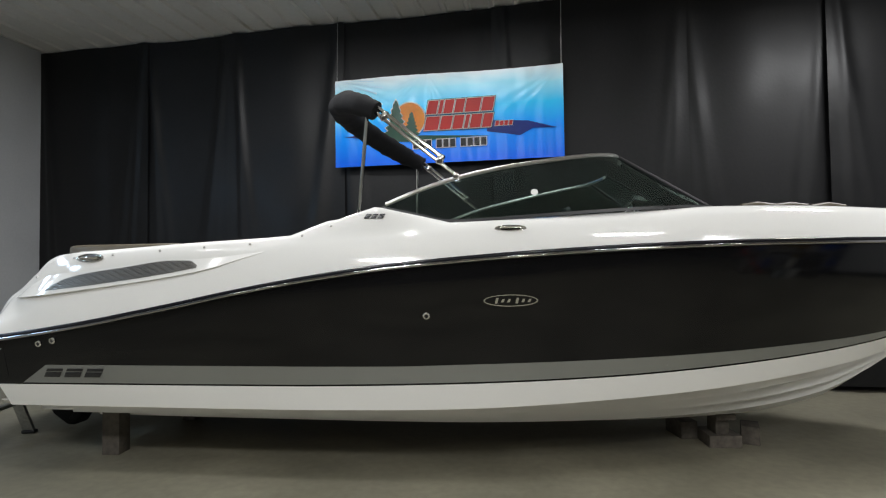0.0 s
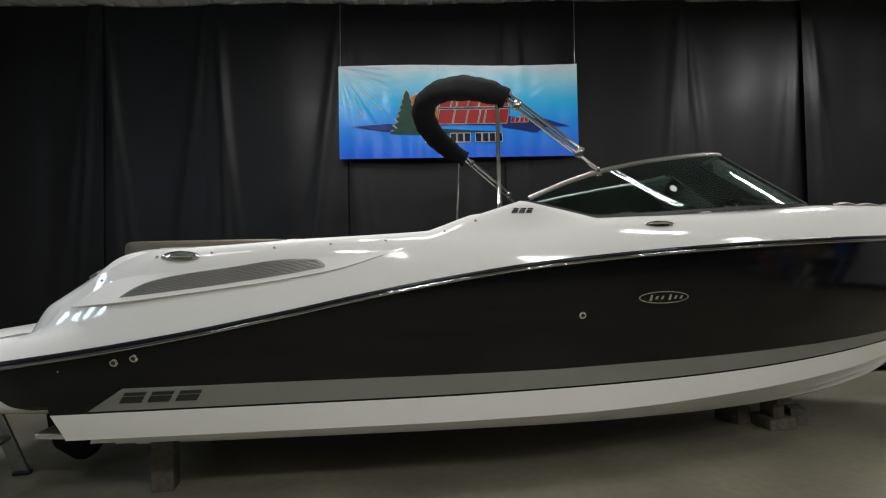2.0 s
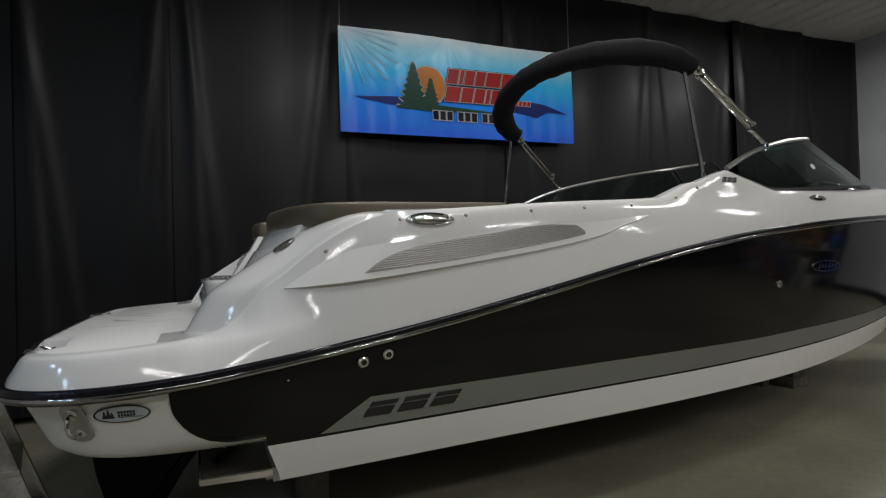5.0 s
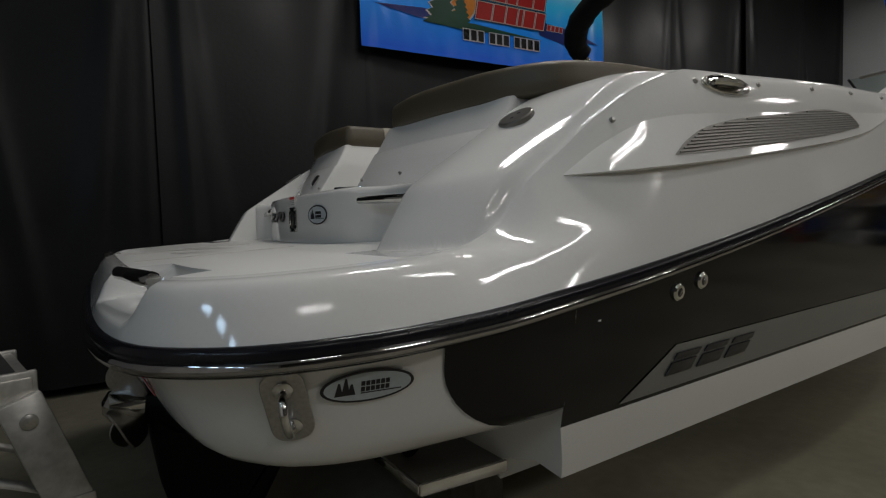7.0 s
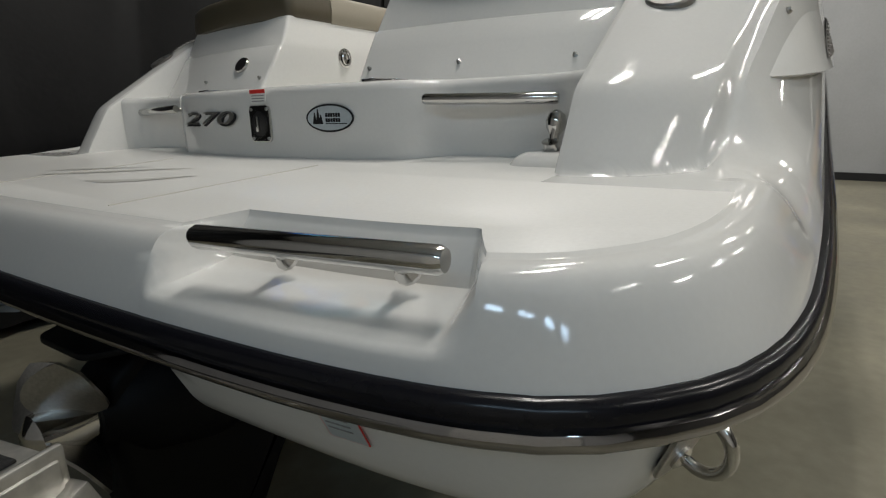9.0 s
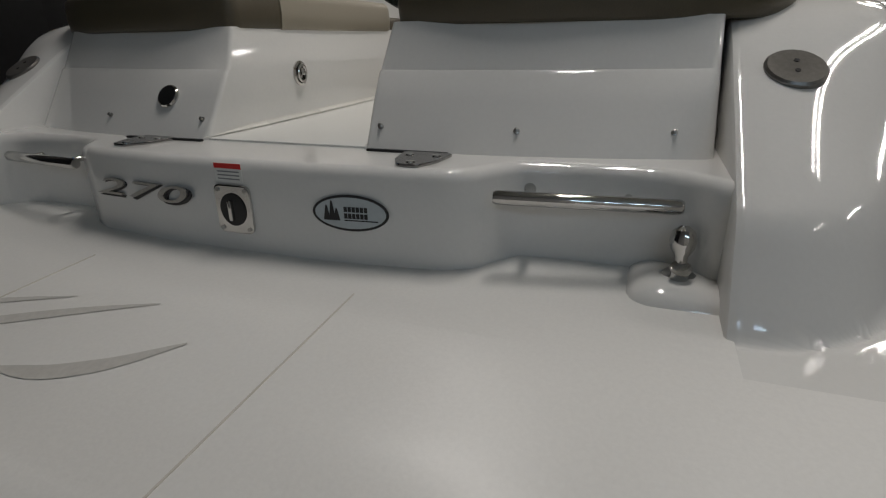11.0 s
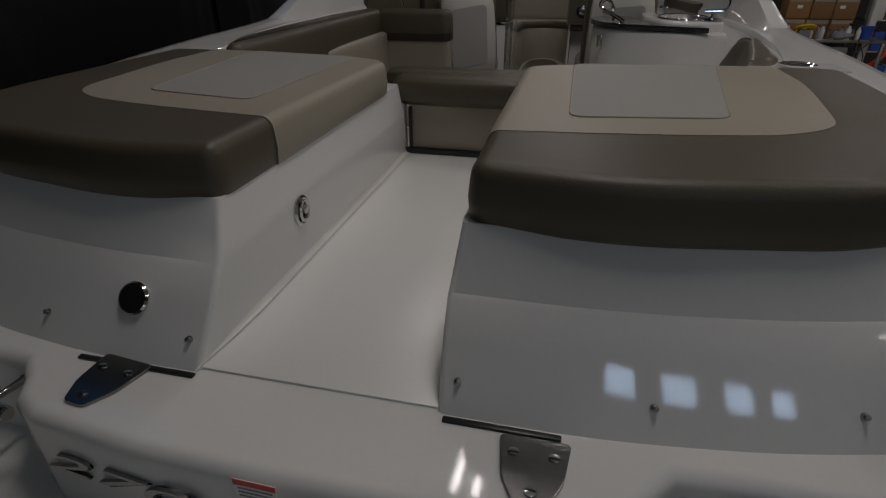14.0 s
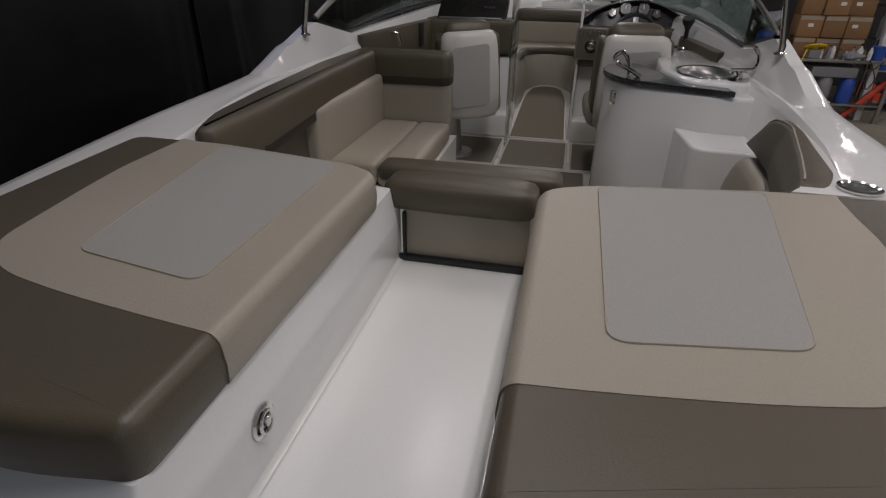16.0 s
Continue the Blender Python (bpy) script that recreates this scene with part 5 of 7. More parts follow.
# ---------------------------------------------------------------- bimini
arch = []
for k in range(48):
    a = math.pi * k / 47
    c, sn = math.cos(a), math.sin(a)
    lift = abs(sn) ** 1.05
    arch.append((3.30 - 0.455 * lift, -0.965 * math.copysign(abs(c) ** 1.05, c), 2.445 + 0.22 * lift))
radii = [0.072 + 0.024 * min(1, min(i, 47 - i) / 8) + 0.004 * math.sin(i * 2.3) + 0.003 * math.sin(i * 5.1) for i in range(48)]
bimini = part("folded_bimini", tube(arch, radii, 14, squash=0.8), CANVAS, boat, "folded sun top in a black canvas boot on stainless bows")
for s in (-1, 1):
    hinge = Vector((3.24, s * 0.965, 2.435))
    part("rear_strut", tube([(3.215, s * 1.087, 1.775), hinge], 0.0125, 10), STEEL, bimini, "thin stainless strut")
    part("strut_foot", moved(lathe(((0.028, 0), (0.028, 0.006), (0.014, 0.012), (0.014, 0.04)), 12), Matrix.Translation((3.215, s * 1.087, 1.745))), STEEL, bimini)
    mount = Vector((3.838, s * 1.05, 1.985))
    top = hinge + Vector((0.02, 0, 0.03))
    lift = Vector((0.012, 0, 0.034))
    part("main_bow", tube([top, mount], 0.0125, 10), STEEL, bimini, "polished stainless bow leg")
    part("upper_bow", tube([top + lift, (top + lift).lerp(mount + lift, 0.80)], 0.0135, 10), STEEL, bimini, "shorter stainless bow leg")
    for t in (0.16, 0.80):
        c = top.lerp(mount, t)
        part("clamp", moved(rbox(0.045, 0.034, 0.068, 0.010), axes(c + lift * 0.5, mount - top, lift)), STEEL, bimini, "polished double clamp")
    part("jaw", moved(lathe(((0.020, 0), (0.020, 0.008), (0.013, 0.014), (0.011, 0.04)), 14), Matrix.Translation(mount + Vector((0.0, 0, -0.035)))), STEEL, bimini)
    part("slider", rbox(0.034, 0.03, 0.045, 0.010, at=tuple(mount + Vector((-0.01, 0, 0.0)))), STEEL, bimini)
    part("hinge_block", rbox(0.05, 0.035, 0.06, 0.012, at=tuple(hinge + Vector((0.02, 0, 0.02)))), STEEL, bimini)

# ---------------------------------------------------------------- cockpit
SOLE = 0.80
part("cockpit_sole", prism([(1.9, -1.0), (4.9, -0.95), (5.6, -0.66), (6.2, -0.42), (6.2, 0.42), (5.6, 0.66), (4.9, 0.95), (1.9, 1.0)], SOLE - 0.04, SOLE), LINER, boat, "white moulded cockpit floor")
for outline in ([(4.20, 0.20), (4.84, 0.20), (4.84, -0.265), (4.20, -0.265)], 
                [(4.2, 0.24), (4.2, 0.8), (4.84, 0.8), (4.84, 0.24)], [(4.2, -0.3), (4.2, -0.7), (4.84, -0.7), (4.84, -0.3)],
                [(3.0, 0.44), (4.17, 0.44), (4.17, -0.40), (3.0, -0.40)]):
    part("deck_mat", prism(rounded(outline, 0.03), SOLE, SOLE + 0.008, 0.002), CARPET, boat, "brown woven deck mat with pale edging")
    part("mat_edging", tube([(x, y, SOLE + 0.008) for x, y in rounded(outline, 0.03)], 0.008, 6, closed=True), SEATWHITE, boat)

ramp = axes((4.86, -0.02, 0.812), (1.14, 0, 0.21), (-0.21, 0, 1.14))
part("bow_ramp", moved(rbox(1.2, 0.52, 0.06, 0.01, at=(0.58, 0, -0.035)), ramp), LINER, boat, "white ramp to the bow")
line_ = rounded([(0.0, 0.225), (0.85, 0.19), (1.08, 0.13), (1.13, 0.0), (1.08, -0.13), (0.85, -0.19), (0.0, -0.225)], [0.02, 0.1, 0.08, 0.08, 0.08, 0.1, 0.02])
part("deck_mat", moved(prism(line_, -0.004, 0.006, 0.002), ramp), CARPET, boat, "brown woven deck mat with pale edging")
part("mat_edging", moved(tube([(x, y, 0.006) for x, y in line_], 0.008, 6, closed=True), ramp), SEATWHITE, boat)

# bulkhead behind the sun pads
for s in (-1, 1):
    part("aft_bulkhead", rbox(0.04, 0.80, 0.68, 0.01, at=(1.955, s * 0.61, 1.14)), LINER, boat)


def cushion(name, outline, z0, z1, mat, parent, label="", bevel=0.03, at=None):
    return part(name, pillow(outline, z0, z1, min(bevel, 0.04), 0.0), mat, parent, label, at, 70)


# port lounge: base, seat, tan backs, taupe rolls over them
lounge = part("lounge_base", prism([(2.86, 0.99), (2.86, 0.47), (3.3, 0.47), (3.3, 0.43), (3.85, 0.43), (3.85, 0.99)], SOLE, 1.10), LINER, boat, "L shaped lounge in tan and taupe vinyl")
part("seat_cushion", puff(0.82, 0.27, 0.12, 0.028, 0.004, (3.305, 0.765, 1.157)), TAN, lounge, sharp=80)
part("seat_cushion", puff(0.82, 0.19, 0.12, 0.028, 0.003, (3.305, 0.537, 1.157)), TAN, lounge, sharp=80)

part("side_back", puff(0.93, 0.11, 0.29, 0.025, 0.004, (3.27, 0.915, 1.335)), TAN, lounge, sharp=80)
cushion("side_roll", rounded([(2.0, 0.90), (2.03, 0.84), (2.3, 0.84), (3.0, 0.885), (3.72, 0.90), (3.88, 0.93), (3.86, 1.04), (3.3, 1.065), (2.6, 1.02), (2.2, 0.975)], 0.05), 1.43, 1.612, TAUPE, lounge, "taupe rolled top edge", 0.035)
cushion("side_panel_dark", rounded([(2.05, 0.955), (2.05, 0.925), (2.9, 0.925), (2.9, 0.955)], 0.004), 0.9, 1.45, TAUPE, lounge, "", 0.004)

part("end_back", puff(0.11, 0.49, 0.36, 0.028, 0.004, (3.775, 0.70, 1.285)), TAN, lounge, sharp=80)
cushion("end_roll", rounded([(3.71, 1.0), (3.71, 0.455), (3.87, 0.455), (3.87, 1.0)], 0.05), 1.43, 1.612, TAUPE, lounge, "taupe rolled top edge", 0.04)
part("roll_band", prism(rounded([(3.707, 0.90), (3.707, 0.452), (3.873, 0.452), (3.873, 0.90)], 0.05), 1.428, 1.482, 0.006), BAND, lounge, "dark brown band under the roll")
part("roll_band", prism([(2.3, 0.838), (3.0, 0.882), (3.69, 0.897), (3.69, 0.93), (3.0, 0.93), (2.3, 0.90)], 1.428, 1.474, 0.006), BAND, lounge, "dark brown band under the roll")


def captain_chair(x, y, turn, label, k=1.0, post=0.0):
    """A bucket seat seen from behind: pale moulded shell, grey panel, taupe cushion and top roll, on a pedestal."""
    m = Matrix.Translation((x, y, SOLE)) @ Matrix.Rotation(radians(turn), 4, "Z") @ Matrix.Diagonal((1, k, 0.5 + k / 2, 1)) @ Matrix.Translation((0, 0, 0.6)) @ Matrix.Rotation(radians(-35 * post), 4, "X") @ Matrix.Translation((0, 0, -SOLE - 0.6))
    rr = []
    for z, w, d in ((1.130, 0.135, 0.004), (1.136, 0.158, -0.002), (1.16, 0.174, -0.010), (1.26, 0.182, -0.018), (1.42, 0.182, -0.022), (1.58, 0.176, -0.016), (1.64, 0.168, -0.006), (1.662, 0.152, 0.004), (1.670, 0.125, 0.012)):
        rr.append([(d - 0.012 + 0.05 * (abs(t) ** 3), w * t, z) for t in np.linspace(-1, 1, 15)] + [(d + 0.09, w * t * 1.02, z) for t in np.linspace(1, -1, 15)])
    shell = part("captain_chair", moved(loft(rr, closed_v=True, cap=True), m), SEATWHITE, boat, label, sharp=50)
    bm = prism(rounded([(-0.115, 1.225), (0.130, 1.205), (0.118, 1.585), (-0.118, 1.605)], 0.035), 0, 0.005, 0.002)
    part("back_panel", moved(bm, m @ Matrix(((0, 0, -1, -0.030), (1, 0, 0, 0), (0, 1, 0, 0), (0, 0, 0, 1)))), CHAIRPANEL, shell, "pale grey recessed back panel")
    part("top_roll", moved(puff(0.16, 0.30, 0.15, 0.06, 0.004, (0.165, 0, 1.650)), m), TAUPE, shell, "taupe head roll", sharp=80)
    for s in (-1, 1):
        part("bolster", moved(puff(0.22, 0.07, 0.44, 0.034, 0.0, (0.18, s * 0.168, 1.43)), m), TAUPE, shell, "taupe side bolster", sharp=80)
    part("seat", moved(puff(0.48, 0.42, 0.15, 0.05, 0.01, (0.33, 0, 1.20)), m), TAN, shell, "tan seat cushion", sharp=80)
    part("pedestal", moved(tube([(0.27, post, SOLE), (0.27, post, SOLE + 0.03), (0.27, post, SOLE + 0.035), (0.27, post, 1.16)], [0.13, 0.12, 0.05, 0.05], 16), m), DULLSTEEL, shell)
    return shell


captain_chair(4.15, 0.402, 18, "swivel chair with an off-white shell and taupe trim", 1.03, 0.1)
captain_chair(4.02, -0.60, 4, "swivel helm chair with an off-white shell and taupe trim", 1.08)

# wet bar to starboard
bar = part("wet_bar", prism(rounded([(3.22, -1.12), (3.22, -0.88), (3.40, -0.50), (3.62, -0.40), (3.80, -0.44), (3.86, -0.60), (3.86, -1.12)], [0.0, 0.05, 0.1, 0.1, 0.05, 0.02, 0.0], 5), SOLE, 1.555, 0.02, 3, sides=False), GEL, boat, "white moulded wet bar with a dark top", sharp=50)
part("bar_top", prism(rounded([(3.20, -0.955), (3.22, -0.88), (3.385, -0.49), (3.62, -0.385), (3.82, -0.43), (3.88, -0.60), (3.62, -0.69), (3.37, -0.80), (3.30, -0.94)], [0.01, 0.05, 0.1, 0.1, 0.05, 0.03, 0.05, 0.05, 0.02], 5), 1.559, 1.583, 0.007, 2, sides=False), COUNTER, bar, "dark polished counter top")
SINK = (3.57, -0.885)
edge_ = rounded([(3.4, -1.10), (3.27, -0.965), (3.36, -0.765), (3.62, -0.685), (4.0, -0.70), (4.4, -0.9), (4.4, -1.10)], 0.05)


def shelf_ring(grow, z, n=48):
    """The shelf's outline about the sink, one point for each direction."""
    row = []
    for k in range(n):
        d = Vector((math.cos(2 * math.pi * k / n), math.sin(2 * math.pi * k / n)))
        far = 0.0
        for p, q in zip(edge_, edge_[1:] + edge_[:1]):
            e, o = Vector(q) - Vector(p), Vector(p) - Vector(SINK)
            det = d.x * -e.y + d.y * e.x
            if abs(det) > 1e-9:
                r, w = (o.x * -e.y + o.y * e.x) / det, (d.x * o.y - d.y * o.x) / det
                if r > 0 and -1e-6 <= w <= 1 + 1e-6:
                    far = max(far, r)
        row.append((SINK[0] + d.x * (far - grow), SINK[1] + d.y * (far - grow), z))
    return row


def sink_ring(rx, ry, z, n=48):
    return [(SINK[0] + rx * math.cos(2 * math.pi * k / n), SINK[1] + ry * math.sin(2 * math.pi * k / n), z) for k in range(n)]


part("bar_shelf", loft([shelf_ring(0, 1.50), shelf_ring(0, 1.582), shelf_ring(0.006, 1.595), shelf_ring(0.018, 1.60), sink_ring(0.183, 0.127, 1.60), sink_ring(0.183, 0.127, 1.57)], closed_v=True), GEL, bar, "white moulded sink surround", sharp=50)
part("bar_step", prism(rounded([(3.36, -0.735), (3.22, -0.755), (2.965, -0.775), (2.94, -1.06), (3.36, -1.06)], [0.0, 0.10, 0.07, 0.02, 0.0], 7), SOLE, 1.388, 0.045, 5, sides=False), GEL, bar, "white moulded ledge below the bar", sharp=80)
sink = part("sink", loft([sink_ring(rx, ry, z) for rx, ry, z in ((0.176, 0.120, 1.604), (0.168, 0.112, 1.590), (0.15, 0.10, 1.568), (0.07, 0.045, 1.5625), (0.01, 0.006, 1.562))], closed_v=True), DULLSTEEL, bar, "oval brushed stainless sink", sharp=80)
part("sink_rim", loft([sink_ring(rx, ry, z) for rx, ry, z in ((0.194, 0.138, 1.601), (0.192, 0.136, 1.607), (0.184, 0.128, 1.609), (0.176, 0.120, 1.604))], closed_v=True), STEEL, sink, "polished rim", sharp=80)
part("faucet", tube(fine([(3.40, -0.995, 1.60), (3.40, -0.99, 1.63), (3.40, -0.985, 1.642)], 8), 0.014, 10), STEEL, bar, "chrome folding faucet")
part("faucet_base", moved(lathe(((0.05, 0), (0.048, 0.008), (0.02, 0.014), (0.016, 0.03)), 20), Matrix.Translation((3.40, -0.998, 1.602))), STEEL, bar)
part("hose_loop", tube(fine([(3.40, -0.955, 1.643), (3.40, -1.0, 1.645), (3.40, -1.048, 1.648), (3.41, -1.072, 1.680), (3.42, -1.064, 1.719), (3.43, -1.035, 1.746), (3.44, -0.995, 1.744)], 26), 0.010, 10), STEEL, bar)
part("hand_rail", tube(fine([(3.45, -0.57, 1.585), (3.46, -0.515, 1.616), (3.47, -0.458, 1.640), (3.475, -0.438, 1.668), (3.48, -0.470, 1.694), (3.49, -0.508, 1.648), (3.49, -0.52, 1.588)], 28), 0.010, 10), STEEL, bar, "bent stainless hand rail")
part("bottle_opener", rbox(0.012, 0.03, 0.07, 0.004, at=(3.44, -0.455, 1.48)), STEEL, bar)

# starboard corner seat
seat = part("corner_seat", prism([(2.0, -0.99), (2.0, -0.55), (2.9, -0.55), (2.985, -0.65), (2.985, -0.99)], SOLE, 1.10), LINER, boat, "curved taupe corner seat beside the bar")
part("seat_cushion", puff(0.95, 0.34, 0.11, 0.03, 0.004, (2.49, -0.71, 1.155)), TAN, seat, sharp=80)
back, low = [], []
for t in np.linspace(0, 1, 36):
    x = 1.985 + 0.905 * t
    yi = float(np.interp(x, (1.985, 2.04, 2.22, 2.53, 2.82, 2.89), (-0.815, -0.85, -0.896, -0.967, -0.985, -0.985)))
    yo = float(np.interp(x, (1.985, 2.0, 2.11, 2.31, 2.53, 2.76, 2.89), (-0.87, -0.90, -0.95, -0.975, -1.005, -1.03, -1.02)))
    top = float(np.interp(x, (1.985, 2.01, 2.05, 2.50, 2.62, 2.72, 2.79, 2.85, 2.89), (1.56, 1.592, 1.605, 1.612, 1.606, 1.590, 1.563, 1.515, 1.455)))
    back.append([(x, yo, 1.43), (x, yo, top - 0.03), (x, yo + 0.008, top - 0.008), (x, yo + 0.02, top), (x, yi - 0.005, top), (x, yi + 0.012, top - 0.016), (x, yi + 0.03, 1.44 + 0.55 * (top - 1.44)), (x, yi + 0.034, 1.452), (x, yi + 0.02, 1.435)])
    x = 1.985 + 0.95 * t
    h = 1.415 - 0.10 * max(0, (t - 0.85) / 0.15) ** 2
    low.append([(x, yo, 1.12), (x, yo, h), (x, yi + 0.03, h), (x, yi + 0.052, h - 0.015), (x, yi + 0.062, h - 0.05), (x, yi + 0.08, 1.12)])
part("corner_back", loft(back, closed_v=True, cap=True), TAUPE, seat, "curved taupe back rest", sharp=60)
part("lower_back", loft(low, closed_v=True, cap=True), TAN, seat, "curved tan back cushion", sharp=60)
part("back_piping", tube([(r[4][0], r[4][1] + 0.004, r[4][2] - 0.001) for r in back[2:-2]], 0.0032, 6), TAN, seat)
part("coaming_corner", prism([(1.965, -1.09), (1.965, -0.80), (2.0, -0.83), (2.3, -0.93), (2.55, -0.985), (2.68, -1.03), (2.76, -1.09)], 1.49, 1.590), GEL, boat, "white moulded corner of the coaming")
part("cup_holder", moved(lathe(((0.036, -0.06), (0.038, 0.0), (0.048, 0.002), (0.050, 0.008), (0.044, 0.010), (0.039, 0.006), (0.036, -0.055)), 24), Matrix.Translation((2.018, -0.968, 1.590))), STEEL, boat, "stainless cup holder in the coaming")
# the coaming isn't cut here; a black disc paints the cup's shaded depth
part("cup_mat", prism(ellipse(0.040, 0.040, 24), 0, 0.004), PLASTIC, boat, "dark disc painting the shaded well of the cup holder", Matrix.Translation((2.018, -0.968, 1.5905)))

# dash: port glove box and starboard helm
glove = part("port_dash", prism([(5.02, 0.30), (5.45, 0.30), (5.45, 0.80), (5.08, 0.95), (5.02, 0.93)], SOLE, 1.42, 0.01), GEL, boat, "port console with a taupe front and black glove box")
part("dash_pad", puff(0.24, 0.72, 0.25, 0.03, 0.004, (5.04, 0.567, 1.565)), TAUPE, glove, "taupe padded dash front", sharp=80)
part("glove_box", moved(rbox(0.26, 0.54, 0.06, 0.02, 3), Matrix.Translation((5.06, 0.565, 1.735)) @ Matrix.Rotation(radians(-35), 4, "Y")), DASHBLACK, glove, "black glove box lid")
part("lid_trim", moved(rbox(0.012, 0.48, 0.012, 0.003), Matrix.Translation((4.938, 0.57, 1.695))), DULLSTEEL, glove)
for k in range(3):
    part("mark_block", moved(rbox(0.003, 0.022, 0.014, 0), Matrix.Translation((5.03, 0.46 - 0.03 * k, 1.765)) @ Matrix.Rotation(radians(-35), 4, "Y")), DULLSTEEL, glove)
part("side_pillar", prism([(4.95, 0.42), (5.50, 0.42), (5.50, 0.212), (4.95, 0.212)], SOLE, 1.42, 0.012), GEL, glove, "white inner pillar")
helm = part("helm_console", prism([(5.04, -0.28), (5.45, -0.28), (5.45, -0.80), (5.08, -0.98), (5.04, -0.95)], SOLE, 1.46, 0.01), GEL, boat, "white helm console with black instrument hood and wheel")
part("side_pillar", prism([(4.90, -0.258), (5.50, -0.258), (5.50, -0.278), (4.90, -0.278)], SOLE, 1.80, 0.012), GEL, helm, "white inner pillar")
part("console_front", rbox(0.22, 0.70, 0.28, 0.02, 3, at=(4.99, -0.62, 1.53)), TAUPE, helm)
part("foot_rest", rbox(0.26, 0.58, 0.20, 0.03, 4, at=(5.02, 0.50, 0.900)), LINER, glove, "white moulded foot rest")
part("foot_rest", rbox(0.24, 0.58, 0.18, 0.02, 3, at=(5.02, -0.56, 0.890)), LINER, helm, "white moulded foot rest")
rr = []
for t in np.linspace(-1, 1, 21):
    y = -0.63 + 0.375 * t
    top = 1.70 + 0.15 * math.cos(t * math.pi / 2) ** 0.8
    rr.append([(4.95, y, 1.64), (5.0, y, top - 0.045), (4.955, y, top - 0.008), (4.99, y, top), (5.13, y, top - 0.02), (5.40 - 0.24 * t * t, y, 1.66), (5.40 - 0.24 * t * t, y, 1.6)])
part("instrument_hood", loft(rr, closed_v=True, cap=True), DASHBLACK, helm, "black arched instrument hood", sharp=50)
for y, r in ((-0.475, 0.03), (-0.563, 0.044), (-0.686, 0.044), (-0.779, 0.03)):
    mm = axes((4.967, y, 1.772 + (0.014 if r > 0.035 else -0.014)), (0, -1, 0), (-1, 0, 0.42))
    g = part("gauge", moved(lathe(((r, 0), (r, 0.008), (r * 0.9, 0.012), (r * 0.82, 0.008)), 22), mm), STEEL, helm, "round gauge with a bright bezel")
    part("dial", moved(prism(ellipse(r * 0.84, r * 0.84, 20), 0.006, 0.0085), mm), DASHBLACK, g)
    part("needle", moved(rbox(0.004, r * 0.6, 0.002, 0, at=(0, r * 0.25, 0.0095)), mm), PRINTWHITE, g)
mm = axes((4.874, -0.335, 1.565), (0, -1, 0), (-1, 0, 0.12))
panel = part("radio_panel", moved(prism(rounded([(-0.095, -0.125), (0.10, -0.125), (0.125, 0.095), (-0.095, 0.095)], 0.015), 0, 0.008, 0.002), mm), GRILLE, helm, "metal trimmed switch and radio panel")
part("panel_field", moved(prism(rounded([(-0.085, -0.115), (0.09, -0.115), (0.112, 0.085), (-0.085, 0.085)], 0.012), 0.008, 0.0095), mm), TAUPE, panel)
for k in range(6):
    part("switch", moved(rbox(0.014, 0.026, 0.012, 0.004, at=(-0.06 + 0.03 * k, 0.06, 0.013)), mm), STEEL, panel)
part("knob_ring", moved(lathe(((0.046, 0.0095), (0.046, 0.014), (0.036, 0.018)), 24), mm @ Matrix.Translation((0.018, -0.03, 0))), DASHBLACK, panel)
part("knob", moved(lathe(((0.028, 0.014), (0.027, 0.03), (0.02, 0.034)), 20), mm @ Matrix.Translation((0.018, -0.03, 0))), STEEL, panel)
mm = axes((4.80, -0.635, 1.632), (0, -1, 0), (-1, 0, 0.55))
wheel = part("steering_wheel", moved(tube([(0.142 * math.cos(t), 0.142 * math.sin(t), 0) for t in np.linspace(0, 2 * math.pi, 41)[:-1]], 0.014, 8, closed=True), mm), PLASTIC, helm, "black sports steering wheel with pale spokes")
for a in (90, 210, 330):
    part("spoke", moved(rbox(0.035, 0.125, 0.008, 0.003, at=(0, 0.072, -0.005)), mm @ Matrix.Rotation(radians(a - 90), 4, "Z")), DULLSTEEL, wheel)
part("wheel_boss", moved(lathe(((0.04, -0.03), (0.042, 0.0), (0.03, 0.01)), 20), mm), PLASTIC, wheel)
thr = part("throttle", tube(fine([(4.55, -0.93, 1.60), (4.53, -0.93, 1.70), (4.50, -0.92, 1.775)], 8), [0.014] * 5 + [0.024, 0.038, 0.036], 10), PLASTIC, boat, "black throttle lever on a chrome base")
part("throttle_base", moved(lathe(((0.06, 0), (0.055, 0.012), (0.02, 0.02)), 20), Matrix.Translation((4.55, -0.93, 1.59))), STEEL, thr)


def side_pad(side, x0, x1, z0, z1):
    """A padded panel that follows the inner face of the coaming."""
    rows = []
    for x in np.linspace(x0, x1, 16):
        y, e = INNER(x) - 0.012, 0.02 * (1 if x0 < x < x1 else 0)
        rows.append([(x, side * (y + 0.03), z0), (x, side * (y - e * 0.6), z0 + 0.006), (x, side * (y - e), z0 + 0.03), (x, side * (y - e), z1 - 0.03), (x, side * (y - e * 0.6), z1 - 0.006), (x, side * (y + 0.03), z1)])
    return part("side_pad", loft(rows, closed_v=True, cap=True), TAUPE, boat, "taupe padded side panel", sharp=50)


side_pad(-1, 3.92, 4.66, 1.545, 1.655)
side_pad(1, 3.82, 4.98, 1.45, 1.68)
part("slot", rbox(0.10, 0.014, 0.17, 0.006, at=(4.71, INNER(4.71) - 0.034, 1.59)), PLASTIC, boat, "dark upright slot in the side panel")
part("side_handle", tube(fine([(4.27, 0.955, 1.565), (4.27, 0.915, 1.58), (4.22, 0.92, 1.65), (4.21, 0.96, 1.66)], 12), 0.008, 8), STEEL, boat, "chrome side handle")

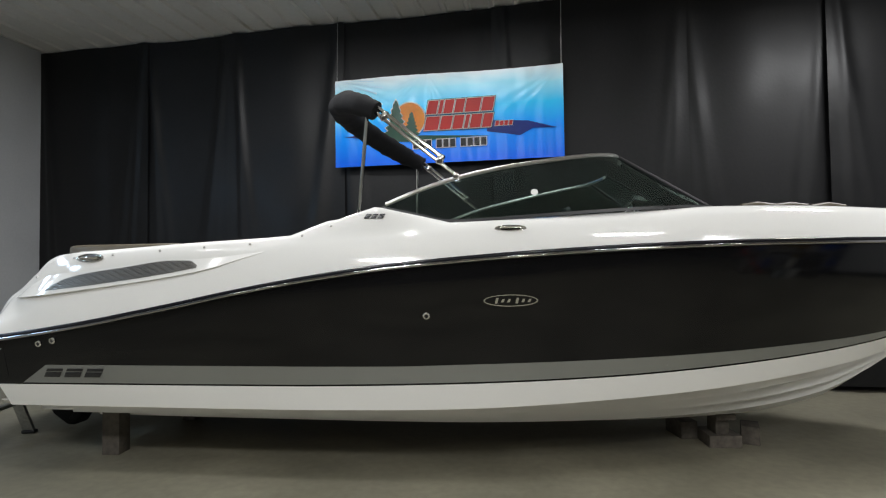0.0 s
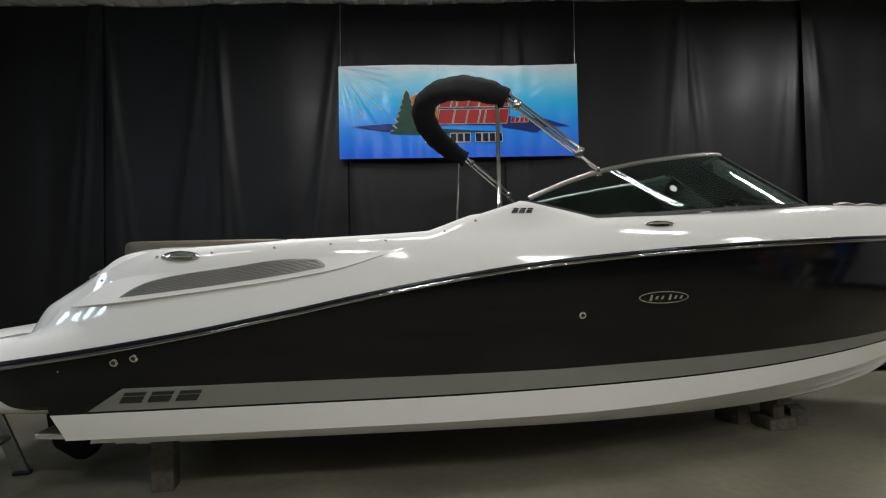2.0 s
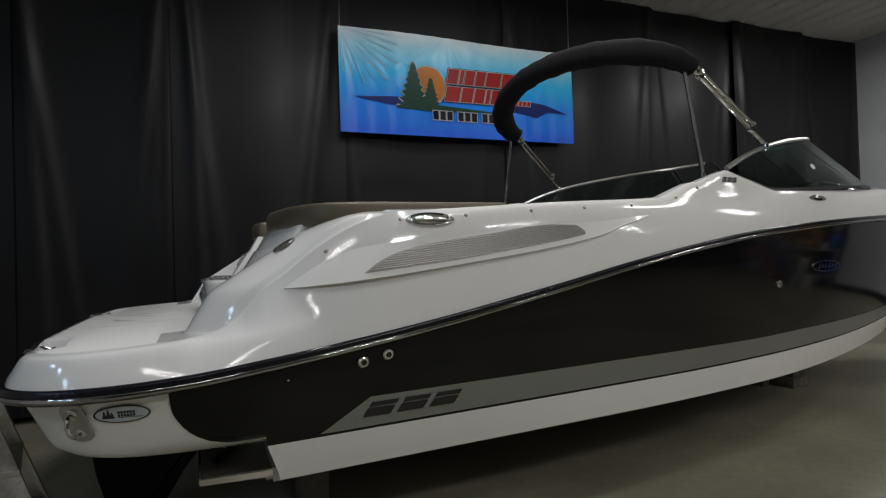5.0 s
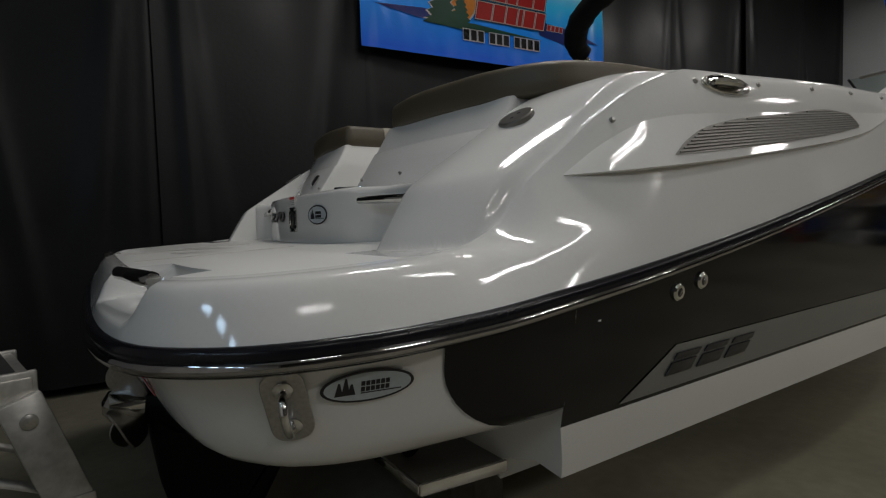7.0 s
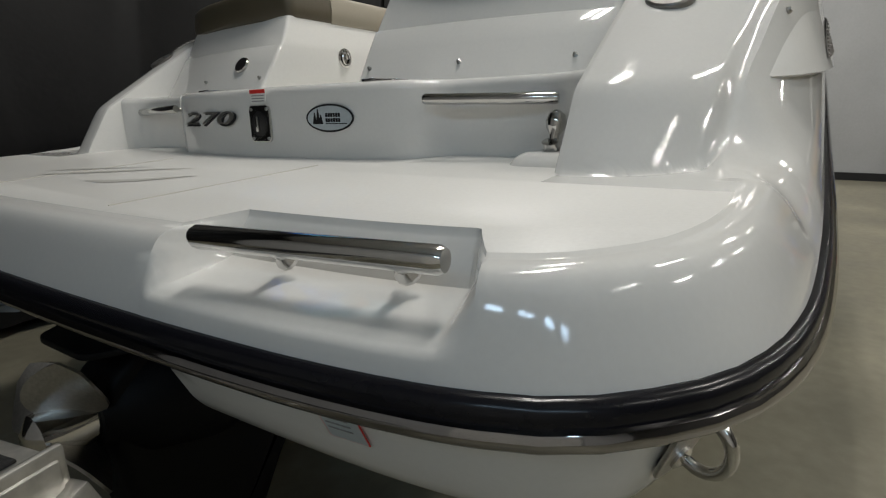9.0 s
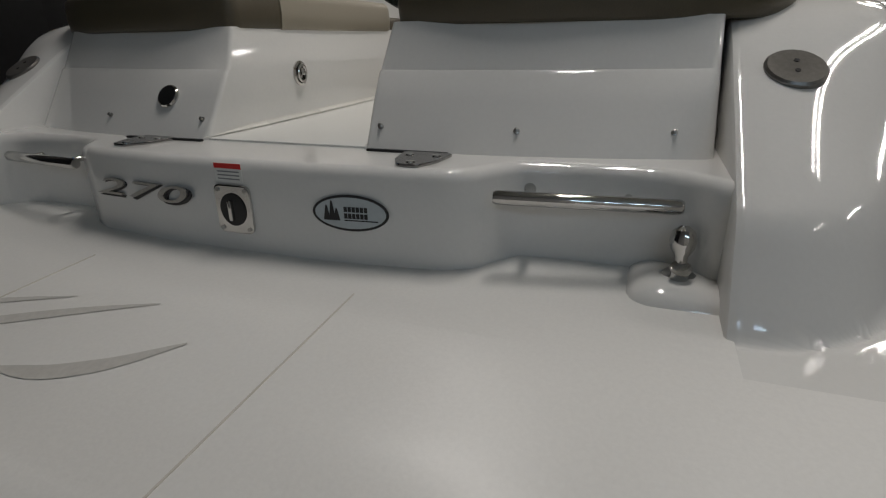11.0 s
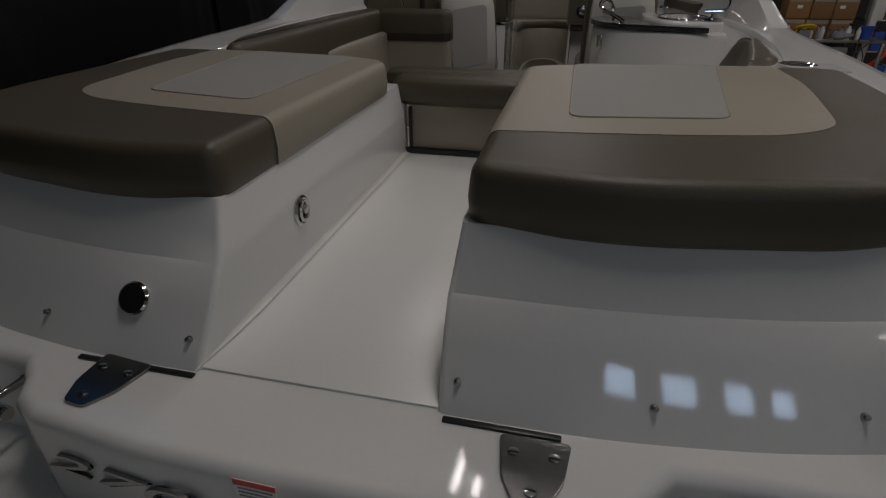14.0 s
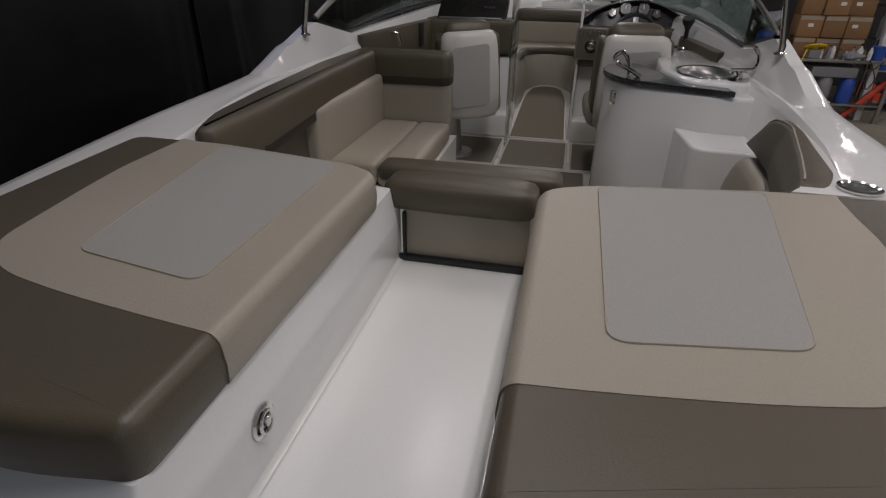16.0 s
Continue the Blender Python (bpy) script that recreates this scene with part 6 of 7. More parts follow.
# bow cockpit, seen through the walkthrough
bowseat = part("bow_seat", prism([(6.02, 0.42), (6.02, -0.42), (6.42, -0.30), (6.42, 0.30)], 0.86, 1.27, 0.02), LINER, boat, "bow lounge in tan and taupe vinyl")


def arch(grow, n=24):
    """The round end of the bow walkway, seen from above."""
    arc = [(5.79 + (0.20 + grow) * math.cos(t), -0.035 + (0.215 + grow) * math.sin(t)) for t in np.linspace(math.pi / 2, -math.pi / 2, n)]
    return [(5.40, arc[0][1] + 0.04), (5.62, arc[0][1])] + arc + [(5.62, arc[-1][1]), (5.40, arc[-1][1] - 0.03)]


rr = [[(x, y, 0.78 + (x - 4.86) * 0.184) for x, y in arch(0.0)]]
for z, g in ((1.08, 0.0), (1.20, 0.006), (1.27, 0.016), (1.31, 0.03), (1.31, 0.06)):
    rr.append([(x, y, z) for x, y in arch(g)])
rr.append([(x, y, 0.9) for x, y in arch(0.06)])
part("bow_step", loft(rr), STEPTAN, bowseat, "tan moulded wall round the bow step", sharp=60)
part("step_roll", tube([(x, y, 1.338) for x, y in arch(0.045)], 0.037, 12), TAUPE, bowseat, "taupe roll round the step")
ring = arch(0.06)
part("bow_cushion", prism(ring + [(5.47, -0.36), (6.42, -0.36), (6.42, 0.36), (5.47, 0.36)], 1.29, 1.362, 0.01), TAN, bowseat)
part("bow_back", puff(0.10, 0.74, 0.22, 0.03, 0.004, (6.42, -0.01, 1.46)), TAN, bowseat, sharp=80)
part("bow_roll", puff(0.14, 0.76, 0.12, 0.05, 0.004, (6.42, -0.01, 1.610)), TAUPE, bowseat, "taupe top roll", sharp=80)
part("step_light", moved(prism(ellipse(0.045, 0.016, 18), 0, 0.004), Matrix.Translation((5.90, -0.01, SOLE + 0.009))), STEEL, boat)
part("foredeck", prism([(5.5, 0.90), (5.75, 0.72), (6.6, 0.5), (7.3, 0.2), (7.3, -0.2), (6.6, -0.5), (5.75, -0.72), (5.5, -0.90), (6.2, -0.70), (7.2, -0.4), (7.6, -0.15), (7.6, 0.15), (7.2, 0.4), (6.2, 0.70)], 1.60, 1.685), GEL, boat, "white foredeck round the bow cockpit")
part("bow_cap", prism([(7.15, 0.40), (7.5, 0.26), (7.96, 0.03), (7.96, -0.03), (7.5, -0.26), (7.15, -0.40)], 1.56, 1.635), GEL, boat, "white moulded bow tip")
for x in (5.75, 5.98, 6.25):
    part("bow_roll", tube([(x - 0.11, -0.72 + (x - 5.75) * 0.3, 1.782), (x, -0.70 + (x - 5.75) * 0.3, 1.797), (x + 0.11, -0.68 + (x - 5.75) * 0.3, 1.782)], 0.02, 10), TAUPE, boat)

# ---------------------------------------------------------------- drive
leg_side = [(0.84, 0.80), (0.84, 0.44), (0.58, 0.38), (0.49, 0.27), (0.43, 0.17), (0.36, 0.07), (0.28, 0.07), (0.13, 0.17), (0.09, 0.32), (0.07, 0.46), (0.07, 0.66), (0.28, 0.82)]
bm = prism(rounded(leg_side, 0.03), -0.075, 0.075, 0.03, 3, sides=False)
drive = part("outdrive", moved(bm, Matrix(((1, 0, 0, 0), (0, 0, -1, 0), (0, 1, 0, 0), (0, 0, 0, 1)))), DRIVEBLACK, boat, "black outdrive leg with polished propellers", sharp=50)
part("lower_unit", tube([(0.7, 0, 0.56), (0.5, 0, 0.56), (0.3, 0, 0.57), (0.15, 0, 0.58), (0.06, 0, 0.585)], [0.05, 0.15, 0.16, 0.13, 0.07], 18), DRIVEBLACK, drive)
part("anti_vent_plate", prism(rounded([(0.8, -0.16), (0.8, 0.16), (0.2, 0.19), (0.03, 0.1), (0.03, -0.1), (0.2, -0.19)], 0.03), 0.745, 0.76, 0.004), DRIVEBLACK, drive)
for k in range(4):
    a = 2 * math.pi * k / 4 + 0.5
    rr = []
    for t in np.linspace(0, 1, 8):
        r = 0.05 + 0.125 * t
        w = 0.075 * math.sin(math.pi * (0.18 + 0.74 * t)) + 0.01
        tw = 0.9 - 0.5 * t
        rr.append([(0.01 + s * w * math.sin(tw), r * math.cos(a + s * w * math.cos(tw) / r * 0.9), 0.585 + r * math.sin(a + s * w * math.cos(tw) / r * 0.9)) for s in np.linspace(-1, 1, 6)])
    bm = loft(rr)
    bmesh.ops.solidify(bm, geom=bm.faces, thickness=0.006)
    part("propeller_blade", bm, DULLSTEEL, drive, "dull bright propeller blade", sharp=50)
part("propeller_hub", tube([(0.08, 0, 0.585), (0.02, 0, 0.585), (-0.04, 0, 0.585), (-0.06, 0, 0.585)], [0.055, 0.058, 0.05, 0.02], 16), STEEL, drive)
for s in (-1, 1):
    tab = part("trim_tab", moved(rbox(0.27, 0.36, 0.008, 0.003), Matrix.Translation((0.70, s * 0.77, 0.512)) @ Matrix.Rotation(radians(3), 4, "Y")), GRILLE, boat, "stainless trim tab hinged on the transom")
    part("tab_edge", moved(joined(rbox(0.27, 0.010, 0.034, 0.004, at=(0, s * 0.181, -0.008)), rbox(0.010, 0.36, 0.026, 0.004, at=(-0.134, 0, -0.008))), Matrix.Translation((0.70, s * 0.77, 0.512)) @ Matrix.Rotation(radians(3), 4, "Y")), STEEL, tab, "bright folded edge")
    part("tab_ram", tube([(0.82, s * 0.78, 0.66), (0.62, s * 0.78, 0.52)], 0.017, 8), DRIVEBLACK, tab)

# ---------------------------------------------------------------- supports


def timber(name, sx, sy, sz, at_, turn, label, group):
    return tagged(part(name, rbox(sx, sy, sz, 0.006, 2, (0, 0, sz / 2)), WOOD, None, "", Matrix.Translation(at_) @ Matrix.Rotation(radians(turn), 4, "Z")), label, "timber block", group)


timber("timber_post", 0.135, 0.14, 0.352, (1.075, -0.48, 0), 5, "upright weathered timber post under the hull", "keel supports")
timber("timber_post", 0.13, 0.15, 0.355, (1.14, 0.45, 0), -3, "upright weathered timber post under the hull", "keel supports")
timber("timber_block", 0.245, 0.26, 0.095, (5.77, 0.14, 0), 4, "flat timber block under the keel", "keel supports")
timber("timber_block", 0.10, 0.16, 0.125, (5.76, 0.12, 0.095), 4, "upright timber offcut between blocks", "keel supports")
timber("timber_block", 0.15, 0.20, 0.045, (5.765, 0.08, 0.22), 6, "thin timber pad beneath the keel", "keel supports")
timber("timber_block", 0.14, 0.26, 0.14, (5.55, 0.34, 0), 12, "rough timber block on the floor", "keel supports")
timber("timber_block", 0.13, 0.2, 0.14, (6.03, 0.20, 0), -20, "rough timber block on the floor", "keel supports")


def work_platform():
    """Folding aluminium work step behind the stern."""
    m = Matrix.Translation((-0.675, -0.50, 0)) @ Matrix.Rotation(radians(12), 4, "Z")
    t = thing("work_platform", "folding aluminium work platform with black grip top", "step stand", m)
    L, W, H = 0.94, 0.32, 0.845
    part("deck", rbox(L, W, 0.045, 0.006, at=(0, 0, H - 0.024)), ALU, t)
    part("grip_top", rbox(L - 0.05, W - 0.05, 0.004, 0.001, at=(0, 0, H + 0.0015)), GRIP, t, "black anti-slip top")
    for sy in (-1, 1):
        part("edge_rail", rbox(L, 0.018, 0.075, 0.004, at=(0, sy * (W / 2 - 0.004), H - 0.045)), ALU, t)
    for sx in (-1, 1):
        for sy in (-1, 1):
            top, foot = Vector((sx * (L / 2 - 0.03), sy * (W / 2 + 0.012), H - 0.05)), Vector((sx * (L / 2 + 0.22), sy * (W / 2 + 0.10), 0.02))
            d = (foot - top)
            leg = part("leg", moved(rbox(0.085, 0.032, d.length, 0.004, at=(0, 0, -d.length / 2)), axes(top, (1, 0, 0), -d)), ALU, t)
            part("foot", rbox(0.11, 0.06, 0.03, 0.01, at=(foot.x, foot.y, 0.017)), PLASTIC, leg)
            part("pivot", moved(lathe(((0.017, 0), (0.017, 0.006), (0.01, 0.009)), 14), axes(top + d * 0.06 + Vector((0, sy * 0.018, 0)), (1, 0, 0), (0, sy, 0))), DULLSTEEL, leg)
            part("lock_bracket", rbox(0.10, 0.012, 0.09, 0.01, at=(top.x - sx * 0.01, top.y + sy * 0.004 - sy * 0.022, top.z + 0.012)), ALU, t)
        for z, grow in ((0.28, 0.155), (0.55, 0.08)):
            part("rung", rbox(0.07, W + 0.12, 0.03, 0.006, at=(sx * (L / 2 + grow - 0.02), 0, z)), ALU, t)
        for sy in (-1, 1):
            part("brace", tube([(sx * (L / 2 + 0.06), sy * (W / 2), 0.55), (sx * 0.12, sy * (W / 2 - 0.02), H - 0.07)], 0.011, 8, squash=0.4), ALU, t)
    return t


work_platform()

# ---------------------------------------------------------------- banner
BW, BH = 2.863, 1.112
ban = thing("banner", "blue vinyl dealer banner hung on two wires", "banner", Matrix.Translation((1.965, 2.254, 3.807)) @ Matrix.Rotation(ROOM_TURN, 4, "Z"))
rr = []
for i in range(91):
    z = -BH * i / 90
    row = []
    for j in range(201):
        x = BW * j / 200
        w = -0.012 - 0.004 * math.sin(x * 9 + z * 7) * math.sin(-z / BH * math.pi) + 0.003 * math.sin(x * 28)
        for cx, cz in ((0.0, 0.0), (BW, 0.0), (1.2, 0.02)):          # creases pulled from the hanging points
            d, a = math.hypot(x - cx, z - cz), math.atan2(z - cz, x - cx)
            w -= 0.0055 * math.exp(-d / 0.55) * math.sin(a * 17 + 4 * math.sin(a * 5)) * min(1, d / 0.1)
        d, a = math.hypot(x, z), math.atan2(z, x)
        for k, g in enumerate((-0.10, -0.27, -0.42, -0.60, -0.76, -0.98, -1.22, -1.40)):          # long folds fanning out of the tight corner
            p = d * math.sin(a - g)
            w -= (0.0075 - 0.003 * (k % 2)) * math.exp(-(p / (0.011 + 0.016 * d)) ** 2 - d / (0.5 + 0.25 * (k % 3))) * min(1, d / 0.08)
        row.append((x, w, z + 0.012 * math.sin(x / BW * math.pi * 2) * (1 + z / BH) ** 3))
    rr.append(row)
bm = loft(rr)
bmesh.ops.solidify(bm, geom=bm.faces, thickness=0.003)
part("sheet", bm, BANNER, ban, "blue printed vinyl sheet", sharp=80)
for x in (0.02, BW - 0.02):
    part("wire", tube([(x, 0.0, 0.0), (x + 0.01, 0.0, CEIL - 3.81)], 0.004, 6), DULLSTEEL, ban, "thin hanging wire")


def printed(name, outline, mat, lift=0.0, label=""):
    """Flat print on the banner: outline in metres from its top left corner."""
    bm = bmesh.new()
    f = bm.faces.new([bm.verts.new((x, -0.024 - lift, z)) for x, z in outline])
    bmesh.ops.solidify(bm, geom=[f], thickness=-0.001)
    return part(name, bm, mat, ban, label, sharp=0)


def pine(cx, base, h, w, mat, lift):
    left, right, n = [], [], 7
    for k in range(n):
        t = k / n
        y = base + h * t
        ww = w * (1 - t) + 0.012
        left += [(cx - ww, y + 0.01), (cx - ww * 0.62, y + h / n * 0.55)]
        right += [(cx + ww * 0.95, y), (cx + ww * 0.58, y + h / n * 0.6)]
    return printed("pine_print", right + [(cx, base + h)] + left[::-1], mat, lift)


printed("brush_stroke", [(0.12, -0.73), (0.6, -0.70), (0.95, -0.72), (0.95, -0.80), (0.55, -0.79)], PRINTNAVY, 0.0005, "dark blue brush stroke")
printed("brush_stroke", [(1.95, -0.62), (2.45, -0.66), (2.78, -0.76), (2.5, -0.75), (2.35, -0.83), (1.95, -0.76)], PRINTNAVY, 0.0005, "dark blue brush stroke")
sun_c = (0.98, -0.555)
printed("sun_rim", [(sun_c[0] + x, sun_c[1] + z) for x, z in ellipse(0.215, 0.225, 40)], PRINTWHITE, 0.001)
printed("sun_print", [(sun_c[0] + x, sun_c[1] + z) for x, z in ellipse(0.198, 0.208, 40)], ORANGE, 0.002, "orange sun disc")
pine(0.81, -0.80, 0.52, 0.20, PRINTWHITE, 0.003)
pine(0.81, -0.79, 0.49, 0.175, PRINTGREEN, 0.004)
pine(1.01, -0.79, 0.33, 0.115, PRINTGREEN, 0.0045)
printed("shore_print", [(0.60, -0.82), (0.68, -0.765), (1.15, -0.765), (1.5, -0.785), (2.0, -0.815), (1.5, -0.815), (1.1, -0.84)], PRINTGREEN, 0.005)
# pale rays from the tight corner
for k, (g, reach) in enumerate(((-0.07, 0.52), (-0.20, 0.66), (-0.34, 0.60), (-0.49, 0.72), (-0.64, 0.64), (-0.80, 0.74), (-0.97, 0.62), (-1.14, 0.66), (-1.31, 0.52), (-1.47, 0.48))):
    d = 0.010 + 0.004 * (k % 3)
    printed("ray_print", [(0.03 * math.cos(g) + 0.004, 0.03 * math.sin(g) - 0.004), (reach * math.cos(g - d), reach * math.sin(g - d)), (reach * math.cos(g + d), reach * math.sin(g + d))], RAYPRINT, 0.0003)
# the two rows of the name as plain raked blocks, and the line below as short bars
for row_z, widths, x0, x1, h in ((-0.425, (1.1, 0.5, 1.0, 1.0, 1.5, 1.2), 1.20, 2.04, 0.165), (-0.625, (1.4, 1.15, 1.05, 0.5, 1.1, 0.95), 1.17, 2.02, 0.165)):
    a, unit = x0, (x1 - x0) / sum(widths)
    for k, wd in enumerate(widths):
        b = a + unit * wd - 0.022
        sl = 0.035
        for mat, lift, g in ((DECALBLACK, 0.0055, 0.015), (PRINTWHITE, 0.006, 0.009), (PRINTRED, 0.007, 0.0)):
            printed("name_block", [(a - g, row_z - h / 2 - g), (b + g, row_z - h / 2 - g), (b + sl + g, row_z + h / 2 + g), (a + sl - g, row_z + h / 2 + g)], mat, lift)
        a += unit * wd
for k in range(4):
    a = 2.05 + 0.055 * k
    for mat, lift, g in ((PRINTWHITE, 0.006, 0.006), (PRINTRED, 0.007, 0.0)):
        printed("small_block", [(a - g, -0.70 - g), (a + 0.04 + g, -0.70 - g), (a + 0.05 + g, -0.645 + g), (a + 0.01 - g, -0.645 + g)], mat, lift)
bars = [1.03 + 0.083 * k for k in range(3)] + [1.33 + 0.083 * k for k in range(3)] + [1.63 + 0.083 * k for k in range(4)]
for a in bars:
    for mat, lift, g in ((PRINTWHITE, 0.006, 0.010), (DECALBLACK, 0.007, 0.0)):
        printed("number_bar", [(a - g, -0.925 - g), (a + 0.062 + g, -0.925 - g), (a + 0.062 + g, -0.828 + g), (a - g, -0.828 + g)], mat, lift)

# ---------------------------------------------------------------- workshop corner


def rack():
    t = thing("storage_bench", "steel shop bench crowded with boxes and bottles", "bench", Matrix.Translation((9.95, -3.75, 0)))
    part("top", rbox(0.6, 1.9, 0.04, 0.004, at=(0, 0, 0.86)), DULLSTEEL, t)
    part("shelf", rbox(0.56, 1.84, 0.03, 0.004, at=(0, 0, 0.25)), DULLSTEEL, t)
    part("drawer", rbox(0.5, 0.6, 0.14, 0.01, at=(0, -0.2, 0.70)), GREYP, t)
    for x in (-0.27, 0.27):
        for y in (-0.92, 0.92):
            part("leg", rbox(0.05, 0.05, 0.84, 0.004, at=(x, y, 0.42)), DULLSTEEL, t)
    return t


rack()
tagged(part("shelf_post", rbox(0.09, 0.09, 2.6, 0.006, at=(0, 0, 1.3)), WHITEP, None, "", Matrix.Translation((9.9, -4.52, 0))), "pale upright shelving post", "post")
rng = random.Random(5)


def carton(sx, sy, sz, at_, turn):
    t = tagged(part("cardboard_box", rbox(sx, sy, sz, 0.006, 2, (0, 0, sz / 2)), CARD, None, "", Matrix.Translation(at_) @ Matrix.Rotation(radians(turn), 4, "Z")), "brown cardboard carton stacked on the bench", "cardboard box", "stacked cartons")
    part("tape", rbox(0.003, sy * 0.92, 0.05, 0, at=(-sx / 2 - 0.002, 0, sz * 0.97 - 0.03)), TAN, t)
    if rng.random() < 0.4:
        part("paper_label", rbox(0.003, 0.07, 0.045, 0, at=(-sx / 2 - 0.002, rng.uniform(-0.06, 0.06), sz * 0.55)), PRINTWHITE, t)
    return t


z = 0.88
for layer, (h, widths) in enumerate(((0.26, (0.30, 0.33, 0.30)), (0.30, (0.33, 0.30, 0.31)), (0.28, (0.28, 0.32, 0.34)))):
    y = -3.36
    for w in widths:
        carton(0.30, w - 0.012, h - 0.008, (10.08 + rng.uniform(-0.02, 0.02), y - w / 2, z), rng.uniform(-2, 2))
        y -= w
    z += h
coil = tagged(part("hose_coil", moved(tube([((0.03 + 0.0008 * k) * math.cos(k * 0.314), (0.03 + 0.0008 * k) * math.sin(k * 0.314), 0.006 * math.sin(k * 0.2)) for k in range(150)], 0.011, 6), Matrix.Translation((9.76, -3.62, 1.02)) @ Matrix.Rotation(radians(25), 4, "Y")), YELLOW), "coiled bright yellow air hose on the bench", "hose")
part("hose_tail", tube(fine([(9.70, -3.50, 1.0), (9.62, -3.45, 0.9), (9.61, -3.43, 0.6), (9.62, -3.46, 0.35)], 20), 0.009, 6), YELLOW, coil)
part("coil_stand", rbox(0.16, 0.16, 0.12, 0.02, at=(9.78, -3.62, 0.94)), GREYP, coil)


def bottle(r, h, at_, mat, label):
    t = tagged(part("bottle", lathe(((r * 0.95, 0), (r, 0.01), (r, h * 0.62), (r * 0.5, h * 0.8), (r * 0.4, h * 0.92)), 14), mat, None, "", Matrix.Translation(at_)), label, "bottle", "bottles on the bench")
    part("bottle_cap", lathe(((r * 0.42, h * 0.92), (r * 0.42, h), (r * 0.3, h * 1.02)), 12), BLUE if mat is WHITEP else PLASTIC, t)


for k in range(9):
    y = -3.72 - 0.075 * k
    bottle(rng.uniform(0.022, 0.036), rng.uniform(0.10, 0.22), (9.74 + rng.uniform(-0.03, 0.05), y, 0.88), (WHITEP, GREYP, WHITEP, TAUPE)[k % 4], "part used cleaner bottle on the steel bench")
tagged(part("bucket", lathe(((0.07, 0), (0.085, 0.17), (0.09, 0.18), (0.08, 0.18), (0.066, 0.01)), 18), BLUE, None, "", Matrix.Translation((9.78, -4.45, 0.88))), "small blue plastic tub on the bench", "tub")
tagged(part("barrel", lathe(((0.20, 0), (0.21, 0.02), (0.21, 0.8), (0.17, 0.95), (0.08, 1.0)), 20), BLUE, None, "", Matrix.Translation((10.4, -3.05, 0.0))), "dark blue plastic drum beside the bench", "drum")
for k in range(3):
    tagged(part("gas_bottle", lathe(((0.08, 0), (0.10, 0.03), (0.10, 0.30), (0.06, 0.38), (0.03, 0.40)), 16), (WHITEP, GREYP, BLUE)[k], None, "", Matrix.Translation((9.8, -3.6 - 0.3 * k, 0.266))), "cylinder stored on the lower shelf", "cylinder")
red_pole = tagged(part("red_pole", tube([(9.80, -4.25, 0.03), (9.80, -4.98, 0.92)], 0.045, 14), RED, None), "red painted pipe leaning by the bench", "pipe")
part("pole_foot", rbox(0.16, 0.16, 0.03, 0.006, at=(9.80, -4.22, 0.015)), RED, red_pole)


def lumpy(sx, sy, sz, seed, at=(0, 0, 0)):
    """A crumpled rounded mass that sits flat on its base."""
    r = random.Random(seed)
    bm = bmesh.new()
    bmesh.ops.create_icosphere(bm, subdivisions=3, radius=1)
    waves = [(Vector((r.uniform(-1, 1), r.uniform(-1, 1), r.uniform(-1, 1))) * r.uniform(3, 7), r.uniform(0, 6)) for _ in range(6)]
    for v in bm.verts:
        k = 1 + 0.07 * sum(math.sin(v.co.dot(w) + p) for w, p in waves)
        v.co = Vector((v.co.x * sx * k, v.co.y * sy * k, max(v.co.z * k, -0.85) * sz + sz * 0.85)) + Vector(at)
    return bm


BAG = material("grey_film", (0.22, 0.23, 0.25), 0.25, grain=0.2, scale=30, bump=0.3, blotch=0.2)
jug = tagged(part("water_jug", puff(0.22, 0.26, 0.34, 0.07, 0.01, (0, 0, 0.17)), BLUE, None, "", Matrix.Translation((9.86, -2.98, 0.88)), 80), "dark blue plastic jug standing on the bench", "jug")
part("jug_cap", lathe(((0.03, 0.33), (0.03, 0.37), (0.02, 0.375)), 14), YELLOW, jug)
tagged(part("plastic_bag", lumpy(0.13, 0.15, 0.12, 4), BAG, None, "", Matrix.Translation((9.90, -2.98, 1.255)), 80), "crumpled clear plastic bag of parts", "bag", "bags of parts")
tagged(part("plastic_bag", lumpy(0.10, 0.14, 0.06, 9), BAG, None, "", Matrix.Translation((9.72, -4.12, 0.88)), 80), "crumpled clear plastic bag of parts", "bag", "bags of parts")
for k, (y, r, h, mat) in enumerate(((-3.62, 0.11, 0.25, DECALGREY), (-3.30, 0.12, 0.27, WHITEP))):
    b = tagged(part("pail", lathe(((r * 0.86, 0), (r, h), (r * 1.06, h), (r * 1.06, h + 0.012), (r * 0.95, h + 0.012), (r * 0.84, 0.012)), 20), mat, None, "", Matrix.Translation((9.60, y, 0.0))), "plastic pail on the floor by the bench", "pail", "pails by the bench")
    part("pail_handle", tube([(0.0, r * math.cos(t), h - 0.01 - 0.6 * r * math.sin(t)) for t in np.linspace(0, math.pi, 12)], 0.004, 5), DULLSTEEL, b)
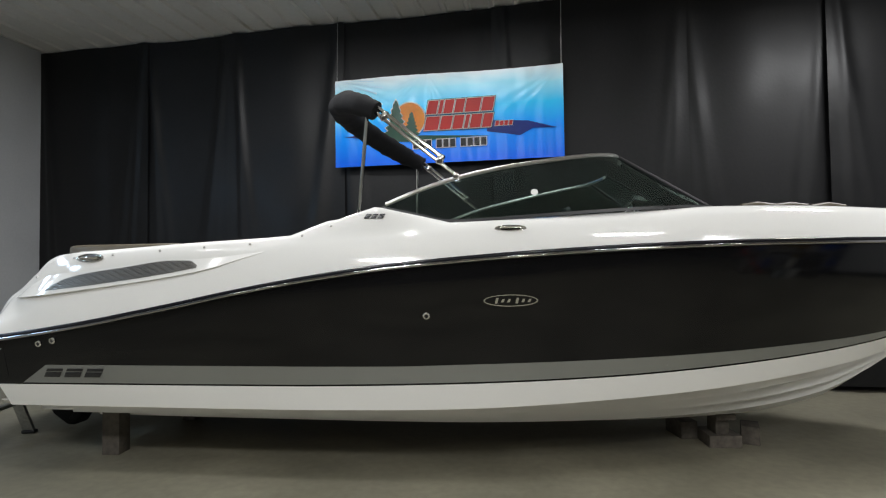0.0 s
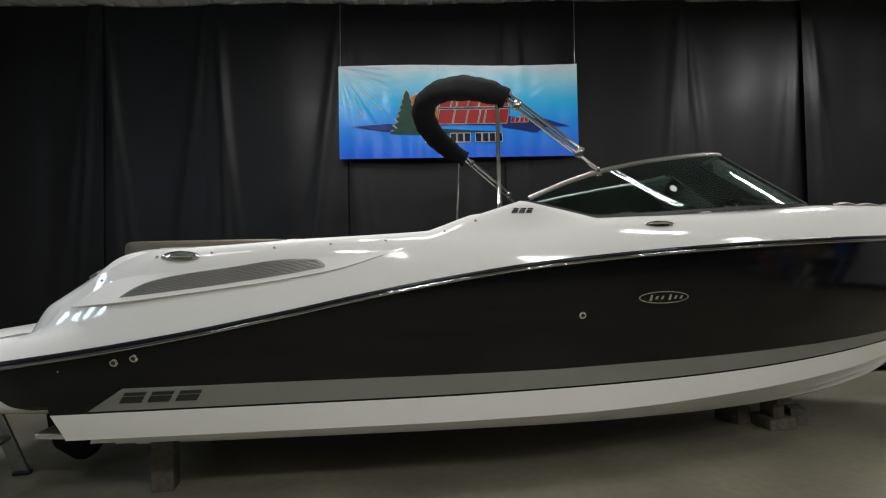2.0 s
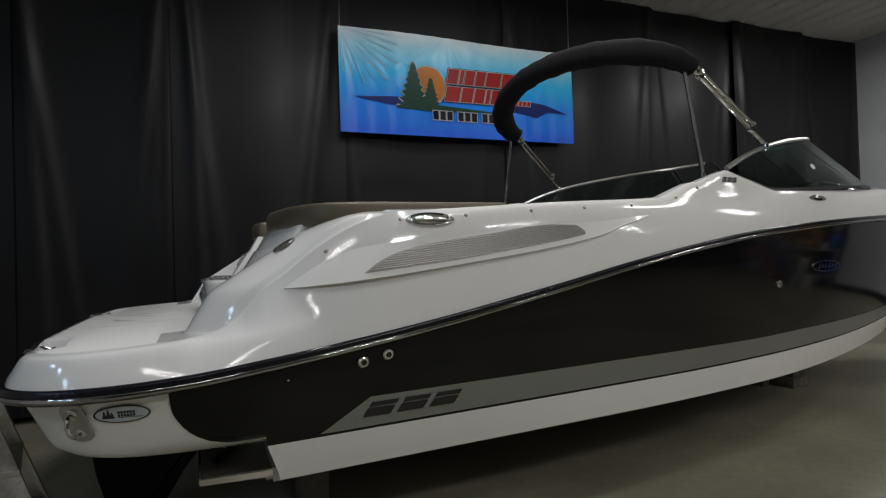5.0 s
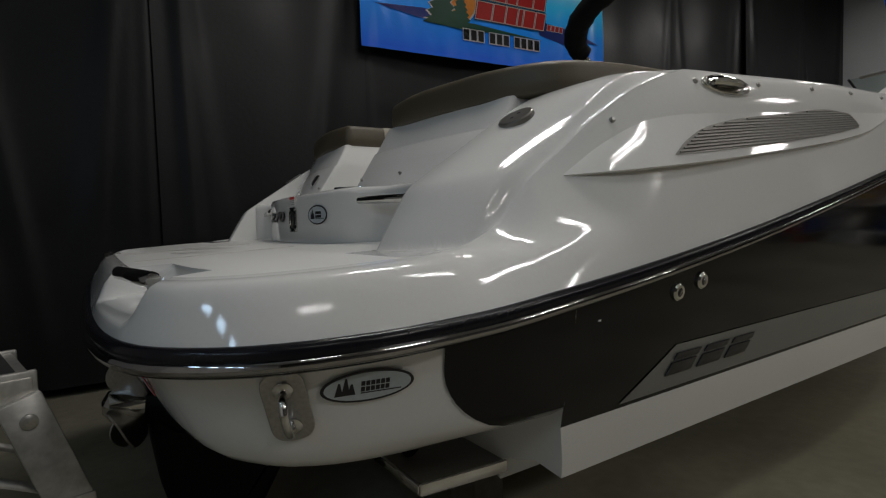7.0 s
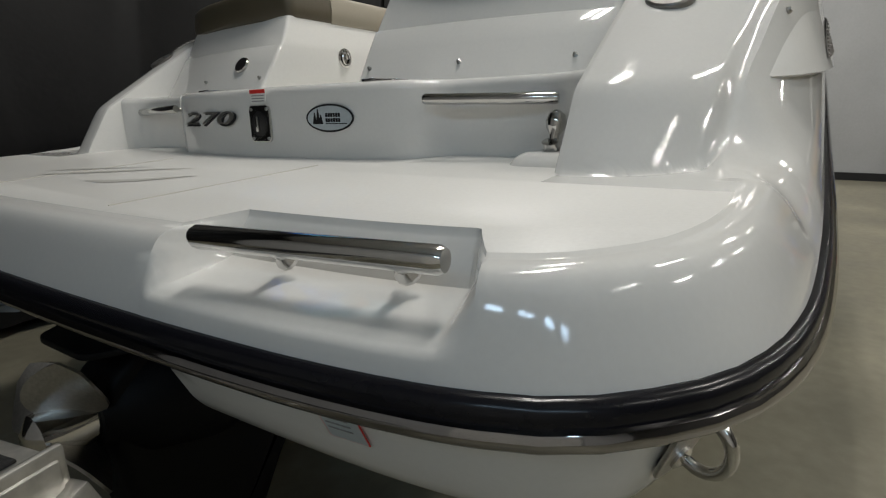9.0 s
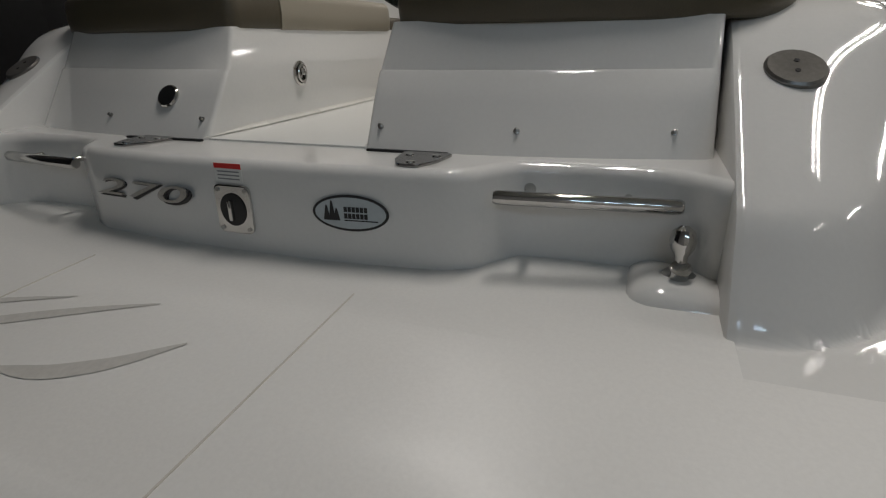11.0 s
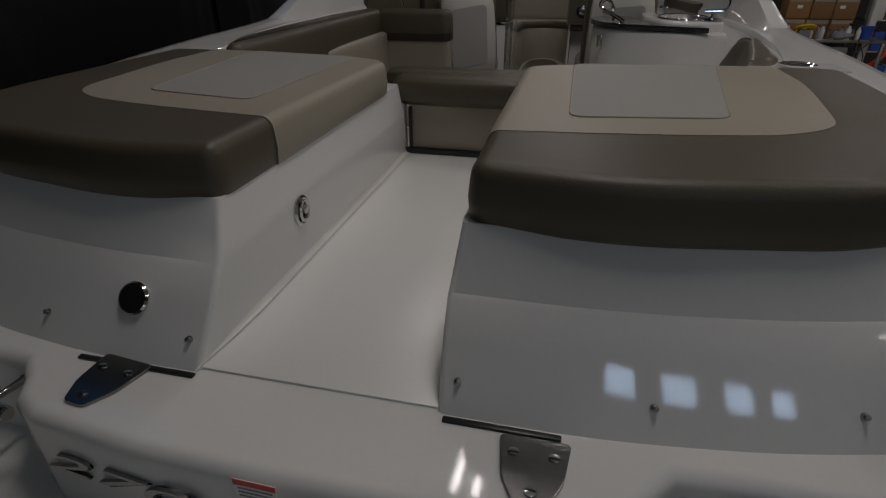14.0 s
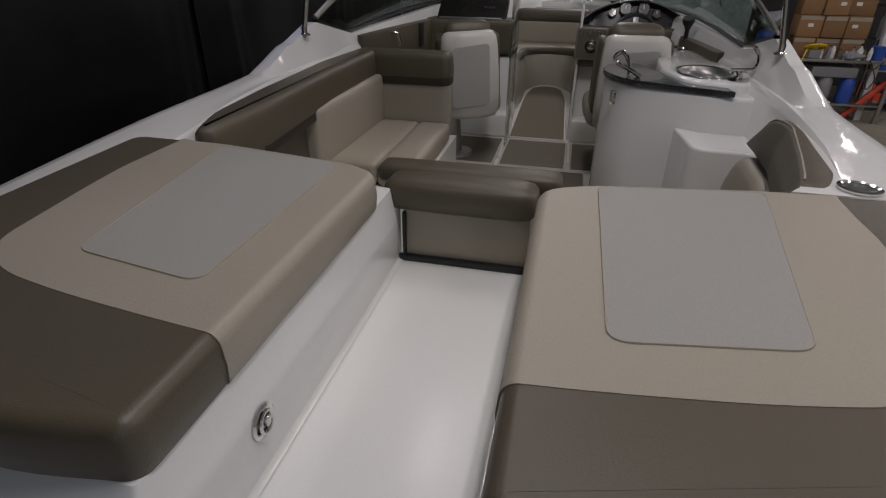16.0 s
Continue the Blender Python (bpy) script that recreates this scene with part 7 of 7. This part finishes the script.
for k, (y, x) in enumerate(((-3.16, 9.72), (-3.24, 9.75), (-4.18, 9.70))):
    sp = tagged(part("spray_bottle", lathe(((0.034, 0), (0.036, 0.02), (0.036, 0.13), (0.014, 0.17), (0.014, 0.19)), 14), WHITEP, None, "", Matrix.Translation((x, y, 0.88))), "white trigger spray bottle on the bench", "spray bottle", "spray bottles")
    part("trigger_head", rbox(0.07, 0.024, 0.035, 0.008, at=(-0.012, 0, 0.205)), (RED, BLUE, PLASTIC)[k], sp)
cord = tagged(part("power_cord", tube(fine([(9.62, -4.30, 0.90), (9.60, -4.36, 0.80), (9.61, -4.44, 0.62), (9.60, -4.38, 0.50), (9.61, -4.33, 0.66), (9.61, -4.48, 0.88)], 30), 0.007, 6), PLASTIC), "black power cord hanging off the bench", "cord")


def wire_rack():
    t = thing("wire_rack", "grey wire storage rack with assorted stock", "storage rack", Matrix.Translation((10.75, -5.25, 0)))
    for x in (-0.22, 0.22):
        for y in (-0.55, 0.55):
            part("upright", tube([(x, y, 0), (x, y, 2.1)], 0.014, 8), DULLSTEEL, t)
    for z in (0.15, 0.62, 1.08, 1.54, 2.0):
        part("shelf", rbox(0.46, 1.12, 0.02, 0.004, at=(0, 0, z)), DULLSTEEL, t)
    return t


wire_rack()
stock = random.Random(12)
for z in (0.16, 0.63, 1.09, 1.55):
    y = -4.80
    while y > -5.65:
        w = stock.uniform(0.10, 0.22)
        h = stock.uniform(0.12, 0.32)
        mat, words = stock.choice(((CARD, "small brown stock box on the wire rack"), (GREYP, "grey parts bin on the wire rack"), (RED, "red parts bin on the wire rack"), (BLUE, "blue parts bin on the wire rack"), (WHITEP, "white stock box on the wire rack")))
        tagged(part("stock_box", rbox(0.28, w - 0.015, h, 0.008, 2, (0, 0, h / 2)), mat, None, "", Matrix.Translation((10.72, y - w / 2, z))), words, "box", "stock on the rack")
        y -= w
tagged(part("white_pipe", tube([(9.9, -4.98, 0.02), (10.15, -5.06, 1.2)], 0.022, 10), WHITEP), "white plastic pipe leaning on the rack", "pipe")
